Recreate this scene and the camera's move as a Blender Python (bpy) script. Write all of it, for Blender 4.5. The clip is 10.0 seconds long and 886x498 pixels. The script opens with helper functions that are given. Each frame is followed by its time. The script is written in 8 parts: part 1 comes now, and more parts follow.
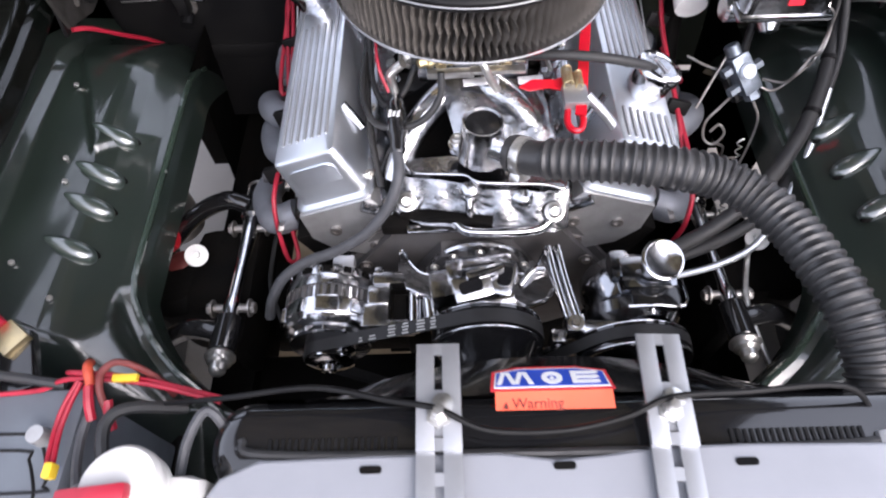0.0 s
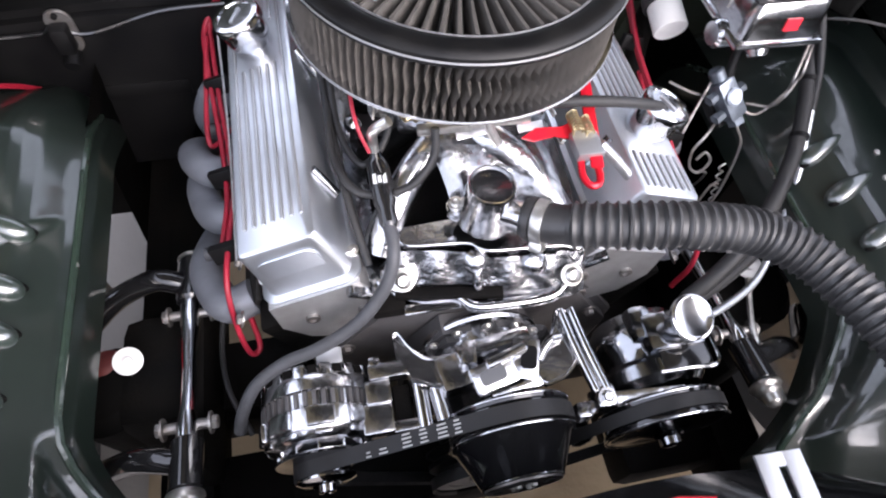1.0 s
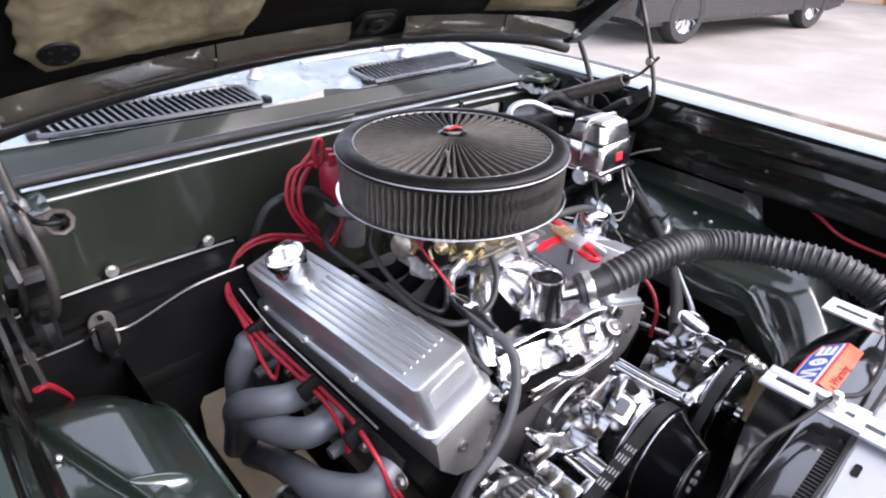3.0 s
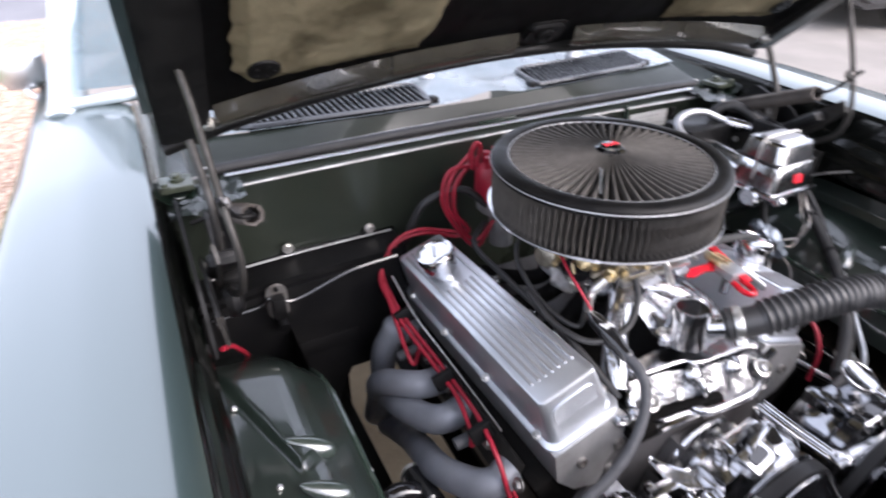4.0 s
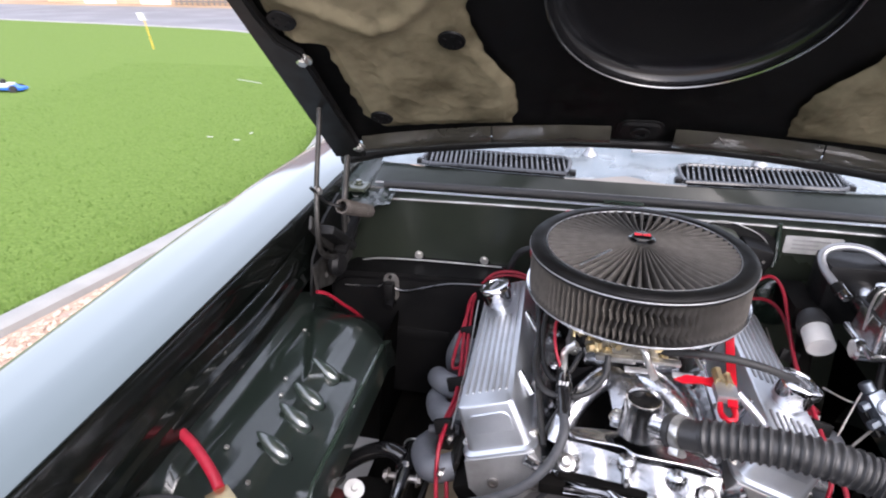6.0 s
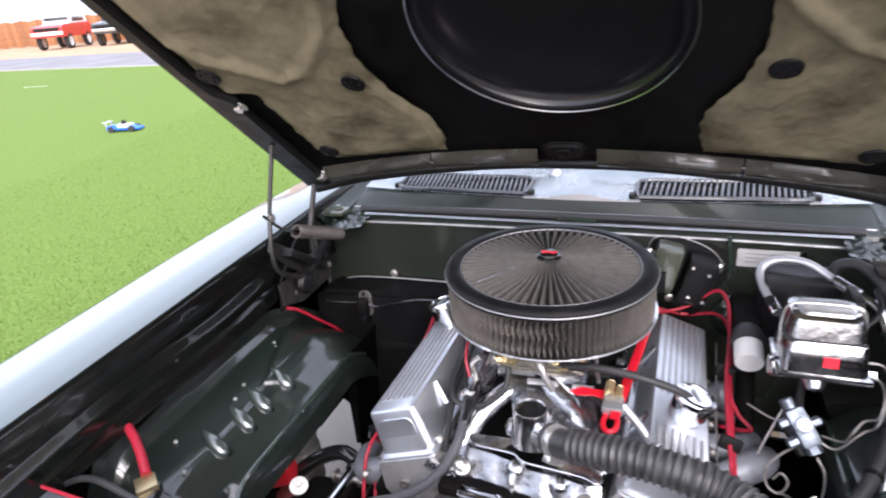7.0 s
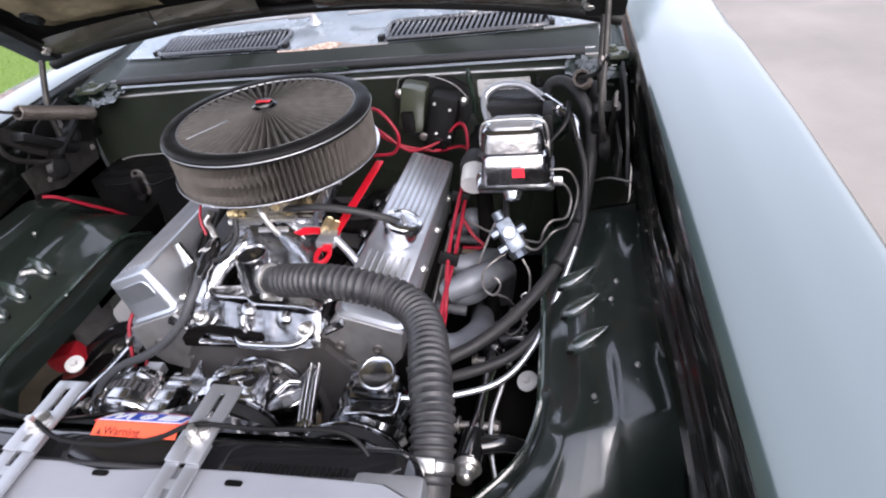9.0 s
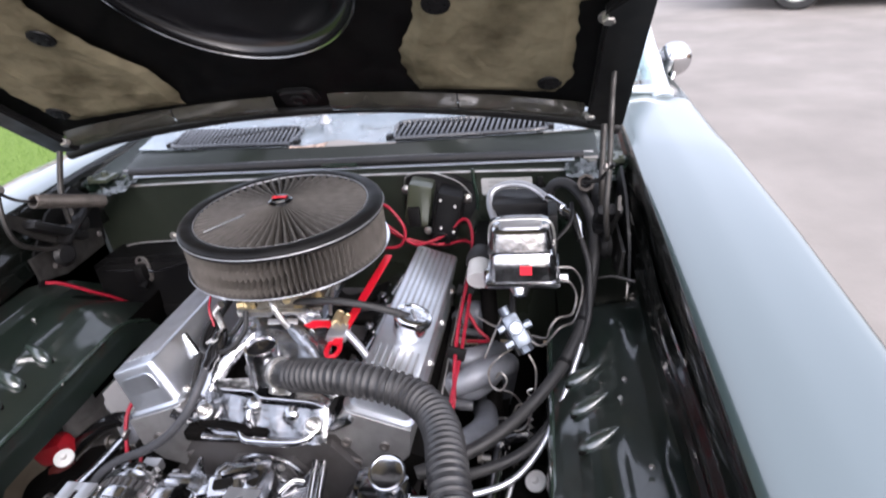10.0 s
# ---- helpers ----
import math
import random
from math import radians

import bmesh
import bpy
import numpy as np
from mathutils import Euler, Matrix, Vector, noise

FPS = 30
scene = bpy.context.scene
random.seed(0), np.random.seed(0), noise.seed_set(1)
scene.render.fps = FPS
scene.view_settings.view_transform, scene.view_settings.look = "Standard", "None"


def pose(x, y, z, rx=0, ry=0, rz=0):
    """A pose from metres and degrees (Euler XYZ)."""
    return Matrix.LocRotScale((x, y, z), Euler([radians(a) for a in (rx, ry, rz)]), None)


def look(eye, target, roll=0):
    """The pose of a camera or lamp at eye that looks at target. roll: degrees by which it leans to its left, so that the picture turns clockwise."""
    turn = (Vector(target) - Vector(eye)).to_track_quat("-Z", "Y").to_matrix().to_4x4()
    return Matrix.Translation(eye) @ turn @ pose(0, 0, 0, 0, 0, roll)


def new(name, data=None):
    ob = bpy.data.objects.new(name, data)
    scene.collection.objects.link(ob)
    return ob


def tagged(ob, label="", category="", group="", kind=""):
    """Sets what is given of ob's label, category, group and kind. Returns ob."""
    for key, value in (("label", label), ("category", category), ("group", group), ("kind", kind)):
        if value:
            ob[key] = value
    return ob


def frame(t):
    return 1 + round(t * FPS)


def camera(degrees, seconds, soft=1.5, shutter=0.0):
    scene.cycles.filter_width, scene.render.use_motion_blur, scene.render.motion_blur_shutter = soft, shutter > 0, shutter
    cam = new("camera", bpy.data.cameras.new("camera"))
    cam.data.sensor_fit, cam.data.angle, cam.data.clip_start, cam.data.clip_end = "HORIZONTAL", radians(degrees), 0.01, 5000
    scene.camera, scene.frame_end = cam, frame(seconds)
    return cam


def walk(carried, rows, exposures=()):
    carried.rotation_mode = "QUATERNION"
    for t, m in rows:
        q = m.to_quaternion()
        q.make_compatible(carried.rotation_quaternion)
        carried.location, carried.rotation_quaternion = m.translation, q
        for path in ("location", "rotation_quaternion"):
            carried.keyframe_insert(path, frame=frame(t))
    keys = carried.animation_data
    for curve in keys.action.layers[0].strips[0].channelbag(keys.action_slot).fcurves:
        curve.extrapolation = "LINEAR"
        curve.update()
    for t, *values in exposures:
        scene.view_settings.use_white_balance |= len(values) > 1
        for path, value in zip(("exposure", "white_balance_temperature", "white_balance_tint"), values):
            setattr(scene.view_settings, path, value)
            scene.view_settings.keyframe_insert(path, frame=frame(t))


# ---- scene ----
cam = camera(73.3, 10.0, soft=2.0, shutter=0.35)
PATH = [
    (0, (-0.033, -0.72, 1.373), (-0.068, 0.337, -0.324), -3.3),
    (0.5, (-0.119, -0.64, 1.356), (0.042, 0.403, -0.343), 3.8),
    (1, (-0.154, -0.553, 1.328), (0.175, 0.427, -0.384), 8.4),
    (1.5, (-0.245, -0.555, 1.31), (0.281, 0.437, -0.346), 6.4),
    (2, (-0.387, -0.607, 1.282), (0.406, 0.408, -0.249), 1.5),
    (2.5, (-0.528, -0.617, 1.283), (0.669, 0.486, 0.121), 1.2),
    (2.7, (-0.591, -0.623, 1.282), (0.642, 0.579, 0.266), 1.3),
    (3.8, (-0.622, -0.634, 1.31), (0.328, 0.796, 0.282), 0.0),
    (4, (-0.604, -0.637, 1.339), (0.163, 0.881, 0.288), -0.2),
    (4.5, (-0.506, -0.68, 1.37), (-0.367, 1.056, 0.386), -3.1),
    (4.7, (-0.463, -0.707, 1.373), (-0.474, 1.056, 0.43), -3.7),
    (5.5, (-0.27, -0.886, 1.389), (-0.495, 0.907, 0.531), -0.9),
    (5.7, (-0.234, -0.933, 1.386), (-0.474, 0.86, 0.534), 0.6),
    (6.8, (0.146, -0.915, 1.415), (-0.588, 0.761, 0.606), -5.3),
    (7, (0.177, -0.92, 1.421), (-0.508, 0.785, 0.632), -5.0),
    (7.5, (0.236, -0.99, 1.428), (-0.385, 0.743, 0.644), -5.0),
    (7.6, (0.227, -1.02, 1.433), (-0.342, 0.72, 0.627), -4.9),
    (8, (0.312, -1.051, 1.423), (-0.293, 0.656, 0.575), -7.5),
    (8.5, (0.449, -0.966, 1.391), (-0.111, 0.689, 0.417), -9.8),
    (9, (0.495, -0.892, 1.355), (0.098, 0.679, 0.183), -8.8),
    (9.5, (0.491, -0.881, 1.366), (0.108, 0.73, 0.245), -9.0),
    (9.8, (0.471, -0.887, 1.401), (0.123, 0.779, 0.35), -6.8),
    (10, (0.456, -0.904, 1.388), (0.118, 0.826, 0.443), -6.2),
]
EXPOSURES = [(0, 2.18), (1, 2.40), (2, 2.42), (2.5, 2.50), (4, 2.20), (4.5, 2.04), (5, 1.94), (5.5, 1.96), (7, 2.19), (8, 2.22), (9, 2.00), (10, 2.01)]
walk(cam, [(t, look(eye, target, roll)) for t, eye, target, roll in PATH], [(t, stops, 6200, 18) for t, stops in EXPOSURES])

# world, sun
world = bpy.data.worlds.new("sky")
scene.world = world
world.use_nodes = True
wn = world.node_tree.nodes
wl = world.node_tree.links
sky = wn.new("ShaderNodeTexSky")
sky.sky_type = "NISHITA"
sky.sun_disc = False
sky.sun_elevation = radians(38)
sky.sun_rotation = radians(147)
sky.dust_density = 4.0
sky.air_density = 1.0
soft = wn.new("ShaderNodeHueSaturation")
soft.inputs["Saturation"].default_value = 0.54
wl.new(sky.outputs["Color"], soft.inputs["Color"])
# bright haze evens out the sky
haze = wn.new("ShaderNodeMix")
haze.data_type = "RGBA"
haze.inputs["Factor"].default_value = 0.5
haze.inputs["B"].default_value = (3.95, 4.15, 4.45, 1)
wl.new(soft.outputs["Color"], haze.inputs["A"])
wl.new(haze.outputs["Result"], wn["Background"].inputs["Color"])
wn["Background"].inputs["Strength"].default_value = 0.15
sun_lamp = bpy.data.lights.new("sun", "SUN")
sun_lamp.energy = 0.36
sun_lamp.angle = radians(40)
sun_lamp.color = (1.0, 0.96, 0.9)
sun_ob = new("sun", sun_lamp)
sun_ob.matrix_basis = look((4.2, -6.4, 8.5), (0, 0, 0))


# mesh helpers
def V(*a):
    return Vector(a)


def thing(name, at, label, category, group="", kind=""):
    ob = new(name)
    ob.location = at
    ob.empty_display_size = 0.05
    return tagged(ob, label, category, group, kind)


def finish(bm, name, material, angle=38):
    bmesh.ops.recalc_face_normals(bm, faces=bm.faces)
    me = bpy.data.meshes.new(name)
    bm.to_mesh(me)
    bm.free()
    me.materials.append(material)
    me.polygons.foreach_set("use_smooth", [True] * len(me.polygons))
    me.set_sharp_from_angle(angle=radians(angle))
    return me


def part(name, bm, material, parent, label="", angle=38):
    ob = new(name, finish(bm, name, material, angle))
    ob.parent = parent
    if parent.data is None:
        ob.matrix_parent_inverse = Matrix.Translation(-parent.location)
    return tagged(ob, label)


def parts(name, bm, material, parent, label="", angle=38, gap=0.0008):
    """Each loose cluster of bm as a part of its own."""
    bm.verts.index_update()
    bm.verts.ensure_lookup_table()
    seen, groups_ = set(), []
    for v in bm.verts:
        if v.index in seen:
            continue
        stack, isl = [v], []
        seen.add(v.index)
        while stack:
            w = stack.pop()
            isl.append(w)
            for e in w.link_edges:
                o = e.other_vert(w)
                if o.index not in seen:
                    seen.add(o.index)
                    stack.append(o)
        lo = [min(w.co[i] for w in isl) - gap for i in range(3)]
        hi = [max(w.co[i] for w in isl) + gap for i in range(3)]
        joined = [(isl, lo, hi)]
        rest = []
        for g in groups_:
            if all(lo[i] <= g[2][i] and hi[i] >= g[1][i] for i in range(3)):
                joined.append(g)
            else:
                rest.append(g)
        groups_ = rest + [(sum((g[0] for g in joined), []), [min(g[1][i] for g in joined) for i in range(3)], [max(g[2][i] for g in joined) for i in range(3)])]
    for isl, lo, hi in groups_:
        ids = {w.index: k for k, w in enumerate(isl)}
        nb = bmesh.new()
        nv = [nb.verts.new(w.co) for w in isl]
        for f in {f for w in isl for f in w.link_faces}:
            nb.faces.new([nv[ids[w.index]] for w in f.verts])
        part(name, nb, material, parent, label, angle)
    bm.free()


def solid(name, bm, material, label, category, group="", kind="", angle=38):
    return tagged(new(name, finish(bm, name, material, angle)), label, category, group, kind)


def axes(o, x, z):
    """A frame at o with the given x axis and, nearly, z axis."""
    x = Vector(x).normalized()
    y = Vector(z).cross(x).normalized()
    z = x.cross(y)
    m = Matrix((x, y, z)).transposed().to_4x4()
    m.translation = o
    return m


def box(bm, c, s, bev=0.0, m=None, seg=2):
    r = bmesh.ops.create_cube(bm, size=1, matrix=(m or Matrix()) @ Matrix.Translation(c) @ Matrix.Diagonal((*s, 1)))
    if bev:
        ed = {e for v in r["verts"] for e in v.link_edges}
        bmesh.ops.bevel(bm, geom=list(ed), offset=bev, segments=seg, affect="EDGES", profile=0.6)
    return bm


def lathe(bm, prof, o, axis, n=32, up=(0.13, 0.21, 0.97)):
    """Turns a profile of (radius, height) round an axis from o."""
    z = Vector(axis).normalized()
    x = z.cross(Vector(up)).normalized()
    y = z.cross(x)
    o = Vector(o)
    rings = []
    for r, h in prof:
        if r < 1e-6:
            rings.append([bm.verts.new(o + z * h)])
        else:
            rings.append([bm.verts.new(o + z * h + (x * math.cos(k * math.tau / n) + y * math.sin(k * math.tau / n)) * r) for k in range(n)])
    for a, b in zip(rings, rings[1:]):
        for k in range(n):
            j = (k + 1) % n
            if len(a) == 1 and len(b) > 1:
                bm.faces.new((a[0], b[j], b[k]))
            elif len(b) == 1 and len(a) > 1:
                bm.faces.new((a[k], a[j], b[0]))
            elif len(a) > 1:
                bm.faces.new((a[k], a[j], b[j], b[k]))
    for ring in (rings[0], rings[-1]):
        if len(ring) > 1 and prof[0] != prof[-1]:
            bm.faces.new(ring)
    return bm


def cyl(bm, a, b, r, r2=None, n=24, bev=0.0):
    a, b = Vector(a), Vector(b)
    h = (b - a).length
    r2 = r if r2 is None else r2
    if bev:
        return lathe(bm, [(r - bev, 0), (r, bev), (r2, h - bev), (r2 - bev, h)], a, b - a, n)
    return lathe(bm, [(r, 0), (r2, h)], a, b - a, n)


def smooth_path(pts, k=6):
    p = [Vector(q) for q in pts]
    if len(p) < 3:
        return p
    p = [2 * p[0] - p[1]] + p + [2 * p[-1] - p[-2]]
    out = []
    for i in range(1, len(p) - 2):
        a, b, c, d = p[i - 1:i + 3]
        for j in range(k):
            t = j / k
            out.append(0.5 * (2 * b + (c - a) * t + (2 * a - 5 * b + 4 * c - d) * t * t + (3 * b - a - 3 * c + d) * t ** 3))
    return out + [p[-2]]


def tube(bm, pts, r, n=10, k=6):
    """A round tube along a smooth path; r is a radius or a function of 0..1."""
    p = smooth_path(pts, k)
    side = None
    rings = []
    for i, q in enumerate(p):
        d = (p[min(i + 1, len(p) - 1)] - p[max(i - 1, 0)]).normalized()
        if side is None:
            side = d.orthogonal().normalized()
        side = (side - d * side.dot(d)).normalized()
        other = d.cross(side)
        rr = r(i / (len(p) - 1)) if callable(r) else r
        rings.append([bm.verts.new(q + (side * math.cos(a * math.tau / n) + other * math.sin(a * math.tau / n)) * rr) for a in range(n)])
    for a, b in zip(rings, rings[1:]):
        for j in range(n):
            bm.faces.new((a[j], a[(j + 1) % n], b[(j + 1) % n], b[j]))
    bm.faces.new(rings[0])
    bm.faces.new(rings[-1])
    return bm


def plate(bm, outline, th, m=None, bev=0.0):
    """An outline in the xy plane, th thick along z."""
    m = m or Matrix()
    lo = [bm.verts.new(m @ Vector((x, y, 0))) for x, y in outline]
    f = bm.faces.new(lo)
    r = bmesh.ops.extrude_face_region(bm, geom=[f])
    up = [v for v in r["geom"] if isinstance(v, bmesh.types.BMVert)]
    bmesh.ops.translate(bm, verts=up, vec=(m.to_3x3() @ Vector((0, 0, th))))
    if bev:
        top = {e for v in up for e in v.link_edges if e.other_vert(v) in up}
        bmesh.ops.bevel(bm, geom=list(top), offset=bev, segments=2, affect="EDGES")
    return bm


def surf(bm, f, nu, nv, th=0.0):
    """A sheet through f(u, v), u and v from 0 to 1."""
    g = [[bm.verts.new(f(i / nu, j / nv)) for j in range(nv + 1)] for i in range(nu + 1)]
    fs = [bm.faces.new((g[i][j], g[i + 1][j], g[i + 1][j + 1], g[i][j + 1])) for i in range(nu) for j in range(nv)]
    if th:
        bmesh.ops.solidify(bm, geom=fs, thickness=th)
    return bm


def section(bm, prof, y0, y1, n=1, f=None, th=0.003):
    """A sheet with the profile of (x, z) swept along y; f shifts a point."""
    k = len(prof) - 1
    def at(u, v):
        i = min(int(round(u * k)), k)
        x, z = prof[i]
        p = Vector((x, y0 + (y1 - y0) * v, z))
        return f(p) if f else p
    return surf(bm, at, k, n, th)


def arc(cx, cy, r, a0, a1, n):
    return [(cx + r * math.cos(radians(a0 + (a1 - a0) * i / n)), cy + r * math.sin(radians(a0 + (a1 - a0) * i / n))) for i in range(n + 1)]


def rounded(x0, y0, x1, y1, r, n=5):
    return arc(x1 - r, y1 - r, r, 0, 90, n) + arc(x0 + r, y1 - r, r, 90, 180, n) + arc(x0 + r, y0 + r, r, 180, 270, n) + arc(x1 - r, y0 + r, r, 270, 360, n)


def bolt(bm, p, n, r=0.006, washer=True):
    p, n = Vector(p), Vector(n).normalized()
    if washer:
        cyl(bm, p, p + n * r * 0.3, r * 1.5, n=16)
    lathe(bm, [(r, 0), (r, r * 0.9), (r * 0.8, r * 1.1), (0, r * 1.1)], p, n, 6)
    return bm


def B():
    return bmesh.new()


# materials
def material(name, color, rough=0.5, metal=0.0, second=None, scale=12.0, amount=0.5, fine=250.0, bump=0.15, dist=0.0006,
             coat=0.0, rough2=None, stretch=None, island=0.0, spec=0.5, sharp=(0.35, 0.65), obj=0.0):
    m = bpy.data.materials.new(name)
    m.use_nodes = True
    nt = m.node_tree
    n, l = nt.nodes, nt.links
    p = n["Principled BSDF"]
    co = n.new("ShaderNodeTexCoord").outputs["Object"]
    if stretch:
        mp = n.new("ShaderNodeMapping")
        mp.inputs["Scale"].default_value = stretch
        l.new(co, mp.inputs["Vector"])
        co = mp.outputs["Vector"]
    big = n.new("ShaderNodeTexNoise")
    big.inputs["Scale"].default_value = scale
    big.inputs["Detail"].default_value = 6
    l.new(co, big.inputs["Vector"])
    ramp = n.new("ShaderNodeMapRange")
    ramp.inputs["From Min"].default_value, ramp.inputs["From Max"].default_value = sharp
    ramp.inputs["To Max"].default_value = amount
    l.new(big.outputs["Fac"], ramp.inputs["Value"])
    mix = n.new("ShaderNodeMix")
    mix.data_type = "RGBA"
    mix.inputs["A"].default_value = (*color, 1)
    mix.inputs["B"].default_value = (*(second or [c * 0.75 for c in color]), 1)
    l.new(ramp.outputs["Result"], mix.inputs["Factor"])
    out = mix.outputs["Result"]
    if island or obj:
        geo = n.new("ShaderNodeNewGeometry" if island else "ShaderNodeObjectInfo")
        hs = n.new("ShaderNodeHueSaturation")
        mr = n.new("ShaderNodeMapRange")
        w = island or obj
        mr.inputs["To Min"].default_value, mr.inputs["To Max"].default_value = 1 - w, 1 + w
        l.new(geo.outputs["Random Per Island" if island else "Random"], mr.inputs["Value"])
        l.new(mr.outputs["Result"], hs.inputs["Value"])
        l.new(out, hs.inputs["Color"])
        out = hs.outputs["Color"]
    l.new(out, p.inputs["Base Color"])
    p.inputs["Metallic"].default_value = metal
    p.inputs["Specular IOR Level"].default_value = spec
    rr = n.new("ShaderNodeMapRange")
    rr.inputs["From Min"].default_value, rr.inputs["From Max"].default_value = 0.3, 0.7
    rr.inputs["To Min"].default_value, rr.inputs["To Max"].default_value = rough, rough * 1.35 if rough2 is None else rough2
    small = n.new("ShaderNodeTexNoise")
    small.inputs["Scale"].default_value = fine
    small.inputs["Detail"].default_value = 4
    l.new(co, small.inputs["Vector"])
    l.new(big.outputs["Fac"], rr.inputs["Value"])
    l.new(rr.outputs["Result"], p.inputs["Roughness"])
    p.inputs["Coat Weight"].default_value = coat
    p.inputs["Coat Roughness"].default_value = 0.04
    if bump:
        b = n.new("ShaderNodeBump")
        b.inputs["Strength"].default_value = bump
        b.inputs["Distance"].default_value = dist
        l.new(small.outputs["Fac"], b.inputs["Height"])
        l.new(b.outputs["Normal"], p.inputs["Normal"])
    return m


GREEN = material("dark_green_paint", (0.022, 0.036, 0.026), 0.16, 0.0, (0.013, 0.023, 0.017), 7, 0.8, 30, 0.30, 0.004, coat=0.9, rough2=0.3)
APRON = material("mirror_green_paint", (0.024, 0.037, 0.030), 0.30, 0.0, (0.015, 0.025, 0.020), 7, 0.8, 14, 0.10, 0.006, coat=1.0, rough2=0.45, spec=0.9)
APRON.node_tree.nodes["Principled BSDF"].inputs["Coat IOR"].default_value = 2.0
APRON.node_tree.nodes["Principled BSDF"].inputs["Coat Roughness"].default_value = 0.08
# much darker version of the green, for fender rails and flanges
RAIL = material("near_black_green_paint", (0.006, 0.008, 0.007), 0.12, 0.0, (0.012, 0.012, 0.010), 12, 0.7, 25, 0.07, 0.004, coat=1.0, rough2=0.22)
# olive version of the green, its colour lightened to stand for light on the firewall
FIREWALL = material("lightened_olive_paint", (0.046, 0.055, 0.040), 0.22, 0.0, (0.026, 0.034, 0.026), 4, 0.9, 40, 0.15, 0.003, coat=0.6, rough2=0.45)
COWL_GREEN = material("cowl_green_paint", (0.028, 0.036, 0.027), 0.28, 0.0, (0.020, 0.026, 0.020), 9, 0.8, 60, 0.15, 0.002, coat=0.35, rough2=0.45)
GREEN_FLAT = material("dusty_green_paint", (0.048, 0.056, 0.036), 0.3, 0.0, (0.03, 0.036, 0.024), 9, 0.9, 120, 0.1, 0.001, coat=0.5, rough2=0.45)
BODY = material("pale_body_paint", (0.062, 0.094, 0.090), 0.34, 0.75, (0.074, 0.106, 0.102), 1.5, 0.6, 900, 0.03, 0.0002, coat=1.0)
BODY.node_tree.nodes["Principled BSDF"].inputs["Coat IOR"].default_value = 2.25
BODY.node_tree.nodes["Principled BSDF"].inputs["Coat Roughness"].default_value = 0.10
# body paint of cowl and pillars, with the sky's reflection put into the colour
COWL = material("sky_toned_cowl_paint", (0.44, 0.51, 0.55), 0.22, 0.5, (0.60, 0.65, 0.68), 9, 0.9, 18, 0.5, 0.006, coat=0.6)
VENT = material("glossy_vent_plastic", (0.020, 0.022, 0.026), 0.24, 0.0, (0.038, 0.040, 0.044), 20, 0.6, 200, 0.1, 0.0005, coat=0.6)
LIP = material("olive_tan_paint", (0.085, 0.080, 0.064), 0.20, 0.0, (0.045, 0.042, 0.034), 14, 0.8, 200, 0.12, 0.0008, coat=1.0)
LIP.node_tree.nodes["Principled BSDF"].inputs["Coat IOR"].default_value = 1.9
BLACK = material("satin_black_paint", (0.0042, 0.0042, 0.0046), 0.36, 0.0, (0.0085, 0.0082, 0.0078), 25, 0.7, 350, 0.15, 0.0006, rough2=0.58, spec=0.28)
DOME = material("smooth_black_paint", (0.005, 0.005, 0.006), 0.15, 0.0, (0.007, 0.007, 0.007), 6, 0.5, 40, 0.0, 0.001, rough2=0.22, spec=0.45)
BLACK_GLOSS = material("gloss_black_paint", (0.008, 0.008, 0.009), 0.08, 0.0, (0.012, 0.012, 0.012), 15, 0.5, 90, 0.04, 0.001, coat=0.6, rough2=0.16)
BLOCK = material("grey_engine_paint", (0.095, 0.092, 0.094), 0.40, 0.1, (0.055, 0.050, 0.048), 14, 0.8, 160, 0.3, 0.001, rough2=0.6)
# greasy steel; the same near-black also paints shade in gaps and openings
UNDER = material("greasy_steel_and_shade_black", (0.0028, 0.0028, 0.0028), 0.6, 0.0, (0.0075, 0.0062, 0.0052), 14, 0.6, 160, 0.4, 0.002, rough2=0.8, spec=0.08)
PLASTIC = material("black_plastic", (0.0033, 0.0033, 0.0037), 0.42, 0.0, (0.006, 0.0058, 0.0058), 18, 0.8, 500, 0.2, 0.0004, rough2=0.6, spec=0.18)
RUBBER = material("black_rubber", (0.011, 0.011, 0.012), 0.45, 0.0, (0.022, 0.0215, 0.021), 30, 0.7, 400, 0.25, 0.0006, rough2=0.72)
HOSE = material("grey_rubber_hose", (0.022, 0.022, 0.023), 0.33, 0.0, (0.042, 0.041, 0.041), 40, 0.7, 500, 0.25, 0.0006, rough2=0.62)
GREY_CABLE = material("grey_sleeved_cable", (0.055, 0.057, 0.063), 0.5, 0.0, (0.04, 0.041, 0.045), 60, 0.7, 900, 0.4, 0.0006)
CHROME = material("chrome", (0.66, 0.66, 0.675), 0.08, 1.0, (0.52, 0.52, 0.53), 30, 0.6, 60, 0.14, 0.002, rough2=0.18)
CAST_CHROME = material("chromed_casting", (0.60, 0.61, 0.63), 0.14, 1.0, (0.42, 0.42, 0.43), 45, 0.8, 75, 0.42, 0.004, rough2=0.28)
ALU = material("polished_aluminium", (0.82, 0.85, 0.89), 0.36, 1.0, (0.70, 0.73, 0.77), 16, 0.8, 120, 0.10, 0.0012, rough2=0.50)
ALU_CAST = material("cast_aluminium", (0.44, 0.44, 0.44), 0.42, 0.75, (0.32, 0.31, 0.30), 26, 0.8, 260, 0.35, 0.0010, rough2=0.6)
ALU_BRUSHED = material("brushed_aluminium", (0.50, 0.51, 0.53), 0.36, 0.85, (0.41, 0.41, 0.42), 25, 0.6, 300, 0.15, 0.0006, rough2=0.5)
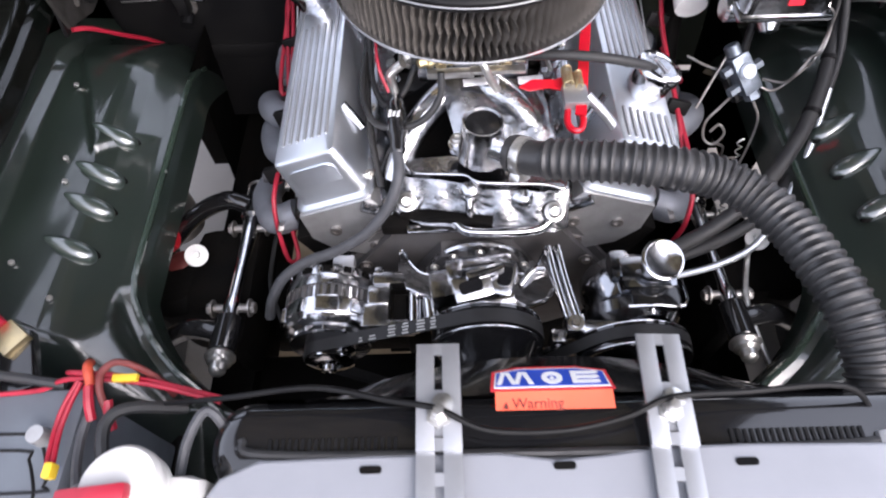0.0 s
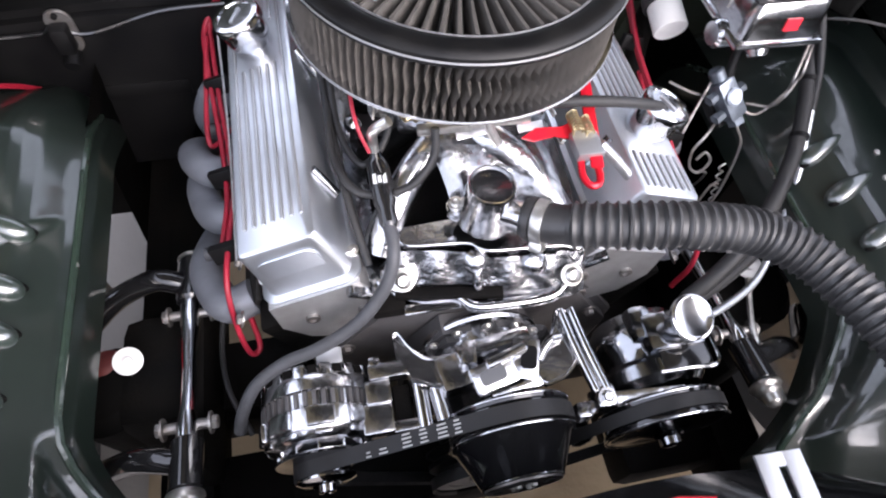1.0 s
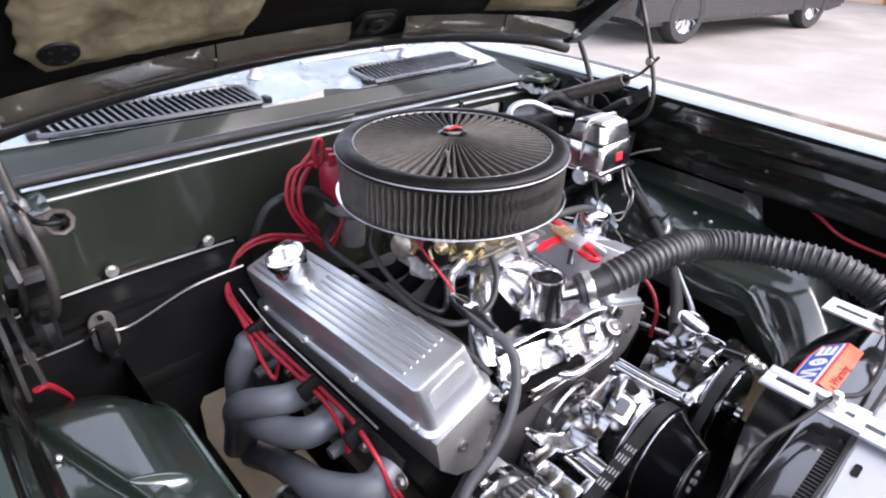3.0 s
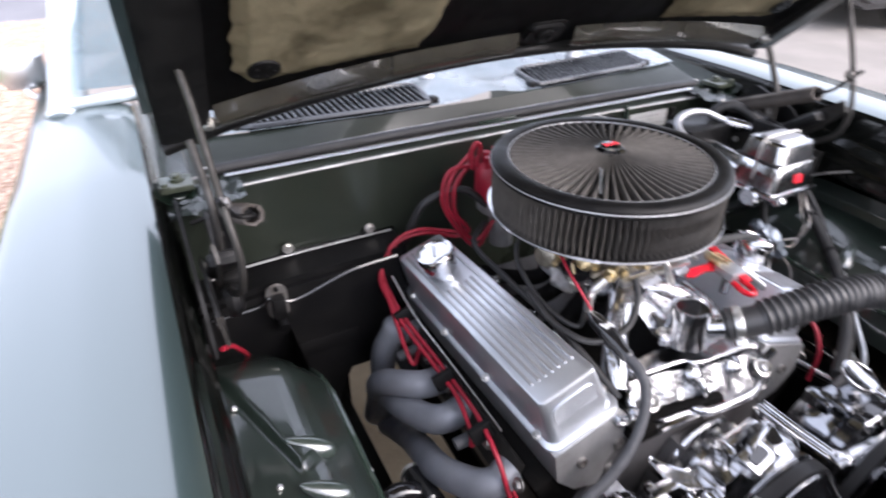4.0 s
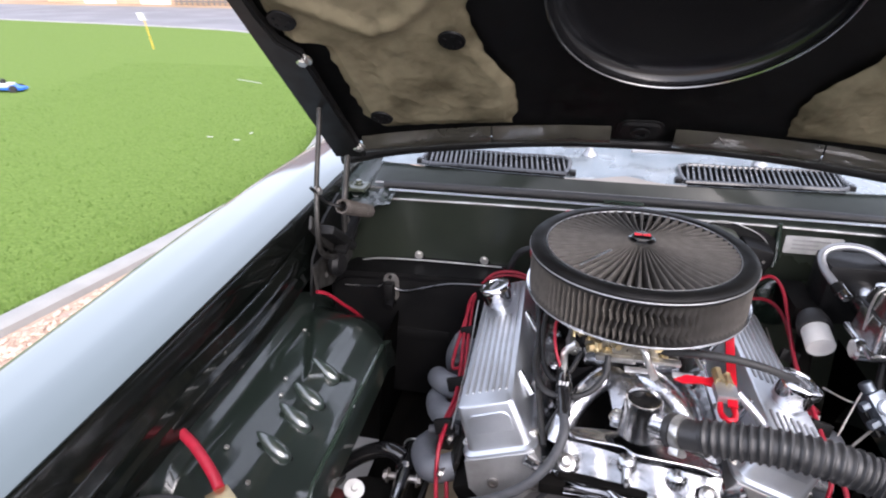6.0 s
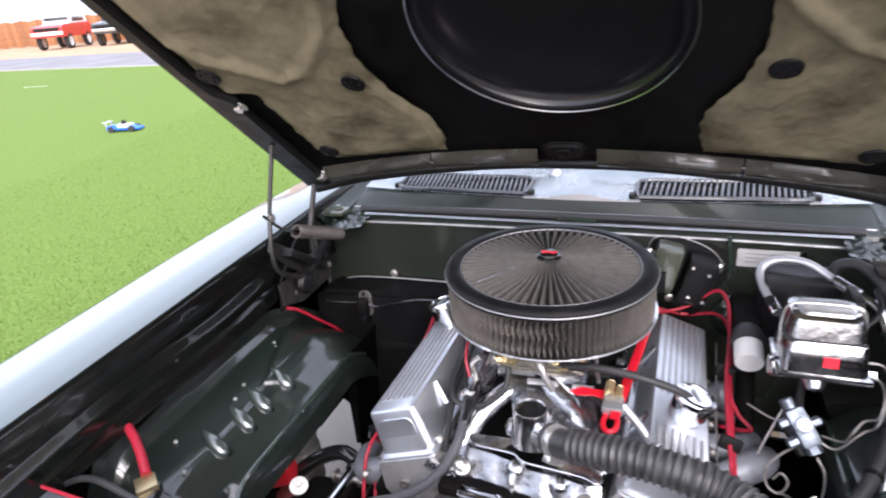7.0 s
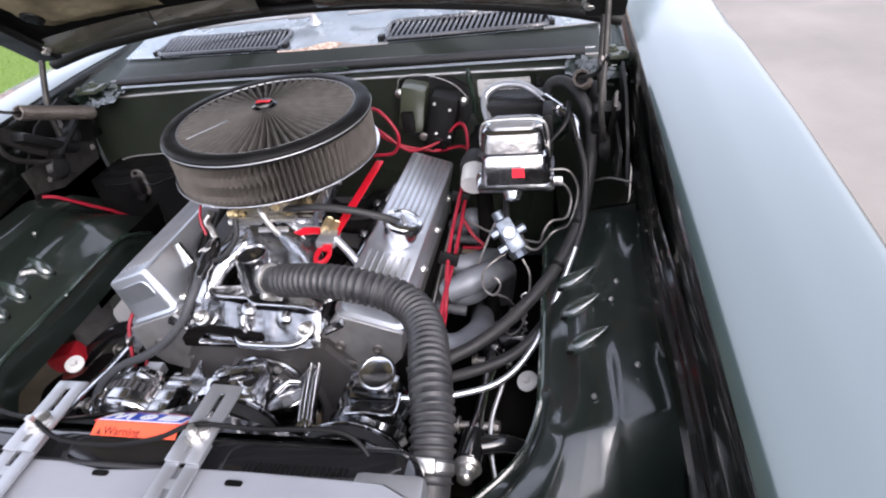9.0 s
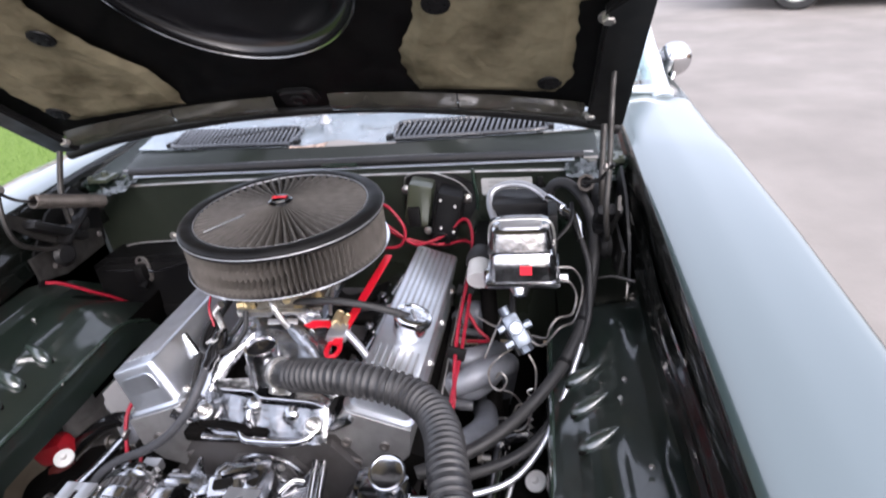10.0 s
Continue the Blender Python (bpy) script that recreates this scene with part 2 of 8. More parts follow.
SILVER_PANEL = material("silver_painted_panel", (0.255, 0.263, 0.285), 0.46, 0.2, (0.21, 0.217, 0.236), 9, 0.7, 300, 0.08, 0.0005, rough2=0.55)
HEADER = material("grey_coated_header", (0.215, 0.228, 0.258), 0.42, 0.35, (0.17, 0.178, 0.20), 22, 0.8, 380, 0.25, 0.0008, rough2=0.58)
SPRING = material("brown_spring_steel", (0.085, 0.073, 0.064), 0.42, 0.4, (0.045, 0.038, 0.034), 30, 0.7, 300, 0.2, 0.0006)
END_PALE = material("pale_satin_metal", (0.72, 0.71, 0.69), 0.5, 0.15, (0.6, 0.59, 0.57), 40, 0.6, 300, 0.1, 0.0004)
POLISHED = material("polished_casting", (0.64, 0.64, 0.65), 0.13, 1.0, (0.46, 0.46, 0.47), 30, 0.6, 60, 0.26, 0.003, rough2=0.24)
DARK_CHROME = material("dark_reflecting_chrome", (0.34, 0.35, 0.37), 0.10, 1.0, (0.24, 0.245, 0.255), 20, 0.7, 60, 0.12, 0.002, rough2=0.2)
LINK = material("oily_steel", (0.055, 0.052, 0.049), 0.35, 0.6, (0.027, 0.025, 0.022), 40, 0.8, 300, 0.2, 0.0006, rough2=0.55)
STEEL = material("worn_steel", (0.36, 0.35, 0.34), 0.33, 0.9, (0.17, 0.14, 0.12), 40, 0.7, 300, 0.3, 0.0008, rough2=0.6)
VALVE = material("blue_zinc", (0.20, 0.23, 0.27), 0.34, 0.8, (0.10, 0.115, 0.135), 60, 0.8, 200, 0.3, 0.0008, rough2=0.55)
VALVE_CAP = material("pale_blue_zinc", (0.50, 0.56, 0.64), 0.4, 0.5, (0.40, 0.45, 0.52), 60, 0.7, 200, 0.15, 0.0005)
ZINC = material("zinc_fastener", (0.72, 0.71, 0.68), 0.28, 0.95, (0.45, 0.43, 0.40), 90, 0.7, 400, 0.1, 0.0004)
BRASS = material("yellow_zinc", (0.62, 0.50, 0.28), 0.3, 0.9, (0.40, 0.33, 0.22), 60, 0.7, 300, 0.2, 0.0006)
RED = material("red_silicone", (0.33, 0.010, 0.028), 0.40, 0.0, (0.22, 0.008, 0.020), 40, 0.7, 400, 0.12, 0.0004)
RED_METAL = material("red_anodised", (0.62, 0.008, 0.026), 0.28, 0.25, (0.55, 0.01, 0.015), 40, 0.6, 300, 0.1, 0.0004)
RUST_RED = material("oxide_red", (0.13, 0.018, 0.016), 0.5, 0.0, (0.075, 0.012, 0.010), 30, 0.7, 200, 0.3, 0.001)
FILTER = material("grey_filter_gauze", (0.115, 0.103, 0.091), 0.55, 0.2, (0.085, 0.077, 0.069), 50, 0.7, 1400, 0.9, 0.0008, rough2=0.8)
MESH = material("dark_filter_mesh", (0.092, 0.085, 0.078), 0.66, 0.0, (0.056, 0.052, 0.047), 60, 0.5, 1600, 0.9, 0.0006, rough2=0.85, spec=0.25)
PAD = material("stained_insulation_pad", (0.315, 0.276, 0.182), 0.95, 0.0, (0.110, 0.094, 0.058), 11, 0.9, 75, 0.6, 0.003, sharp=(0.42, 0.68), spec=0.1)
WHITE_PL = material("white_plastic", (0.52, 0.515, 0.50), 0.4, 0.0, (0.43, 0.42, 0.40), 20, 0.6, 200, 0.08, 0.0006)
GREY_PL = material("grey_battery_plastic", (0.105, 0.119, 0.138), 0.45, 0.0, (0.075, 0.083, 0.097), 14, 0.7, 300, 0.2, 0.0006)
YELLOW = material("yellow_plastic", (0.75, 0.5, 0.03), 0.4, 0.0, None, 40, 0.5, 200, 0.1, 0.0004)
ORANGE = material("orange_label", (0.85, 0.10, 0.035), 0.45, 0.0, (0.78, 0.09, 0.03), 30, 0.6, 300, 0.05, 0.0003)
BURNT = material("burnt_orange_plastic", (0.42, 0.055, 0.02), 0.5, 0.0, (0.25, 0.03, 0.015), 60, 0.7, 300, 0.1, 0.0004)
BLUE = material("blue_label", (0.015, 0.06, 0.45), 0.4, 0.0, (0.012, 0.05, 0.38), 30, 0.6, 300, 0.05, 0.0003)
LABEL_RED = material("red_label", (0.70, 0.02, 0.035), 0.4, 0.0, None, 30, 0.4, 300, 0.05, 0.0003)
LABEL_WHITE = material("white_label", (0.80, 0.80, 0.80), 0.45, 0.0, (0.7, 0.7, 0.7), 30, 0.5, 300, 0.05, 0.0003)
INK = material("dark_ink", (0.10, 0.012, 0.008), 0.6, 0.0, None, 60, 0.4, 300, 0.0)
TAG = material("data_plate", (0.52, 0.52, 0.51), 0.45, 0.3, (0.45, 0.45, 0.43), 60, 0.8, 500, 0.3, 0.0006)
GOLD_GREY = material("carburettor_casting", (0.46, 0.42, 0.34), 0.24, 0.9, (0.24, 0.21, 0.16), 50, 0.8, 160, 0.35, 0.0015, rough2=0.45)
CONCRETE = material("pale_concrete", (0.245, 0.222, 0.20), 0.85, 0.0, (0.18, 0.164, 0.148), 1.6, 0.9, 60, 0.35, 0.004, sharp=(0.3, 0.7))
STAINED = material("oil_stained_concrete", (0.30, 0.228, 0.145), 0.85, 0.0, (0.16, 0.112, 0.066), 5, 0.8, 70, 0.5, 0.004, sharp=(0.40, 0.68))
DIRT = material("tan_dirt", (0.40, 0.28, 0.17), 0.95, 0.0, (0.30, 0.21, 0.13), 0.7, 0.9, 20, 0.5, 0.02)
GRAVEL_BED = material("gravel_bed", (0.46, 0.335, 0.262), 0.9, 0.0, (0.36, 0.255, 0.195), 45, 0.9, 90, 0.6, 0.006)
PEBBLE = material("pink_pebbles", (0.53, 0.395, 0.315), 0.75, 0.0, (0.47, 0.335, 0.255), 30, 0.7, 200, 0.3, 0.001, island=0.26)
ASPHALT = material("grey_asphalt", (0.20, 0.20, 0.215), 0.85, 0.0, (0.155, 0.155, 0.17), 0.6, 0.9, 120, 0.5, 0.004)
TURF = material("green_turf", (0.145, 0.215, 0.050), 0.85, 0.0, (0.098, 0.158, 0.033), 38, 0.9, 160, 0.6, 0.008, spec=0.12)
BLADE = material("green_turf_blade", (0.120, 0.200, 0.036), 0.6, 0.0, (0.085, 0.155, 0.026), 3, 0.9, 160, 0.0, 0.008, spec=0.3, island=0.22)
KERB = material("grey_concrete_edging", (0.31, 0.305, 0.295), 0.85, 0.0, (0.25, 0.246, 0.238), 6, 0.8, 90, 0.4, 0.003)
FENCE = material("brown_fence", (0.32, 0.14, 0.06), 0.85, 0.0, (0.24, 0.10, 0.045), 3, 0.8, 40, 0.3, 0.004, obj=0.2)
HOUSE = material("tan_stucco", (0.55, 0.40, 0.28), 0.9, 0.0, (0.48, 0.35, 0.25), 1.5, 0.7, 60, 0.4, 0.004)
WHITE_PAINT = material("white_paint", (0.78, 0.77, 0.75), 0.45, 0.0, (0.7, 0.69, 0.67), 3, 0.6, 100, 0.1, 0.001)
RED_PAINT = material("red_car_paint", (0.62, 0.035, 0.03), 0.3, 0.0, (0.5, 0.03, 0.025), 3, 0.6, 100, 0.05, 0.001, coat=0.5)
DARK_PAINT = material("dark_car_paint", (0.02, 0.021, 0.024), 0.25, 0.0, None, 3, 0.5, 100, 0.05, 0.001, coat=0.6)
TOY_BLUE = material("blue_toy_plastic", (0.03, 0.16, 0.70), 0.35, 0.0, None, 20, 0.4, 100, 0.05, 0.0005)
TYRE = material("tyre_rubber", (0.022, 0.022, 0.023), 0.75, 0.0, (0.035, 0.034, 0.032), 12, 0.7, 200, 0.4, 0.002)

GLASS = bpy.data.materials.new("window_glass")
GLASS.use_nodes = True
GLASS.node_tree.nodes["Principled BSDF"].inputs["Base Color"].default_value = (0.78, 0.9, 0.92, 1)
GLASS.node_tree.nodes["Principled BSDF"].inputs["Roughness"].default_value = 0.02
GLASS.node_tree.nodes["Principled BSDF"].inputs["Transmission Weight"].default_value = 1.0


# ground
def flat(name, outline, z, mat, label, cat):
    bm = B()
    bm.faces.new([bm.verts.new((x, y, z)) for x, y in outline])
    bmesh.ops.triangulate(bm, faces=bm.faces)
    return solid(name, bm, mat, label, cat, kind="structure")


flat("ground", arc(0, 0, 900, 0, 360, 64)[:-1], 0.0, DIRT, "bare tan dirt ground reaching the horizon", "ground")
KERB_LINE = [(-8, -12), (-4.6, -6), (-3.15, -2.2), (-2.60, 0), (-2.37, 1.1), (-2.26, 1.72), (-2.20, 2.2), (-2.13, 2.75), (-2.19, 3.45), (-2.43, 4.45), (-2.87, 5.7), (-3.20, 6.9),
             (-3.45, 7.9), (-4.2, 9.55), (-5.65, 11.15), (-7.6, 12.65), (-9.4, 13.3), (-12.7, 13.9), (-17, 14.5), (-23, 15.1), (-30, 15.6)]
kerb_path = [p.xy for p in smooth_path([(x, y, 0) for x, y in KERB_LINE], 5)]
def strip(name, near, far, z, mat, label, cat):
    """A sheet between two lines with the same steps in x."""
    bm = B()
    rows = [(bm.verts.new((x, y, z)), bm.verts.new((x, f, z))) for (x, y), f in zip(near, far)]
    for (a, b), (c, d) in zip(rows, rows[1:]):
        bm.faces.new((a, c, d, b))
    return solid(name, bm, mat, label, cat, kind="structure")


strip("driveway", [(-1.30, -25), (0, -25), (3, -25), (40, -25)], [7.6, 8.6, 12.5, 13.5], 0.005, CONCRETE, "pale weathered concrete driveway", "driveway")
flat("stained_ground", [(x, y + 0.03 * math.sin(x * 31 + y * 17)) for x, y in rounded(-0.60, -0.55, 0.58, 1.3, 0.25, 6)], 0.009, STAINED, "brown oil-stained concrete under the engine", "ground")
strip("road", [(-90, 18.6), (-30, 16.6), (-23, 15.9), (-13, 14.5), (-8, 13.4), (-5.4, 11.9), (-3.6, 10.1), (-2.6, 8.1), (-1.30, 7.6), (0, 8.6), (3, 12.5), (40, 13.5)],
      [25, 22.1, 21.8, 21.65, 21.6, 21.55, 21.5, 21.5, 21.5, 21.5, 21.4, 21.0], 0.009, ASPHALT, "grey worn asphalt road", "road")
flat("gravel_strip", [tuple(p) for p in kerb_path[:64]] + [(-2.6, 8.1), (-1.30, 7.6), (-1.30, -12)], 0.012, GRAVEL_BED, "bed under pink decorative gravel", "gravel")
flat("lawn", [tuple(p) for p in kerb_path] + [(-30, -12)], 0.03, TURF, "short bright green artificial turf", "lawn")
bm = B()
ring = [(-0.058, 0.0), (-0.055, 0.045), (-0.035, 0.058), (0.035, 0.058), (0.055, 0.045), (0.058, 0.0)]
rows = []
for i, q in enumerate(kerb_path):
    d = (kerb_path[min(i + 1, len(kerb_path) - 1)] - kerb_path[max(i - 1, 0)]).normalized()
    nn = Vector((d.y, -d.x))
    rows.append([bm.verts.new((q.x + nn.x * (a + 0.06), q.y + nn.y * (a + 0.06), z)) for a, z in ring])
for a, b in zip(rows, rows[1:]):
    for j in range(len(ring) - 1):
        bm.faces.new((a[j], a[j + 1], b[j + 1], b[j]))
solid("kerb", bm, KERB, "curving grey concrete edging round the turf", "kerb", kind="structure")

# far things across the road
bm = B()
box(bm, (-45, 36, 1.0), (70, 0.12, 0.2), 0.02)
fence = thing("fence", (-45, 36, 0), "long brown wooden board fence beyond the dirt verge", "fence")
part("rail", bm, FENCE, fence)
me_board = None
for i in range(140):
    if me_board is None:
        bm = B()
        box(bm, (0, 0, 1.0), (0.47, 0.05, 2.0 - 0.05), 0.01)
        me_board = finish(bm, "board", FENCE)
    ob = new("board", me_board)
    ob.parent = fence
    ob.location = (-34.7 + i * 0.5, -0.1, 0.02 + 0.05 * math.sin(i * 1.7))

house = thing("house", (-13, 26, 0), "low tan stucco house with white garage panels across the road", "house")
bm = B()
box(bm, (-13, 27, 1.5), (20, 7, 3.0), 0.03)
part("wall", bm, HOUSE, house)
bm = B()
plate(bm, [(-10.8, 0), (10.8, 0), (10.8, 0.3), (0, 1.9), (-10.8, 0.3)], 8.0, axes((-13, 31, 2.95), (1, 0, 0), (0, -1, 0)))
part("roof", bm, RUST_RED, house)
for x, w in ((-20.3, 1.5), (-17.6, 1.4), (-12.8, 1.3), (-8.0, 2.2)):
    bm = B()
    box(bm, (x, 23.46, 1.15), (w, 0.08, 2.3), 0.02)
    part("door_panel", bm, WHITE_PAINT, house, "white painted panel door")
gate = thing("gate", (-15.2, 23.2, 0), "grey metal bar gate beside the white panels", "gate")
bm = B()
for z in (0.15, 1.1, 2.0):
    box(bm, (-15.2, 23.2, z), (2.6, 0.05, 0.06))
part("gate_frame", bm, STEEL, gate)
bm = B()
box(bm, (0, 0, 1.05), (0.07, 0.04, 2.1))
bar_me = finish(bm, "bar", STEEL)
for i in range(11):
    ob = new("bar", bar_me)
    ob.parent = gate
    ob.location = (-1.25 + i * 0.25, 0, 0)


def wheel(parent, p, r, w, out, rim_mat, rr=0.68):
    bm = B()
    p, a = Vector(p), Vector(out).normalized()
    lathe(bm, [(r * rr, -w / 2), (r * 0.93, -w / 2), (r, -w * 0.33), (r, w * 0.33), (r * 0.93, w / 2), (r * rr, w / 2), (r * rr, -w / 2)], p, a, 36)
    t = part("wheel", bm, TYRE, parent, "black tyre with a bright rim")
    bm = B()
    lathe(bm, [(r * rr, -w * 0.4), (r * rr, w * 0.42), (r * rr * 0.93, w * 0.45), (r * rr * 0.88, w * 0.2), (r * 0.2, w * 0.28), (0, w * 0.3)], p, a, 36)
    part("rim", bm, rim_mat, t)
    bm = B()
    x = a.orthogonal().normalized()
    for k in range(10):
        d = Matrix.Rotation(k * math.tau / 10, 3, a) @ x
        tube(bm, [p + a * w * 0.30 + d * r * 0.12, p + a * w * 0.38 + d * r * rr * 0.9], r * 0.035, 6)
    part("spokes", bm, rim_mat, t)
    return t


def vehicle(name, m, length, width, height, clear, mat, label, cat, wr, rim, top=None, hood_h=0.62):
    """A parked vehicle; m places its middle on the ground, its nose to +x."""
    o = m.translation
    car_ob = thing(name, o, label, cat)
    l, h = length / 2, height
    belt = clear + (h - clear) * hood_h
    prof = [(-l, clear + 0.1), (-l + 0.05, belt), (-l * 0.55, belt + 0.02), (l * 0.30, belt), (l * 0.9, belt - 0.08), (l, belt - 0.2), (l, clear + 0.05), (l * 0.85, clear), (-l * 0.9, clear)]
    bm = B()
    plate(bm, prof, width, m @ axes((0, width / 2, 0), (1, 0, 0), (0, -1, 0)), 0.06)
    part("body", bm, mat, car_ob)
    cab = [(-l * 0.9, belt + 0.01), (-l * 0.85, h - 0.03), (-l * 0.7, h), (l * 0.0, h), (l * 0.1, h - 0.04), (l * 0.3, belt + 0.005)]
    bm = B()
    plate(bm, cab, width * 0.88, m @ axes((0, width * 0.44, 0), (1, 0, 0), (0, -1, 0)), 0.05)
    part("cabin", bm, top or mat, car_ob)
    for sy in (-1, 1):
        bm = B()
        box(bm, (-l * 0.3, sy * width * 0.441, (belt + h) / 2), (l * 0.8, 0.02, (h - belt) * 0.6), 0.008, m)
        part("window", bm, BLACK_GLOSS, car_ob, "dark side glass")
        for sx in (-0.62, 0.62):
            wheel(car_ob, m @ V(sx * l, sy * (width / 2 - wr * 0.28), wr), wr, wr * 0.6, m.to_3x3() @ V(0, sy, 0), rim)
    bm = B()
    box(bm, (l * 0.21, 0, (belt + h) / 2), (0.03, width * 0.78, (h - belt) * 0.7), 0.008, m)
    part("windshield", bm, BLACK_GLOSS, car_ob, "dark front glass")
    bm = B()
    box(bm, (l + 0.01, 0, clear + 0.25), (0.12, width * 0.98, 0.2), 0.03, m)
    part("bumper", bm, WHITE_PAINT if top else CHROME, car_ob)
    bm = B()
    box(bm, (l + 0.005, 0, belt - 0.3), (0.06, width * 0.8, 0.22), 0.01, m)
    part("grille", bm, BLACK, car_ob)
    return car_ob


vehicle("truck", pose(-39.0, 30.8, 0, 0, 0, -62), 4.7, 2.0, 2.05, 0.75, RED_PAINT, "red lifted truck with a white hardtop on the dirt verge", "truck", 0.48, WHITE_PAINT, WHITE_PAINT)
vehicle("pickup", pose(-34.7, 31.6, 0, 0, 0, -60), 4.8, 1.95, 1.95, 0.7, DARK_PAINT, "dark lifted pickup parked beside the red truck", "truck", 0.46, STEEL)
vehicle("parked_car", pose(8.3, 3.65, 0, 0, 0, -9), 4.7, 1.85, 1.4, 0.22, DARK_PAINT, "dark parked car with bright wire wheels on the concrete", "car", 0.34, CHROME)
vehicle("parked_car", pose(5.35, 8.38, 0, 0, 0, -20), 4.5, 1.8, 1.45, 0.22, WHITE_PAINT, "white parked car with pale wheels at the driveway's end", "car", 0.33, WHITE_PAINT)
garage = thing("garage", (14, 1.5, 0), "tan stucco garage with a wide brown door beside the driveway", "garage")
bm = B()
box(bm, (17, 0.5, 1.5), (5.0, 9.0, 3.0), 0.03)
part("wall", bm, HOUSE, garage)
bm = B()
box(bm, (14.48, 0.5, 1.1), (0.08, 4.6, 2.2), 0.02)
part("garage_door", bm, FENCE, garage, "brown roll-up door")

toy = thing("toy_car", (-6.80, 5.21, 0.03), "blue and white toy race car resting on the turf", "toy")
mt = pose(-6.80, 5.21, 0.03, 0, 0, 12) @ Matrix.Scale(0.78, 4)
bm = B()
plate(bm, [(-0.30, 0.03), (-0.30, 0.10), (-0.05, 0.13), (0.12, 0.10), (0.30, 0.06), (0.30, 0.03)], 0.2, mt @ axes((0, 0.10, 0), (1, 0, 0), (0, -1, 0)), 0.015)
part("body", bm, TOY_BLUE, toy)
bm = B()
box(bm, (0.02, 0, 0.095), (0.22, 0.206, 0.07), 0.02, mt)
part("side_panel", bm, WHITE_PL, toy, "white side panel")
bm = B()
box(bm, (-0.31, 0, 0.17), (0.07, 0.22, 0.012), 0.003, mt)
box(bm, (-0.30, 0.07, 0.135), (0.02, 0.012, 0.07), 0, mt)
box(bm, (-0.30, -0.07, 0.135), (0.02, 0.012, 0.07), 0, mt)
part("rear_wing", bm, WHITE_PL, toy)
bm = B()
lathe(bm, [(0.035, 0), (0.035, 0.03), (0.02, 0.055), (0, 0.06)], mt @ V(0.0, 0, 0.12), (0, 0, 1), 16)
part("cockpit", bm, BLACK, toy)
for sx in (-0.2, 0.19):
    for sy in (-0.1, 0.1):
        bm = B()
        cyl(bm, mt @ V(sx, sy - 0.02, 0.045), mt @ V(sx, sy + 0.02, 0.045), 0.045, n=18)
        part("wheel", bm, TYRE, toy)
flag = thing("golf_flag", (-7.71, 9.34, 0.03), "yellow golf pin with a small white flag in turf", "flag")
bm = B()
tube(bm, [(-7.71, 9.34, 0.03), (-7.80, 9.34, 0.56)], 0.009, 8)
part("pole", bm, YELLOW, flag)
bm = B()
surf(bm, lambda u, v: V(-7.80 + 0.05 * v - 0.13 * u, 9.345 + 0.02 * math.sin(5 * u), 0.66 - 0.13 * v), 6, 3, 0.003)
part("cloth", bm, LABEL_WHITE, flag, "white flag with a red patch")
for p, rz, ln in (((-4.29, 6.52), -25, 0.50), ((-3.21, 3.77), 5, 0.055), ((-2.93, 3.73), 0, 0.06), ((-2.92, 3.97), 60, 0.035), ((-15.2, 10.25), 9, 0.7)):
    bm = B()
    box(bm, (0, 0, 0), (ln, 0.010 + 0.012 * (p[1] > 10), 0.008), 0.002, pose(p[0], p[1], 0.036, 0, 0, rz))
    solid("stick", bm, WHITE_PL, "thin white stick lying on the turf", "stick", group="sticks on the turf")


# the car's body
car = thing("car", (0, 0, 0), "dark green muscle car with its hood raised, paint reflecting the sky", "car")


def fender_drop(p):
    p.z += 0.04 * min(p.y, 0.3) - (0.02 * (p.y + 0.7) ** 2 if p.y < -0.7 else 0)
    # the outer crease draws in a little towards the door
    p.x -= math.copysign(0.03 * min(1, max(0.0, (abs(p.x) - 0.70) / 0.1)) * min(0.42, max(0.0, p.y + 0.02)), p.x)
    return p


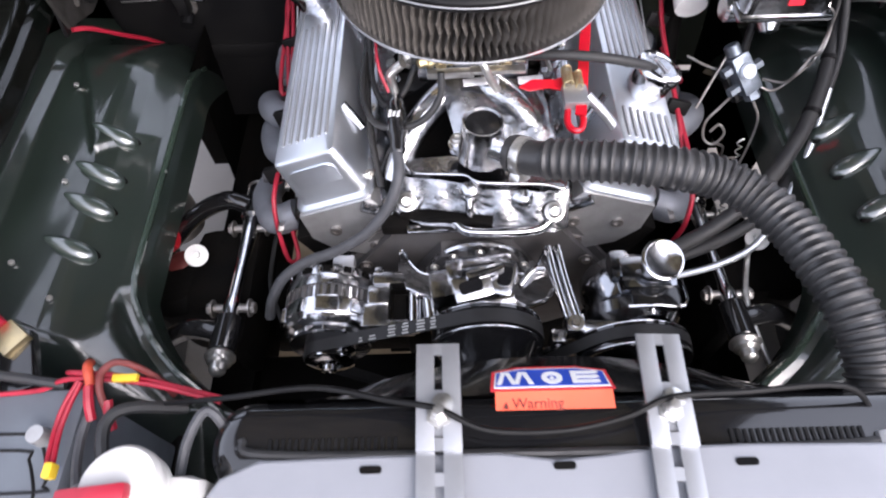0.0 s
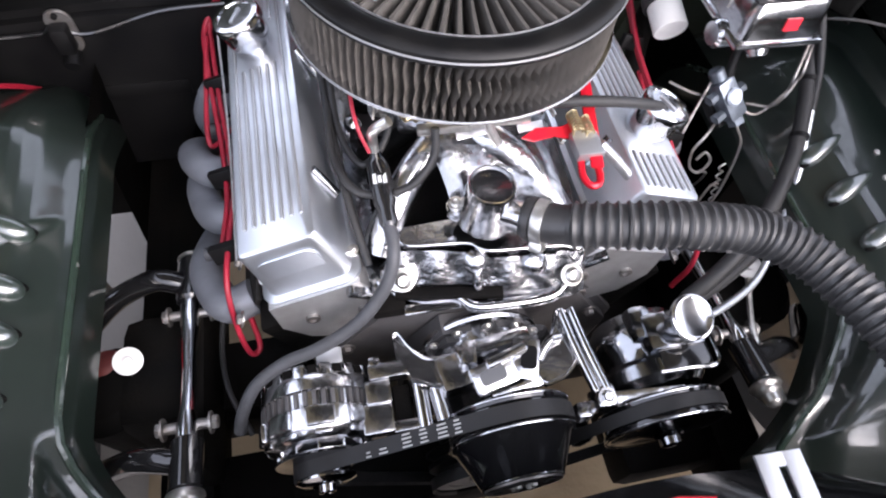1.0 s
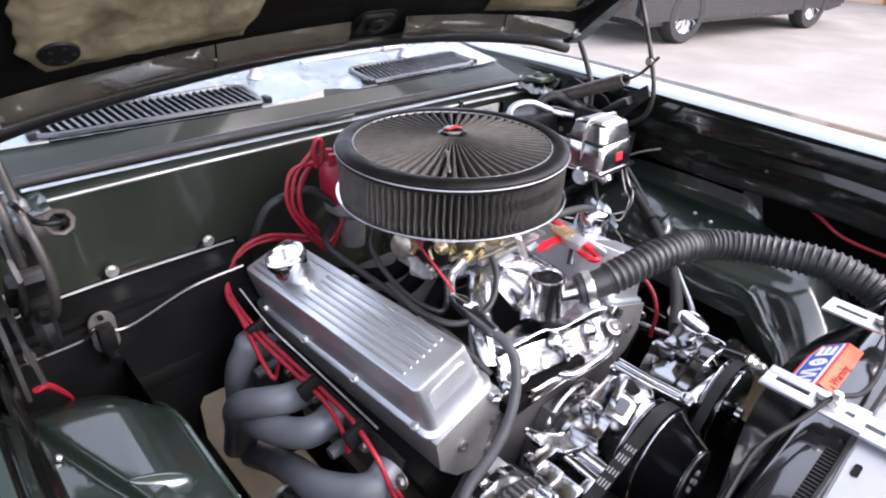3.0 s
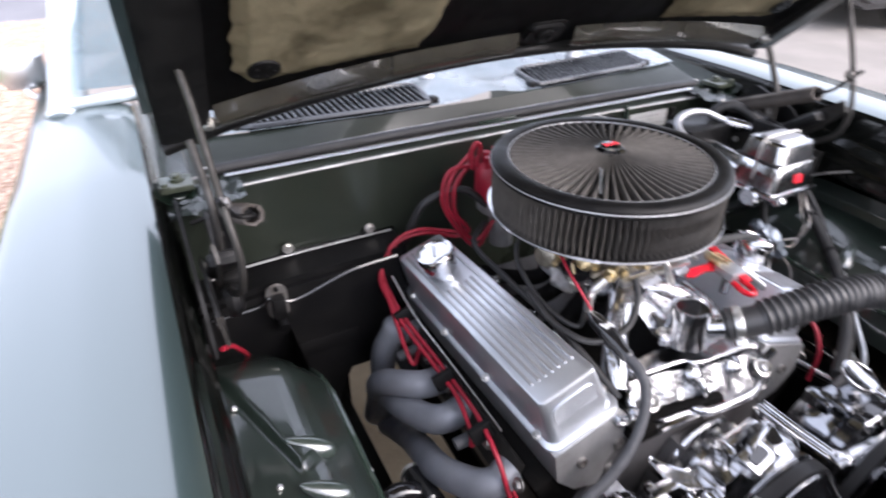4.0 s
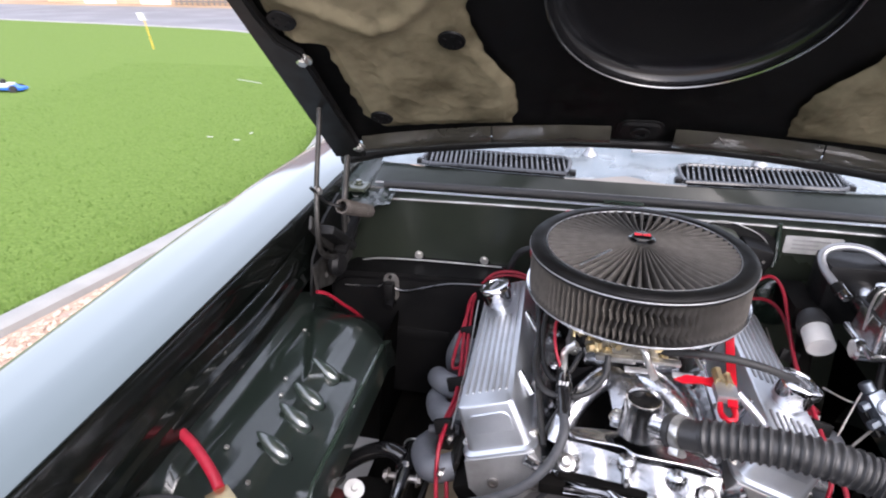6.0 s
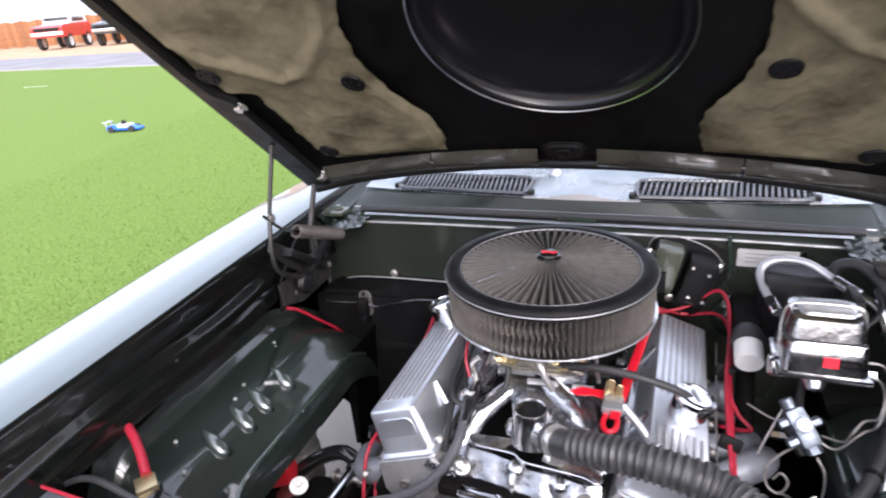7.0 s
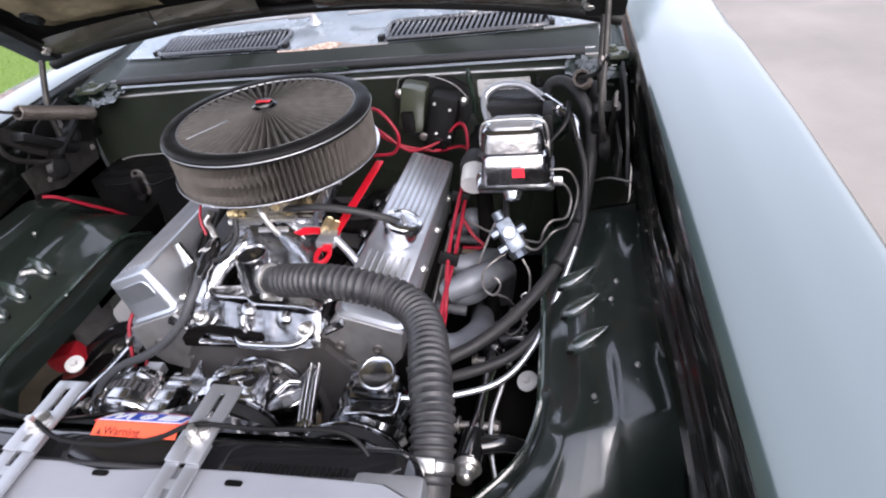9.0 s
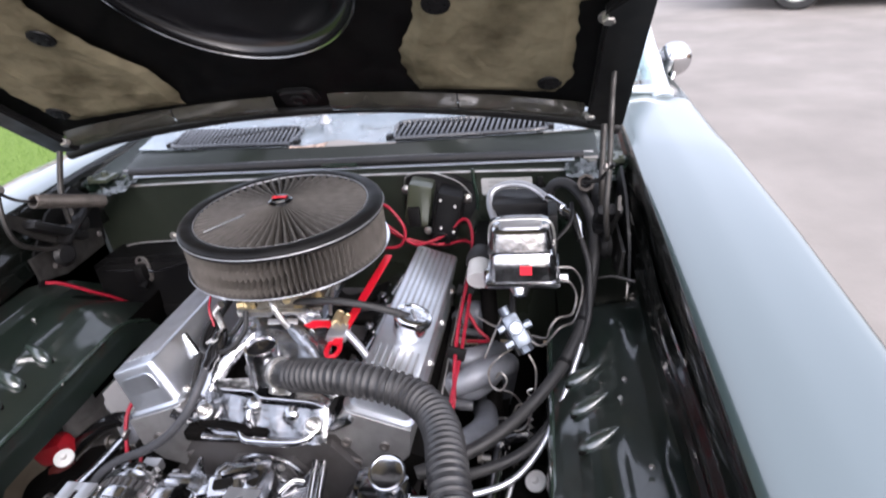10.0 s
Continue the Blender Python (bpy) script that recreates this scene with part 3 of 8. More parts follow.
def fender(s):
    prof = [(0.626, 0.895), (0.627, 0.945), (0.632, 0.954), (0.645, 0.958), (0.665, 0.9595), (0.69, 0.960), (0.71, 0.9595), (0.725, 0.958), (0.74, 0.9555), (0.78, 0.950), (0.815, 0.9440), (0.829, 0.9405), (0.835, 0.9365), (0.838, 0.930),
            (0.840, 0.91), (0.845, 0.86), (0.850, 0.80), (0.858, 0.70), (0.868, 0.6), (0.872, 0.52), (0.868, 0.44), (0.860, 0.36), (0.845, 0.28)]
    if s < 0:
        prof = [(x - 0.012 * min(1.0, max(0.0, (x - 0.69) / 0.12)), z) for x, z in prof]
    bm = B()
    section(bm, [(s * x, z) for x, z in prof[2:]], -1.05, 0.66, 44, fender_drop, 0)
    cut = [f for f in bm.faces if f.calc_center_median().z < 0.7 and (f.calc_center_median().yz - Vector((-0.22, 0.30))).length < 0.4]
    bmesh.ops.delete(bm, geom=cut, context="FACES")
    bmesh.ops.solidify(bm, geom=list(bm.faces), thickness=0.003)
    part("fender", bm, BODY, car, "pale glossy fender top reflecting the sky")
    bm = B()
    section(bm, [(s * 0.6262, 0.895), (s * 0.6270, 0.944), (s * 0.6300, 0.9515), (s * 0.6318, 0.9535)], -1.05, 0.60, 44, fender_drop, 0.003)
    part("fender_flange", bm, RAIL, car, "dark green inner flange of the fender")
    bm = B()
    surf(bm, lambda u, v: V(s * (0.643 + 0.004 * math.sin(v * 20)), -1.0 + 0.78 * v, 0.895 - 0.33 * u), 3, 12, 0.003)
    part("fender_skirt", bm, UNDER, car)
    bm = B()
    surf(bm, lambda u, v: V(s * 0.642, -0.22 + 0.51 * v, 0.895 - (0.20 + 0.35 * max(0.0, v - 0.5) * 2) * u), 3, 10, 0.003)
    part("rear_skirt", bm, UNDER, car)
    # door and pillar behind the fender
    bm = B()
    section(bm, [(s * x, z + 0.001) for x, z in prof[6:]], 0.664, 1.75, 6, fender_drop, 0.003)
    part("door", bm, BODY, car)
    bm = B()
    tube(bm, [(s * 0.752, 0.665, 0.945), (s * 0.738, 0.74, 0.995), (s * 0.700, 0.96, 1.16), (s * 0.655, 1.27, 1.375)], 0.034, 14)
    part("pillar", bm, COWL, car, "windshield pillar coloured pale for its sky reflection")
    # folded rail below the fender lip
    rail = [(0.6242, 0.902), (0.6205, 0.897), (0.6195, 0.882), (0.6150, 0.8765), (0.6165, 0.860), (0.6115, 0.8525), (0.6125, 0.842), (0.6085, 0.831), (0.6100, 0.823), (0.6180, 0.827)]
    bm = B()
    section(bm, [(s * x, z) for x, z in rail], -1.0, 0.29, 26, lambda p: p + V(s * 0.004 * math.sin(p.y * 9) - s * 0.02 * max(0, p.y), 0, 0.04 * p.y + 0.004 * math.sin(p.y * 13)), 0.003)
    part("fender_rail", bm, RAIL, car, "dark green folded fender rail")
    bm = B()
    for y in (-0.62, -0.26):
        bolt(bm, (s * 0.616, y, 0.874 + 0.04 * y), (-s * 0.7, 0, 0.7), 0.0035)
    parts("rail_bolt", bm, STEEL, car)
    # inner fender
    PX = [0.6435, 0.642, 0.636, 0.624, 0.60, 0.565, 0.538, 0.527, 0.515, 0.50, 0.474, 0.463, 0.456, 0.453]
    PZ = [0.835, 0.797, 0.770, 0.7555, 0.7495, 0.7435, 0.7385, 0.735, 0.729, 0.7185, 0.703, 0.694, 0.672, 0.630]
    def swage(x, y):
        """How far a point lies inside the pressed panel behind the louvres."""
        pts = ((0.611, 0.034), (0.545, -0.152), (0.465, -0.085))
        d = 1.0
        for (ax, ay), (bx, by) in zip(pts, pts[1:]):
            d = min(d, ((ax - x) * (ay - by) + (ay - y) * (bx - ax)) / math.hypot(bx - ax, by - ay))
        return d
    def apron(u, v):
        y = -1.0 + 1.28 * v
        k = u * (len(PX) - 1)
        i = min(int(k), len(PX) - 2)
        f = k - i
        x = PX[i] + (PX[i + 1] - PX[i]) * f
        z = PZ[i] + (PZ[i + 1] - PZ[i]) * f
        edge = max(0.0, (0.535 - x) / 0.082)
        # the front rolls down past a crease, sharp inside and soft outside
        fold = max(0.0, np.interp(x, [0.453, 0.474, 0.486, 0.51, 0.56, 0.645], [-0.33, -0.34, -0.395, -0.42, -0.405, -0.385]) - y)
        sharp = np.interp(x, [0.474, 0.51, 0.56, 0.645], [0.008, 0.02, 0.06, 0.07])
        z -= np.interp(x, [0.51, 0.62], [1.25, 2.0]) * fold * fold / (fold + sharp) * (1 - 0.55 * min(1, edge) * min(1, fold / 0.1))
        if s < 0:
            t = min(1.0, max(0.0, swage(x, y) / 0.011))
            z += 0.010 * t * t * (3 - 2 * t) * (1 - min(1, max(0.0, 0.50 - x) * 40))
        else:
            # the front of the ledge lies flat under the rail, with a soft mound behind it
            lay = min(1.0, max(0.0, (-0.22 - y) / 0.10))
            lay *= lay * (3 - 2 * lay) * min(1.0, max(0.0, (x - 0.535) / 0.03))
            z -= lay * (np.interp(x, [0.535, 0.565, 0.60, 0.624, 0.636, 0.6435], [0.0, 0.005, 0.0095, 0.0142, 0.028, 0.085]))
            z += 0.015 * math.exp(-((x - 0.575) / 0.034) ** 2 - ((y + 0.03) / 0.075) ** 2)
        behind = max(0.0, y - 0.02)
        z -= 0.9 * behind * behind / (behind + 0.1)
        z += 0.0010 * math.sin(y * 23 + x * 31) * math.sin(x * 47) + 0.02 * y
        x -= min(1, edge) * (-0.05 * max(0.0, y / 0.28) ** 1.5 + 0.13 * min(1, max(0.0, (-y - 0.33) / 0.15)) ** 2)
        return V(s * x, y, max(z, 0.38 + 0.02 * u))
    bm = B()
    surf(bm, apron, 91, 300, 0)
    bmesh.ops.solidify(bm, geom=list(bm.faces), thickness=-0.002 * s)
    ap = part("inner_fender", bm, APRON, car, "glossy dark green inner fender with pressed louvres", 50)
    for y, x in ((-0.108, 0.525), (-0.180, 0.526), (-0.234, 0.526), (-0.303, 0.530)) if s < 0 else ((-0.131, 0.513), (-0.199, 0.519), (-0.272, 0.527)):
        z = np.interp(-x, [-p for p in PX], PZ) + 0.02 * y + 0.002
        m = axes((s * x, y, z), (s * 0.82, 0.28, 0.46), (s * -0.5, 0, 0.85))
        bm = B()
        bmesh.ops.create_uvsphere(bm, u_segments=24, v_segments=14, radius=1, matrix=m)
        for w in bm.verts:
            q = m.inverted() @ w.co
            w.co = m @ V(q.x * 0.035, q.y * 0.0135 * (1 - 0.35 * q.x), q.z * (0.0125 if s < 0 else 0.0095) * (1 - 0.5 * q.x))
        part("louvre", bm, APRON, ap)
        # near-black oval paints the shade inside the louvre
        bm = B()
        bmesh.ops.create_uvsphere(bm, u_segments=16, v_segments=8, radius=1, matrix=m @ Matrix.Translation((-0.024, -0.006, 0.001)) @ Matrix.Diagonal((0.012, 0.006, 0.004, 1)))
        part("louvre_mouth", bm, UNDER, ap)
    bm = B()
    for y, x in ((-0.376, 0.533), (-0.16, 0.575), (-0.20, 0.565), (-0.33, 0.59), (-0.02, 0.6), (-0.145, 0.462)):
        z = np.interp(-x, [-p for p in PX], PZ) + 0.02 * y + 0.002
        bolt(bm, (s * x, y, z), (-s * 0.4, 0, 0.9), 0.004, False)
    parts("screw", bm, ZINC, ap)
    bm = B()
    tube(bm, [apron(11 / 13, v) for v in [0.30 + 0.035 * k for k in range(18)]], 0.005, 8, 2)
    part("rolled_edge", bm, GREEN, ap)
    # splash wall below the inner fender's rear, near-black to fill gaps with shade
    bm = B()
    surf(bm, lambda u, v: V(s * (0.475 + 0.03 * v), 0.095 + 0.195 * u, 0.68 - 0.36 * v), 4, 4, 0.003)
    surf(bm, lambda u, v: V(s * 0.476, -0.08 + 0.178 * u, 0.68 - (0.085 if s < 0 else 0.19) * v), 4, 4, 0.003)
    part("splash_fill", bm, UNDER, car)


for s in (-1, 1):
    fender(s)

# frame and suspension
for s in (-1, 1):
    bm = B()
    box(bm, (s * 0.41, -0.35, 0.36), (0.075, 1.5, 0.12), 0.01)
    box(bm, (s * 0.468, 0.10, 0.36), (0.042, 0.40, 0.09), 0.008)
    box(bm, (s * 0.42, -0.22, 0.46), (0.10, 0.16, 0.16), 0.03)
    part("frame_rail", bm, UNDER, car, "greasy black frame rail")
    bm = B()
    lathe(bm, [(0.055, 0), (0.062, 0.02), (0.062, 0.15), (0.045, 0.17), (0, 0.175)], (s * 0.47, -0.235, 0.36), (s * 0.12, 0, 1), 24)
    part("spring_tower", bm, UNDER, car)
    bm = B()
    lathe(bm, [(0.0175, 0), (0.0175, 0.004), (0.006, 0.006), (0.005, 0.014), (0, 0.016)], (s * 0.436, -0.229, 0.586), (s * -0.3, -0.35, 1), 24)
    part("shock_washer", bm, END_PALE, car, "pale round shock washer")
    wheel(car, (s * 0.79, -0.22, 0.33), 0.33, 0.2, (s, 0, 0), CHROME)
bm = B()
box(bm, (0, -0.20, 0.30), (0.8, 0.12, 0.10), 0.02)
box(bm, (0, -0.95, 0.36), (0.86, 0.09, 0.10), 0.02)
box(bm, (-0.18, -0.375, 0.34), (0.44, 0.12, 0.10), 0.02)
box(bm, (0.34, -0.39, 0.34), (0.22, 0.14, 0.10), 0.02)
box(bm, (0.06, -0.53, 0.38), (0.86, 0.11, 0.05), 0.02)
parts("crossmember", bm, UNDER, car)
# near-black sheets added to keep the depths under the engine dark
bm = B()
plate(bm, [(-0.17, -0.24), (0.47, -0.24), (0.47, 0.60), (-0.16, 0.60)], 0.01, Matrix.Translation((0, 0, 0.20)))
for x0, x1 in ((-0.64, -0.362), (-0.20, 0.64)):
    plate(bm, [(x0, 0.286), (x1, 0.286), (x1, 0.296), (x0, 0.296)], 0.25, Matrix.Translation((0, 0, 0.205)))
part("under_fill", bm, UNDER, car, "near-black sheets added as shade under and behind the engine")
# more near-black sheets, added as shade beside the block
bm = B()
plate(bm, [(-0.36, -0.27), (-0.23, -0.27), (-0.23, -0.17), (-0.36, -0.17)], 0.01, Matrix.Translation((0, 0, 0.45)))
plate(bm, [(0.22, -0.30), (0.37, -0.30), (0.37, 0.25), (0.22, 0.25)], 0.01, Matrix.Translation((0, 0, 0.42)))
parts("side_fill", bm, UNDER, car, "near-black sheet added as shade beside the engine")


def control_arm(s):
    a, b = V(s * 0.359, -0.404, 0.606), V(s * 0.372, -0.075, 0.545)
    d = (b - a).normalized()
    arm = thing("control_arm", (s * 0.42, -0.23, 0.42), "black tubular control arm on a bright cross shaft", "suspension arm", "upper control arms")
    bm = B()
    lathe(bm, [(0.013, 0.055), (0.0135, 0.08), (0.010, 0.10), (0.009, 0.16), (0.011, 0.2), (0.0135, 0.235), (0.013, 0.27)], a, d, 20)
    part("shaft", bm, CHROME, arm, "bright forged cross shaft")
    bm = B()
    cyl(bm, a + d * 0.0, a + d * 0.062, 0.019, n=20, bev=0.003)
    cyl(bm, b - d * 0.07, b + d * 0.005, 0.019, n=20, bev=0.003)
    tube(bm, [a + d * 0.035, a + d * 0.05 + V(s * 0.06, 0.0, -0.01), V(s * 0.52, -0.34, 0.50), V(s * 0.60, -0.26, 0.44)], 0.015, 12)
    tube(bm, [b - d * 0.04, b - d * 0.03 + V(s * 0.05, 0, 0.012), V(s * 0.50, -0.12, 0.52), V(s * 0.60, -0.2, 0.44)], 0.016, 12)
    part("arm", bm, BLACK_GLOSS, arm)
    bm = B()
    lathe(bm, [(0.020, 0), (0.0215, 0.004), (0.017, 0.008), (0.017, 0.012), (0.012, 0.016), (0.011, 0.026), (0.007, 0.03), (0, 0.031)], a - d * 0.001, -d, 20)
    lathe(bm, [(0.019, 0), (0.020, 0.004), (0.016, 0.009), (0.006, 0.012), (0, 0.014)], b + d * 0.005, d, 20)
    parts("washer", bm, ZINC, arm)
    bm = B()
    for k in (0.08, 0.245):
        p = a + d * k
        cyl(bm, p - V(0.032, 0, 0), p + V(0.032, 0, 0), 0.0065, n=12)
        for q in (-1, 1):
            bolt(bm, p + V(q * 0.026, 0, 0), (q, 0, 0), 0.009)
    parts("shaft_bolt", bm, STEEL, arm)
    bm = B()
    box(bm, (s * 0.365, -0.24, 0.50), (0.03, 0.26, 0.12), 0.012)
    part("bracket", bm, UNDER, arm)


for s in (-1, 1):
    control_arm(s)

# firewall and cowl
bm = B()
section_pts = [(0.0, 0.47), (0.0, 0.55), (0.0, 0.80), (0.0, 0.905), (-0.004, 0.918), (0.002, 0.925), (0.026, 0.929), (0.03, 0.936)]
surf(bm, lambda u, v: V(-0.64 + 1.28 * v, 0.30 + section_pts[min(7, int(round(u * 7)))][0] + 0.0035 * math.sin(v * 40) * (1 if 0.1 < u < 0.55 else 0), section_pts[min(7, int(round(u * 7)))][1] - 0.012 * ((v - 0.5) * 2) ** 4), 7, 60, 0.003)
firewall = part("firewall", bm, FIREWALL, car, "dark green painted firewall")
bm = B()
surf(bm, lambda u, v: V(-0.57 + 1.14 * v, 0.338 + 0.012 * u + 0.26 * (-0.6 + 1.2 * v) ** 2 * u, 0.930 + 0.045 * u - 0.05 * (-0.6 + 1.2 * v) ** 2 * u), 3, 40, 0.003)
part("cowl_front", bm, COWL_GREEN, car)
bm = B()
cx = lambda v: -0.575 + 1.15 * v
surf(bm, lambda u, v: V(cx(v), 0.352 + 0.26 * cx(v) ** 2 + u * (0.27 - 0.1 * cx(v) ** 2), 0.977 - 0.05 * cx(v) ** 2 + 0.035 * u + 0.012 * math.exp(-(cx(v) / 0.05) ** 2) * (1 - u)), 6, 48, 0.003)
cowl = part("cowl_panel", bm, COWL, car, "cowl panel below the windshield, coloured pale for its sky reflection")
bm = B()
tube(bm, [(-0.535, 0.331, 0.939), (-0.3, 0.329, 0.943), (0, 0.328, 0.944), (0.3, 0.329, 0.943), (0.54, 0.331, 0.937)], 0.009, 10)
part("cowl_seal", bm, RUBBER, car, "black rubber hood seal")
bm = B()
surf(bm, lambda u, v: V(-0.52 + 1.04 * v, 0.314 + 0.012 * u, 0.931 + 0.004 * math.sin(u * math.pi)), 3, 20, 0.002)
part("seal_retainer", bm, ALU, car, "bright metal seal retainer")
# bright beads paint the highlight lines beside the seal
bm = B()
tube(bm, [(-0.60, 0.2965, 0.916), (-0.3, 0.296, 0.9215), (0, 0.2955, 0.923), (0.3, 0.296, 0.9215), (0.60, 0.2965, 0.916)], 0.0026, 8)
tube(bm, [(-0.56, 0.341, 0.940), (-0.3, 0.341, 0.946), (0, 0.340, 0.948), (0.3, 0.341, 0.946), (0.56, 0.341, 0.940)], 0.0022, 8)
parts("seal_highlight", bm, ALU_CAST, car, "thin bright bead painting the highlight beside the hood seal")
bm = B()
box(bm, (0, 0.322, 0.940), (0.085, 0.012, 0.008), 0.003)
part("seal_clip", bm, GREEN, car)


def vent(s):
    """A louvred grille in the cowl."""
    def at(a, b):
        x = s * (0.125 + 0.335 * a)
        return V(x, 0.362 + 0.26 * x * x + b * 0.085, 0.980 - 0.05 * x * x + 0.011 * b + 0.002)
    bm = B()
    tube(bm, [at(0, 0), at(0.33, 0), at(0.66, 0), at(1, 0), at(1.015, 0.5), at(0.98, 1), at(0.66, 1), at(0.33, 1), at(0.02, 1), at(-0.015, 0.5), at(0, 0)], 0.0055, 8, 4)
    g = part("vent_grille", bm, VENT, car, "black louvred cowl vent")
    bm = B()
    surf(bm, lambda u, v: at(u, v) - V(0, 0, 0.0005), 10, 2, 0.002)
    part("vent_floor", bm, UNDER, g)
    for k in range(27):
        a = (k + 0.7) / 27.5
        p, q = at(a - 0.012, 0.04), at(a + 0.012, 0.96)
        bm = B()
        m = axes((p + q) / 2, q - p, (0.45, 0, 1))
        box(bm, (0, 0, 0.004), ((q - p).length, 0.0055, 0.0028), 0.0008, m)
        part("slat", bm, VENT, g)
    bm = B()
    surf(bm, lambda u, v: at(0.01 + 0.98 * u, -0.07) - V(0, 0.004 * v, 0.001 + 0.012 * v), 10, 2, 0.003)
    part("vent_lip", bm, UNDER, g, "black edge below the vent")
    bm = B()
    box(bm, at(1.04, 0.1), (0.014, 0.02, 0.012), 0.003)
    box(bm, at(-0.04, 0.1), (0.014, 0.02, 0.012), 0.003)
    parts("vent_clip", bm, BLACK, g)


for s in (-1, 1):
    vent(s)
# windshield and wiper
bm = B()
surf(bm, lambda u, v: V((-0.73 + 1.46 * v) * (1 - 0.13 * u), 0.640 + 0.62 * u - 0.12 * (v - 0.5) ** 2 * -1, 1.005 + 0.36 * u), 8, 16, 0.005)
ws = part("windshield", bm, GLASS, car, "sloping windshield glass")
bm = B()
tube(bm, [(-0.765, 0.672, 0.978), (-0.55, 0.650, 0.992), (-0.25, 0.632, 1.006), (0, 0.627, 1.010), (0.25, 0.632, 1.006), (0.55, 0.650, 0.992), (0.765, 0.672, 0.978)], 0.012, 12)
part("trim", bm, COWL, ws, "pale bright trim along the glass")
bm = B()
surf(bm, lambda u, v: V(-0.60 + 1.2 * v, 1.26 + 0.9 * u, 1.375 + 0.03 * math.sin(u * 3)), 6, 12, 0.02)
part("roof", bm, BODY, car)
bm = B()
surf(bm, lambda u, v: V(-0.6 + 1.2 * v, 0.72 + 1.2 * u, 0.93 - 0.02 * u), 4, 4, 0.02)
part("dashboard", bm, BLACK, car, "black dashboard behind the glass")
for px_, yaw in ((-0.075, 8), (0.30, 6)):
    bm = B()
    lathe(bm, [(0.016, 0), (0.017, 0.012), (0.010, 0.022), (0.008, 0.03), (0, 0.032)], (px_, 0.485, 0.985), (0, -0.1, 1), 18)
    m = pose(px_, 0.49, 1.012, -6, 0, yaw)
    box(bm, (-0.14, 0.004, 0.004), (0.29, 0.012, 0.008), 0.003, m)
    box(bm, (-0.03, 0.002, 0.004), (0.07, 0.022, 0.014), 0.005, m)
    part("wiper_arm", bm, ALU_BRUSHED, car, "bright metal wiper arm")


def gutter(s):
    bm = B()
    surf(bm, lambda u, v: V(s * (0.570 + 0.062 * u), 0.27 + 0.40 * v, 0.925 + 0.02 * u ** 3 + 0.03 * v - 0.012 * math.sin(u * math.pi)), 6, 8, 0.003)
    part("hood_gutter", bm, GREEN, car)
    bm = B()
    surf(bm, lambda u, v: V(s * (0.50 + 0.115 * u), 0.235 + 0.10 * v, 0.928 + 0.010 * noise.noise(V(u * 4, v * 3, 2.0)) + 0.008 * noise.noise(V(u * 9, v * 8, 5.0)) - 0.02 * (1 - v) * u), 18, 16, 0.003)
    part("cowl_corner", bm, APRON, car, "crumpled glossy corner of the cowl", 20)
    bm = B()
    box(bm, (s * 0.595, 0.31, 0.936), (0.05, 0.05, 0.01), 0.003)
    bolt(bm, (s * 0.592, 0.315, 0.942), (0, 0, 1), 0.008)
    bolt(bm, (s * 0.612, 0.29, 0.942), (0, 0, 1), 0.006)
    part("gutter_bracket", bm, GREEN_FLAT, car)


for s in (-1, 1):
    gutter(s)


def mirror(s):
    """A chromed door mirror, round on one door and tapered on the other."""
    mb = B()
    c = V(s * 0.834, 0.95, 0.990)
    if s > 0:
        lathe(mb, [(0, -0.026), (0.026, -0.023), (0.045, -0.010), (0.050, 0.004), (0.049, 0.007), (0.045, 0.006), (0, 0.006)], c, (0, 1, 0), 28)
    else:
        shell = [(-0.046, -0.030), (-0.020, -0.043), (0.030, -0.040), (0.050, -0.018), (0.054, 0.020), (0.040, 0.043), (-0.020, 0.045), (-0.050, 0.030)]
        rings = [[mb.verts.new(c + V(s * x * k, dy, z * k + dz)) for x, z in shell] for k, dy, dz in ((0.35, -0.045, 0.012), (0.75, -0.036, 0.008), (0.95, -0.016, 0.002), (1.0, 0.012, 0.0), (0.93, 0.014, 0.0), (0.92, 0.006, 0.0))]
        for a, b in zip(rings, rings[1:]):
            for k in range(8):
                mb.faces.new((a[k], a[(k + 1) % 8], b[(k + 1) % 8], b[k]))
        mb.faces.new(rings[0])
        mb.faces.new(rings[-1])
    tube(mb, [c + V(0, -0.010, -0.035), c + V(-s * 0.008, -0.02, -0.052), V(s * 0.80, 0.92, 0.93)], 0.008, 10)
    box(mb, (s * 0.80, 0.92, 0.930), (0.04, 0.06, 0.012), 0.005)
    part("mirror", mb, CHROME if s > 0 else ALU, car, "round chrome door mirror on a stalk" if s > 0 else "tapered chrome door mirror on a stalk")


for s in (-1, 1):
    mirror(s)

# hood, raised
HO, HD_, HN = V(0, 0.202, 1.059), V(0, -0.742, 0.6704), V(0, -0.6704, -0.742)


def hp(x, s, off=0.0):
    """A point of the raised hood: x across, s up from the hinge bolts, off towards the engine."""
    return HO + V(x, 0, 0) + HD_ * s + HN * (off - 0.045 * (1 - min(1, abs(x) / 0.6) ** 2))


bm = B()
surf(bm, lambda u, v: hp(-0.615 + 1.23 * v, -0.062 + 0.06 * (1 - (2 * v - 1) ** 2) + u * 1.2, -0.055 - 0.02 * math.exp(-((v - 0.5) / 0.2) ** 2)), 16, 32, 0.003)
hood = part("hood", bm, BODY, car, "raised hood, pale outside and black beneath")
OV = V(0.012, 0.405, 0)


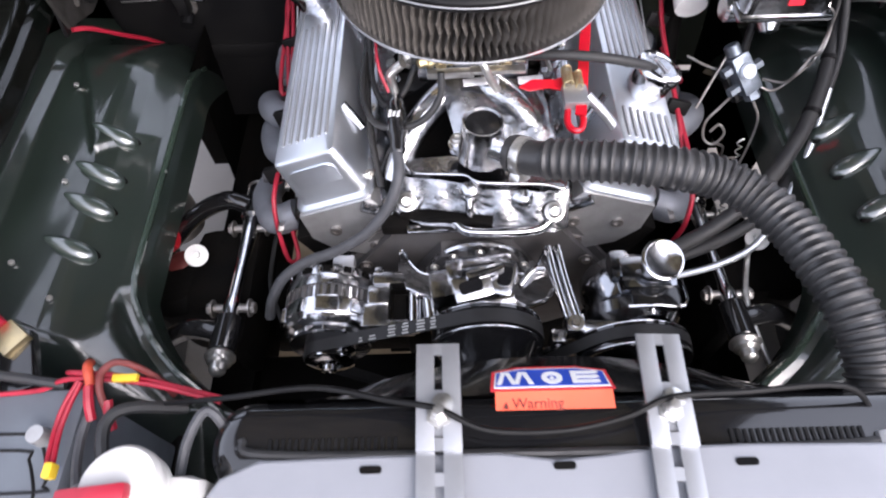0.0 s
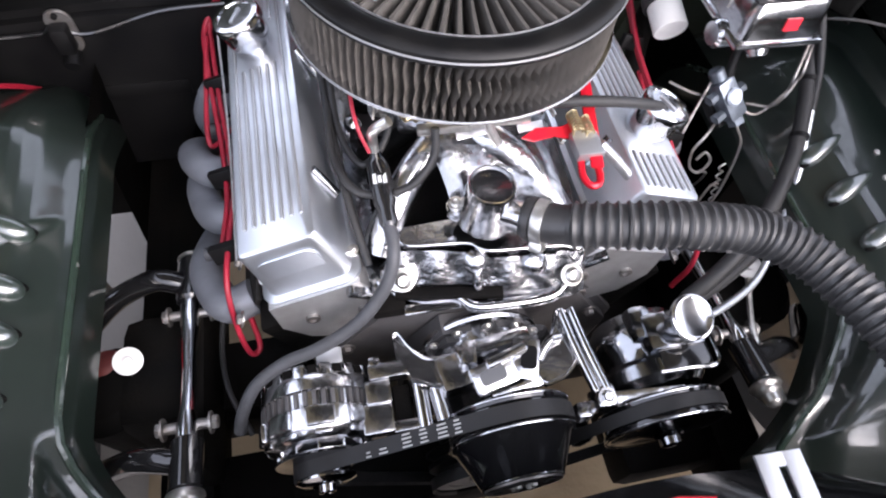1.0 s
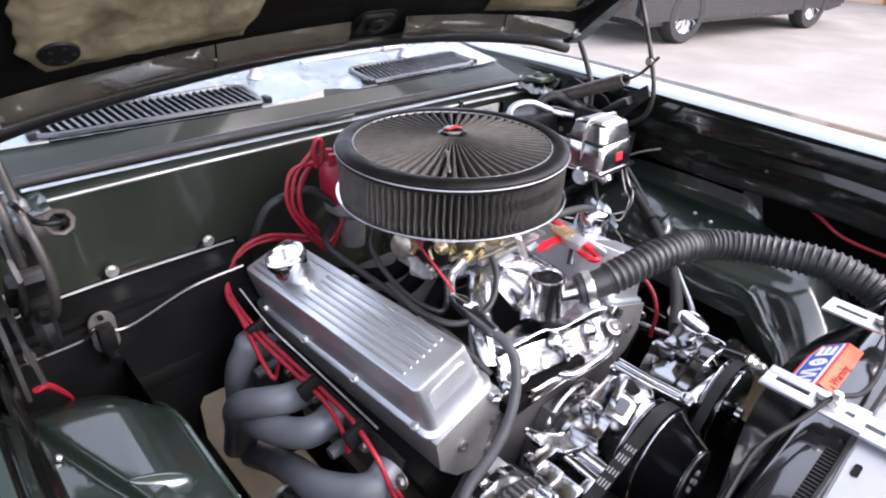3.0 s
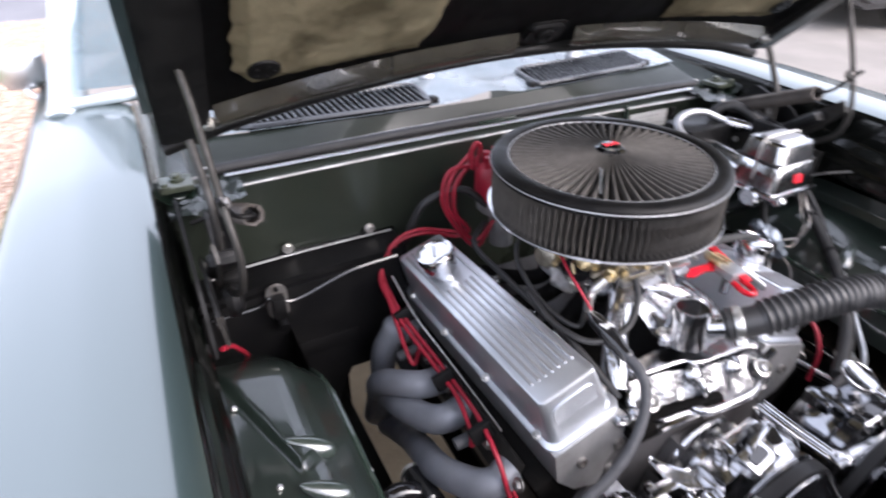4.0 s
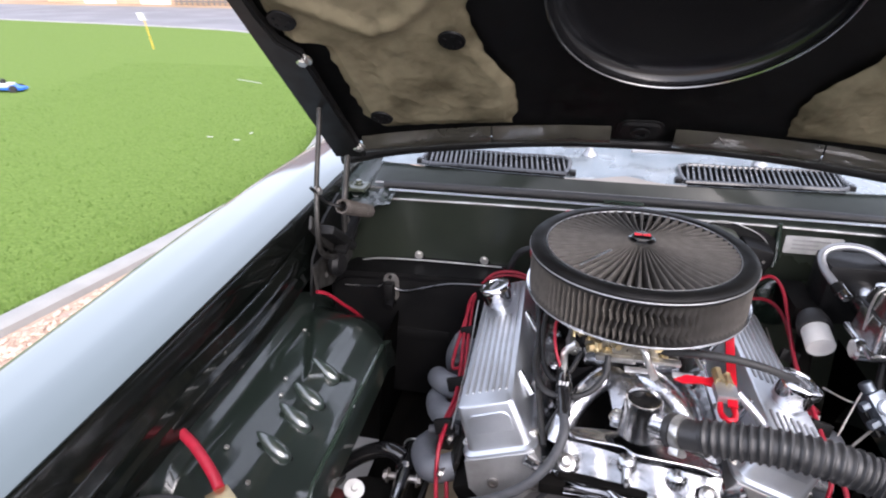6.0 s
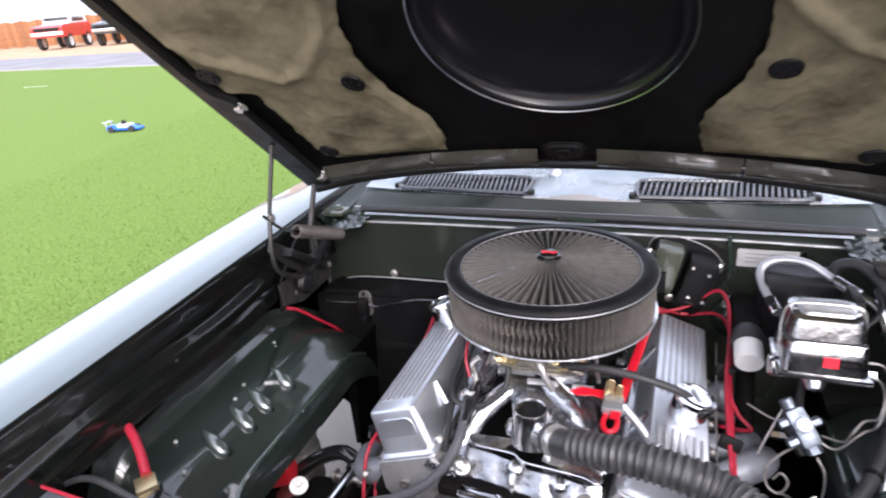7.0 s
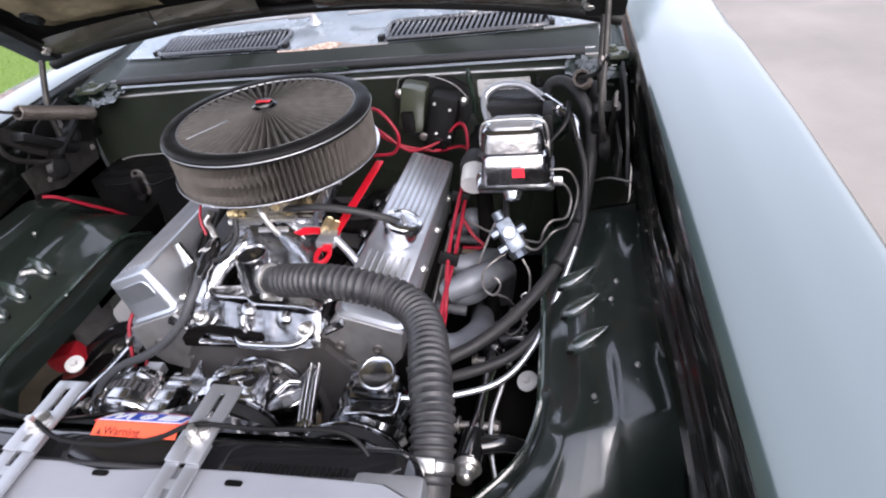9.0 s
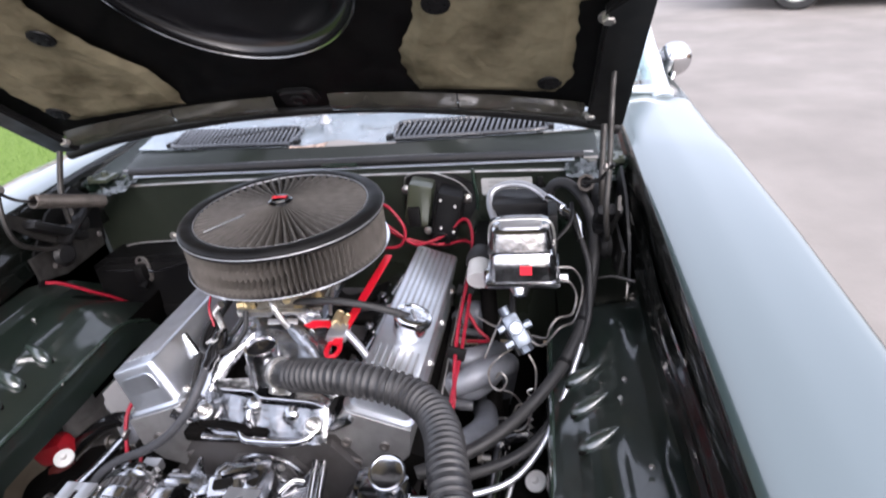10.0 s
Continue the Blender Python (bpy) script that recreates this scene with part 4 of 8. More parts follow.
def frame_sheet(u, v):
    """From the oval opening outwards to the hood's rim."""
    a = v * math.tau
    ex, es = OV.x + 0.192 * math.cos(a), OV.y + 0.220 * math.sin(a)
    c, sn = math.cos(a), math.sin(a)
    k = min(0.60 / max(1e-6, abs(c)), (0.72 if sn > 0 else 0.395) / max(1e-6, abs(sn)))
    rx, rs = c * k, OV.y + sn * k
    t = u ** 1.3
    return hp(ex + (rx - ex) * t, es + (rs - es) * t, -0.004 - 0.006 * (1 - u))


bm = B()
surf(bm, frame_sheet, 12, 120, 0.002)
part("inner_frame", bm, BLACK, hood, "black inner hood frame with an oval opening")
bm = B()
surf(bm, lambda u, v: hp(OV.x + 0.192 * math.cos(v * math.tau) * math.cos(u * 1.5707), OV.y + 0.220 * math.sin(v * math.tau) * math.cos(u * 1.5707), -0.010 - 0.062 * math.sin(u * 1.5707)), 28, 96, 0.0)
part("scoop_dome", bm, DOME, hood, "glossy black hollow of the hood scoop", 60)
# shiny ring paints the sky highlight on the opening's edge
bm = B()
tube(bm, [hp(OV.x + 0.192 * math.cos(a), OV.y + 0.220 * math.sin(a), -0.005) for a in [k * math.tau / 40 for k in range(41)]], 0.0024, 8, 3)
part("opening_flange", bm, DARK_CHROME, hood, "edge of the oval opening, brightened as a painted highlight")


# the hood brace pressing through the pads
EMBOSS = ((0.555, 0.60), (0.548, 0.514), (0.527, 0.444), (0.424, 0.361), (0.373, 0.383), (0.289, 0.469), (0.25, 0.56), (0.24, 0.68))


def pad(s):
    """One insulation pad with an uneven, stained surface."""
    inner = [(0.085, 0.232), (0.13, 0.222), (0.20, 0.226), (0.27, 0.262), (0.36, 0.286), (0.45, 0.280), (0.52, 0.25), (0.6, 0.2), (0.7, 0.14), (0.85, 0.12), (1.0, 0.12)]
    def edge(t, table):
        for (a, b), (c, d) in zip(table, table[1:]):
            if t <= c:
                return b + (d - b) * (t - a) / (c - a)
        return table[-1][1]
    outer = [(0.085, 0.485), (0.12, 0.505), (0.33, 0.509), (0.352, 0.562), (0.6, 0.572), (1.0, 0.57)]
    def at(u, v):
        t = 0.070 + 0.930 * u
        xi, xo = edge(t, inner), edge(t, outer)
        x = s * (xi + (xo - xi) * v)
        rim = min(1, min(v, 1 - v) * 14, u * 30)
        q = V(x * 9, t * 9, 3.3 + s)
        warp = V(noise.noise(q * 0.6), noise.noise(q * 0.6 + V(5, 0, 0)), 0) * 1.3
        fold = max(0.0, 1 - abs(noise.noise(q * 0.75 + warp)) * 2.6) ** 3 * 0.0022 + max(0.0, 1 - abs(noise.noise(q * 1.7 + warp * 1.5 + V(0, 0, 4))) * 3.0) ** 2 * 0.0012
        lump = noise.noise(q) * 0.003 + fold + noise.noise(q * 4.2 + V(0, 0, 7)) * 0.0012 + noise.noise(q * 9) * 0.0010
        ridge = 0.0
        for (ax, at_), (bx, bt) in zip(EMBOSS, EMBOSS[1:]):
            k = min(1, max(0, ((abs(x) - ax) * (bx - ax) + (t - at_) * (bt - at_)) / ((bx - ax) ** 2 + (bt - at_) ** 2)))
            ridge = max(ridge, 0.009 * math.exp(-(math.hypot(abs(x) - ax - k * (bx - ax), t - at_ - k * (bt - at_)) / 0.013) ** 2))
        ragged = 0.006 * noise.noise(V(t * 40, v * 3, s))
        return hp(x + ragged * (1 - abs(2 * v - 1) < 0.08), t + 0.004 * noise.noise(V(x * 45, 1, 0)) * (u < 0.02), 0.001 + (0.010 + lump + ridge) * rim)
    bm = B()
    surf(bm, at, 170, 84, 0.002)
    p = part("insulation_pad", bm, PAD, hood, "tan stained insulation pad", 70)
    for x, t in ((0.468, 0.123), (0.312, 0.333), (0.543, 0.401)):
        bm = B()
        lathe(bm, [(0.021, 0), (0.020, 0.003), (0.010, 0.004), (0, 0.005)], hp(s * x, t, 0.013), HN, 20)
        for k in range(5):
            c = hp(s * x, t, 0.017) + V(0.012 * math.cos(k * 1.257), 0, 0) + HD_ * 0.012 * math.sin(k * 1.257)
            cyl(bm, c, c + HN * 0.002, 0.003, n=8)
        part("pad_clip", bm, PLASTIC, p, "round black pad clip")


for s in (-1, 1):
    pad(s)
    bm = B()
    prof = [(0.535, -0.014), (0.602, -0.022), (0.602, 0.30), (0.602, 1.1), (0.575, 1.1), (0.572, 0.42), (0.565, 0.36), (0.54, 0.33)]
    m = axes(hp(s * 0.6, 0, 0.0) - V(s * 0.6, 0, 0), (s, 0, 0), HN)
    plate(bm, [(x, s * q) for x, q in prof], 0.014, m, 0.004)
    part("hinge_flange", bm, BLACK, hood, "black side flange of the hood frame")
    bm = B()
    for x, q in ((0.540, 0.020), (0.545, 0.312)):
        bolt(bm, hp(s * x, q, 0.014), HN, 0.0095)
    parts("hood_bolt", bm, ZINC, hood)
    bm = B()
    for q in (0.1, 0.17, 0.22):
        cyl(bm, hp(s * 0.575, q, 0.012), hp(s * 0.575, q, 0.016), 0.005, n=10)
    parts("flange_hole", bm, UNDER, hood)
# rolled rear lip in lengths
for x0, x1 in ((-0.53, -0.275), (-0.272, -0.055), (0.055, 0.30), (0.303, 0.53)):
    bm = B()
    surf(bm, lambda u, v: hp(x0 + (x1 - x0) * v, 0.070 - 0.066 * u - 0.03 * ((x0 + (x1 - x0) * v) / 0.55) ** 2, 0.004 + 0.016 * math.sin(u * math.pi)), 8, 10, 0.002)
    part("rear_lip", bm, LIP, hood, "olive painted rear lip")
bm = B()
plate(bm, rounded(-0.040, -0.028, 0.040, 0.028, 0.020), 0.008, axes(hp(-0.005, 0.06, 0.0), (1, 0, 0), HN), 0.006)
lathe(bm, [(0.017, 0), (0.017, 0.004), (0.009, 0.005), (0.009, 0.002), (0, 0.002)], hp(-0.005, 0.06, 0.009), HN, 20)
part("latch_pad", bm, BLACK, hood)
bm = B()
tube(bm, [hp(-0.60, -0.06, 0.0), hp(-0.45, -0.035, -0.004), hp(-0.2, -0.012, -0.004), hp(0, -0.006, -0.004), hp(0.2, -0.012, -0.004), hp(0.45, -0.035, -0.004), hp(0.60, -0.06, 0.0)], 0.012, 10)
part("rear_edge", bm, BLACK, hood)


def hinge(s):
    h = thing("hood_hinge", (s * 0.6, 0.12, 0.84), "worn black hood hinge with a heavy coil spring", "hinge", "hood hinges")
    bm = B()
    m = axes((s * 0.60, 0, 0), (0, 1, 0), (s, 0, 0))
    sg = 1 if s > 0 else -1
    plate(bm, [(0.03, sg * 0.80), (0.25, sg * 0.80), (0.27, sg * 0.90), (0.21, sg * 0.955), (0.12, sg * 0.93), (0.05, sg * 0.87)], 0.005, m, 0.0)
    part("base_plate", bm, BLACK, h)
    bm = B()
    tube(bm, [(s * 0.572, 0.078, 1.195), (s * 0.564, 0.052, 1.150), (s * 0.560, 0.022, 1.09), (s * 0.557, -0.002, 1.035), (s * 0.552, -0.022, 0.975), (s * 0.556, -0.010, 0.925), (s * 0.562, 0.045, 0.885), (s * 0.565, 0.09, 0.865)], lambda t: 0.0046 + 0.002 * max(0, t - 0.5), 10)
    part("front_link", bm, LINK, h, "worn steel link arm")
    bm = B()
    tube(bm, [(s * 0.566, 0.185, 1.046), (s * 0.562, 0.155, 1.00), (s * 0.560, 0.135, 0.96), (s * 0.562, 0.13, 0.90)], 0.0062, 10)
    part("rear_link", bm, LINK, h, "worn steel rear link")
    bm = B()
    box(bm, (0, 0, 0), (0.15, 0.02, 0.045), 0.01, axes((s * 0.565, 0.09, 0.905), (0.0, 0.75, -0.55), (s, 0, 0)))
    box(bm, (0, 0, 0), (0.12, 0.016, 0.03), 0.008, axes((s * 0.557, 0.14, 0.90), (0.0, 0.9, 0.4), (s, 0, 0)))
    lathe(bm, [(0.024, 0), (0.026, 0.01), (0.018, 0.018), (0, 0.02)], (s * 0.570, 0.085, 0.85), (-s, -0.2, 0.1), 18)
    lathe(bm, [(0.018, 0), (0.019, 0.012), (0.010, 0.018), (0, 0.02)], (s * 0.565, 0.155, 0.89), (-s, -0.1, 0.1), 18)
    part("linkage", bm, BLACK, h)
    a, b = V(s * 0.524, 0.030, 0.998), V(s * 0.537, 0.216, 0.916)
    d = (b - a).normalized()
    x = d.orthogonal().normalized()
    y = d.cross(x)
    bm = B()
    n = 32
    tube(bm, [a + d * (b - a).length * k / (n * 8) + (x * math.cos(k * math.tau / 8) + y * math.sin(k * math.tau / 8)) * 0.0122 for k in range(n * 8 + 1)], 0.0029, 6, 1)
    sp = part("spring", bm, SPRING, h, "brown-grey coil spring")
    bm = B()
    cyl(bm, a + d * 0.03, b, 0.0080, n=14)
    tube(bm, [a + d * 0.01, a - d * 0.012, V(s * 0.545, 0.010, 1.012), V(s * 0.562, -0.014, 1.046)], 0.0032, 8)
    tube(bm, [b - d * 0.01, b + d * 0.012, V(s * 0.565, 0.235, 0.905), V(s * 0.59, 0.235, 0.90)], 0.004, 8)
    part("spring_hook", bm, BLACK, sp)
    bm = B()
    for p in ((0.556, 0.0, 1.035), (0.560, 0.1, 0.9), (0.562, 0.138, 0.925), (0.59, 0.07, 0.83), (0.59, 0.22, 0.83)):
        bolt(bm, (s * p[0], p[1], p[2]), (-s, -0.2, 0.2), 0.007)
    parts("pivot_bolt", bm, STEEL, h)
    # worn link plates and the crumpled corner of the cowl
    for k, (o, xa, outl) in enumerate((((0.578, 0.045, 0.935), (0, 0.72, -0.62), [(-0.06, -0.012), (0.03, -0.020), (0.13, -0.014), (0.145, 0.0), (0.13, 0.016), (0.02, 0.020), (-0.055, 0.012)]),
                                       ((0.570, 0.150, 0.885), (0, 0.5, 0.85), [(-0.07, -0.014), (0.05, -0.018), (0.065, 0.0), (0.05, 0.018), (-0.07, 0.014)]),
                                       ((0.590, 0.075, 0.845), (0, 1, -0.1), [(-0.055, -0.02), (0.10, -0.03), (0.16, -0.01), (0.15, 0.03), (0.02, 0.045), (-0.05, 0.03)]))):
        bm = B()
        plate(bm, [(x, s * y) for x, y in outl], 0.005, axes((s * o[0], o[1], o[2]), xa, (-s, 0, 0.1)), 0.0015)
        part("link_plate", bm, LINK, h, "oily worn link plate")


for s in (-1, 1):
    hinge(s)


# air cleaner
ac = thing("air_cleaner", (0, 0, 0.905), "round open-element air cleaner with grey pleated gauze and black top", "air filter")
bm = B()
lathe(bm, [(0.03, 0.893), (0.10, 0.889), (0.15, 0.896), (0.172, 0.899), (0.1795, 0.903), (0.1800, 0.908), (0.170, 0.909), (0.03, 0.902)], (0, 0, 0), (0, 0, 1), 96)
part("base_pan", bm, CHROME, ac, "bright base pan")
bm = B()
NP = 112
ZS = [0.908 + 0.066 * k / 12 for k in range(13)]


def pleat(th, f):
    """Crumple of the pleats on the side that faces forward."""
    d = (th + math.pi / 2 + math.pi) % math.tau - math.pi
    w = math.exp(-(abs(d + 0.02) / 0.42) ** 4)
    zig = abs(((f * 2.0 + 0.15) % 1) - 0.5) * 2 - 0.5
    return th + 0.030 * w * zig + 0.010 * noise.noise(V(th * 3, f * 2.5, 1))


rings = []
for z in ZS:
    f = (z - ZS[0]) / 0.066
    r_ = []
    for k in range(NP * 6):
        th = k * math.tau / (NP * 6)
        ph = k % 6
        r = (0.1460, 0.1500, 0.1690, 0.1755, 0.1690, 0.1500)[ph]
        a = pleat(th, f)
        r_.append(bm.verts.new((r * math.cos(a), r * math.sin(a), z)))
    rings.append(r_)
for a, b in zip(rings, rings[1:]):
    n_ = len(a)
    for k in range(n_):
        bm.faces.new((a[k], a[(k + 1) % n_], b[(k + 1) % n_], b[k]))
part("filter_element", bm, FILTER, ac, "grey pleated filter gauze, slightly crumpled", 24)
bm = B()
lathe(bm, [(0.165, 0.966), (0.1775, 0.971), (0.1785, 0.975), (0.1780, 0.981), (0.174, 0.985), (0.169, 0.9865), (0.160, 0.9866), (0.155, 0.9855), (0.1520, 0.982), (0.148, 0.980), (0.148, 0.972), (0.165, 0.966)], (0, 0, 0), (0, 0, 1), 120)
part("lid_ring", bm, BLACK, ac, "satin black rubber lid ring")
bm = B()
for r, z in ((0.1786, 0.9765), (0.1797, 0.9055), (0.1515, 0.9835)):
    lathe(bm, [(r + 0.0010 * math.cos(k), z + 0.0012 * math.sin(k)) for k in [j * math.tau / 8 for j in range(9)]], (0, 0, 0), (0, 0, 1), 120)
parts("edge_bead", bm, ALU_BRUSHED, ac, "worn bright edge bead")
bm = B()
NR = 60


def dish(u, v):
    a = v * math.tau
    r = 0.020 + 0.130 * u
    k = (v * NR) % 1
    tri_ = min(1.0, max(0.0, (abs(k - 0.5) - 0.10) / 0.22)) - 1
    return V(r * math.cos(a), r * math.sin(a), 0.9845 + 0.0120 * (1 - u) ** 2.6 + 0.034 * tri_ * min(1, 0.05 + 1.15 * u) * (1 - 5 * max(0, u - 0.9)))


surf(bm, dish, 12, NR * 10, 0)
part("top_gauze", bm, MESH, ac, "dark radially pleated top gauze", 22)
bm = B()
lathe(bm, [(0.026, 0.9935), (0.021, 0.9965), (0.016, 0.9985), (0.0155, 1.0018), (0.014, 1.003), (0, 1.0032)], (0, 0, 0), (0, 0, 1), 32)
part("hub", bm, DARK_CHROME, ac, "dark polished hub")
bm = B()
for s in (-1, 1):
    plate(bm, [(s * 0.0008, -0.0030), (s * 0.0125, -0.0046), (s * 0.0125, 0.0046), (s * 0.0008, 0.0030)][::s], 0.0008, Matrix.Translation((0, 0, 1.0033)))
parts("emblem", bm, LABEL_RED, ac, "small red emblem")


bm = B()
box(bm, (0, 0, 0), (0.075, 0.0035, 0.0012), 0.0004, axes((-0.074, -0.070, 0.9885), (-0.055, -0.066, -0.004), (0, 0, 1)))
part("gauze_strip", bm, ALU, ac, "thin bright strip across the gauze")


# carburettor below the air cleaner
cb = thing("carburettor", (0, 0, 0.83), "silver and brass four-barrel carburettor under the air cleaner", "carburettor")
bm = B()
box(bm, (0, 0.0, 0.8385), (0.150, 0.17, 0.012), 0.003)
box(bm, (0, 0.0, 0.862), (0.115, 0.13, 0.036), 0.008)
box(bm, (0.0, -0.088, 0.862), (0.105, 0.045, 0.045), 0.010)
box(bm, (0.0, 0.09, 0.862), (0.105, 0.045, 0.045), 0.010)
for x in (-0.028, 0.028):
    for y in (-0.03, 0.03):
        cyl(bm, (x, y, 0.876), (x, y, 0.894), 0.024, n=20)
part("main_body", bm, GOLD_GREY, cb)
bm = B()
for x in (-0.042, 0.042):
    for y in (-0.113, 0.113):
        for z in (0.848, 0.876):
            bolt(bm, (x, y, z), (0, -1 if y < 0 else 1, 0), 0.005)
for x in (-0.055, 0.055):
    for y in (-0.065, 0.065):
        bolt(bm, (x * 1.2, y * 1.15, 0.845), (0, 0, 1), 0.006)
        tube(bm, [(x * 1.2, y * 1.15, 0.845), (x * 1.2, y * 1.15, 0.858)], 0.004, 8)
lathe(bm, [(0.008, 0), (0.010, 0.004), (0.010, 0.018), (0.006, 0.022), (0.005, 0.03), (0, 0.03)], (-0.03, -0.112, 0.872), (0, -1, 0.1), 6)
lathe(bm, [(0.006, 0), (0.007, 0.003), (0.007, 0.014), (0, 0.016)], (0.028, -0.112, 0.87), (0.2, -1, 0), 12)
parts("screw", bm, BRASS, cb)
bm = B()
lathe(bm, [(0.021, 0), (0.024, 0.003), (0.024, 0.016), (0.020, 0.020), (0.011, 0.021), (0.008, 0.027), (0, 0.027)], (-0.066, -0.052, 0.838), (-1, -0.25, 0.15), 28)
part("choke_cap", bm, PLASTIC, cb, "black round choke cap")
bm = B()
lathe(bm, [(0.026, 0), (0.028, 0.003), (0.028, 0.007), (0.024, 0.009), (0.02, 0.009)], (-0.058, -0.050, 0.837), (-1, -0.25, 0.15), 24)
part("choke_housing", bm, GOLD_GREY, cb)
bm = B()
for y, z in ((-0.010, 0.842), (0.012, 0.838), (0.034, 0.842)):
    lathe(bm, [(0.006, 0), (0.006, 0.012), (0.0085, 0.013), (0.0085, 0.021), (0.005, 0.022), (0.0045, 0.032), (0.0055, 0.033), (0.0045, 0.038), (0, 0.038)], (-0.066, y, z), (-1, -0.3, -0.45), 6)
parts("vacuum_fitting", bm, BRASS, cb, "small brass hose fittings")
bm = B()
box(bm, (-0.086, 0.000, 0.806), (0.016, 0.040, 0.018), 0.004)
tube(bm, [(-0.070, 0.0, 0.834), (-0.082, 0.0, 0.826), (-0.086, 0.0, 0.810)], 0.005, 10)
part("fast_idle_bracket", bm, ALU_CAST, cb)
bm = B()
lathe(bm, [(0.018, 0), (0.023, 0.002), (0.0235, 0.006), (0.021, 0.009), (0.0215, 0.012), (0.019, 0.017), (0.010, 0.020), (0, 0.021)], (-0.084, 0.008, 0.828), (-1, -0.25, 0.35), 28)
part("vacuum_pot", bm, GOLD_GREY, cb, "round cast vacuum pot")
bm = B()
lathe(bm, [(0.007, 0), (0.011, 0.002), (0.011, 0.010), (0.007, 0.012), (0.006, 0.022), (0, 0.023)], (-0.052, -0.100, 0.846), (-1, -0.5, 0.1), 6)
part("fuel_inlet", bm, BRASS, cb, "hexagonal brass fuel inlet")
bm = B()
plate(bm, [(-0.028, -0.006), (-0.010, -0.012), (0.020, -0.008), (0.034, 0.006), (0.016, 0.012), (-0.012, 0.008)], 0.0025, axes((-0.098, -0.045, 0.812), (0.1, 1, 0.35), (-1, 0, 0.3)), 0.0006)
cyl(bm, (-0.096, -0.045, 0.812), (-0.078, -0.045, 0.818), 0.0045, n=12)
part("throttle_lever", bm, ZINC, cb, "stamped zinc throttle lever")
bm = B()
lathe(bm, [(0.010, 0), (0.012, 0.002), (0.012, 0.034), (0.010, 0.036), (0.004, 0.037), (0.004, 0.048), (0, 0.049)], (-0.092, -0.020, 0.800), (0.1, -1, 0.15), 20)
part("idle_solenoid", bm, ZINC, cb, "small plated idle solenoid")
bm = B()
plate(bm, [(-0.02, -0.03), (0.025, -0.028), (0.03, 0.0), (0.012, 0.03), (-0.012, 0.03), (-0.026, 0.0)], 0.003, axes((-0.078, 0.045, 0.860), (0, 1, 0), (-1, 0, 0)))
tube(bm, [(-0.08, 0.05, 0.87), (-0.088, 0.02, 0.845), (-0.086, -0.03, 0.842), (-0.08, -0.06, 0.862)], 0.0028, 8)
tube(bm, [(-0.065, -0.05, 0.85), (-0.09, -0.055, 0.848), (-0.092, -0.062, 0.835)], 0.003, 8)
lathe(bm, [(0.012, 0), (0.012, 0.02), (0.006, 0.024), (0, 0.03)], (-0.07, -0.065, 0.858), (-1, -0.6, 0), 16)
parts("choke_linkage", bm, BRASS, cb, "brass coloured linkage")
bm = B()
plate(bm, [(-0.025, -0.02), (0.03, -0.012), (0.034, 0.006), (0.01, 0.034), (-0.014, 0.03)], 0.0035, axes((0.082, -0.01, 0.852), (0, 1, 0), (1, 0, 0)))
tube(bm, [(0.086, -0.03, 0.86), (0.092, -0.09, 0.846), (0.10, -0.12, 0.838)], 0.003, 8)
tube(bm, [(0.078, 0.0, 0.842), (0.10, 0.0, 0.842)], 0.005, 10)
box(bm, (0.03, -0.13, 0.851), (0.07, 0.012, 0.006), 0.002)
box(bm, (-0.03, -0.128, 0.846), (0.06, 0.010, 0.010), 0.002)
tube(bm, [(0.0, -0.113, 0.874), (0.01, -0.135, 0.868), (0.02, -0.14, 0.845), (0.03, -0.14, 0.826)], 0.0055, 10)
parts("throttle_linkage", bm, ZINC, cb)
# return spring on a red bracket
br = thing("throttle_bracket", (0.12, -0.1, 0.80), "red anodised throttle bracket with a coil return spring", "bracket")
bm = B()
plate(bm, [(-0.068, -0.003), (-0.05, 0.006), (-0.02, 0.003), (0.0, 0.010), (0.012, 0.012), (0.012, -0.014), (-0.004, -0.016), (-0.03, -0.007), (-0.055, -0.009)], 0.004, axes((0.125, -0.135, 0.832), (1, 0.02, 0.05), (0, -0.35, 1)), 0.0008)
part("lever", bm, RED_METAL, br)
bm = B()
tube(bm, [(0.118, -0.17, 0.826), (0.114, -0.195, 0.822), (0.120, -0.208, 0.820), (0.130, -0.206, 0.820), (0.134, -0.192, 0.822), (0.131, -0.172, 0.826)], 0.0042, 8)
part("loop", bm, RED_METAL, br)
bm = B()
box(bm, (0, 0, 0), (0.014, 0.24, 0.004), 0.001, axes((0.148, -0.075, 0.845), (1, -0.16, 0), (0, -0.12, 1)))
part("strap", bm, RED_METAL, br, "long red strap")
bm = B()
box(bm, (0.126, -0.162, 0.832), (0.032, 0.036, 0.014), 0.004)
tube(bm, [(0.140, -0.165, 0.836), (0.165, -0.180, 0.815), (0.185, -0.195, 0.795)], 0.0065, 10)
part("clamp_block", bm, ALU_BRUSHED, br)
bm = B()
tube(bm, [V(0.118, -0.122, 0.842) + V(0.0065 * math.cos(k * 0.9), -0.0018 * k * 0.3, 0.0065 * math.sin(k * 0.9)) for k in range(56)], 0.0013, 6, 1)
tube(bm, [V(0.132, -0.128, 0.840) + V(0.005 * math.cos(k * 0.9), -0.0016 * k * 0.3, 0.005 * math.sin(k * 0.9)) for k in range(56)], 0.0011, 6, 1)
parts("spring", bm, BRASS, br, "small brass coil spring")


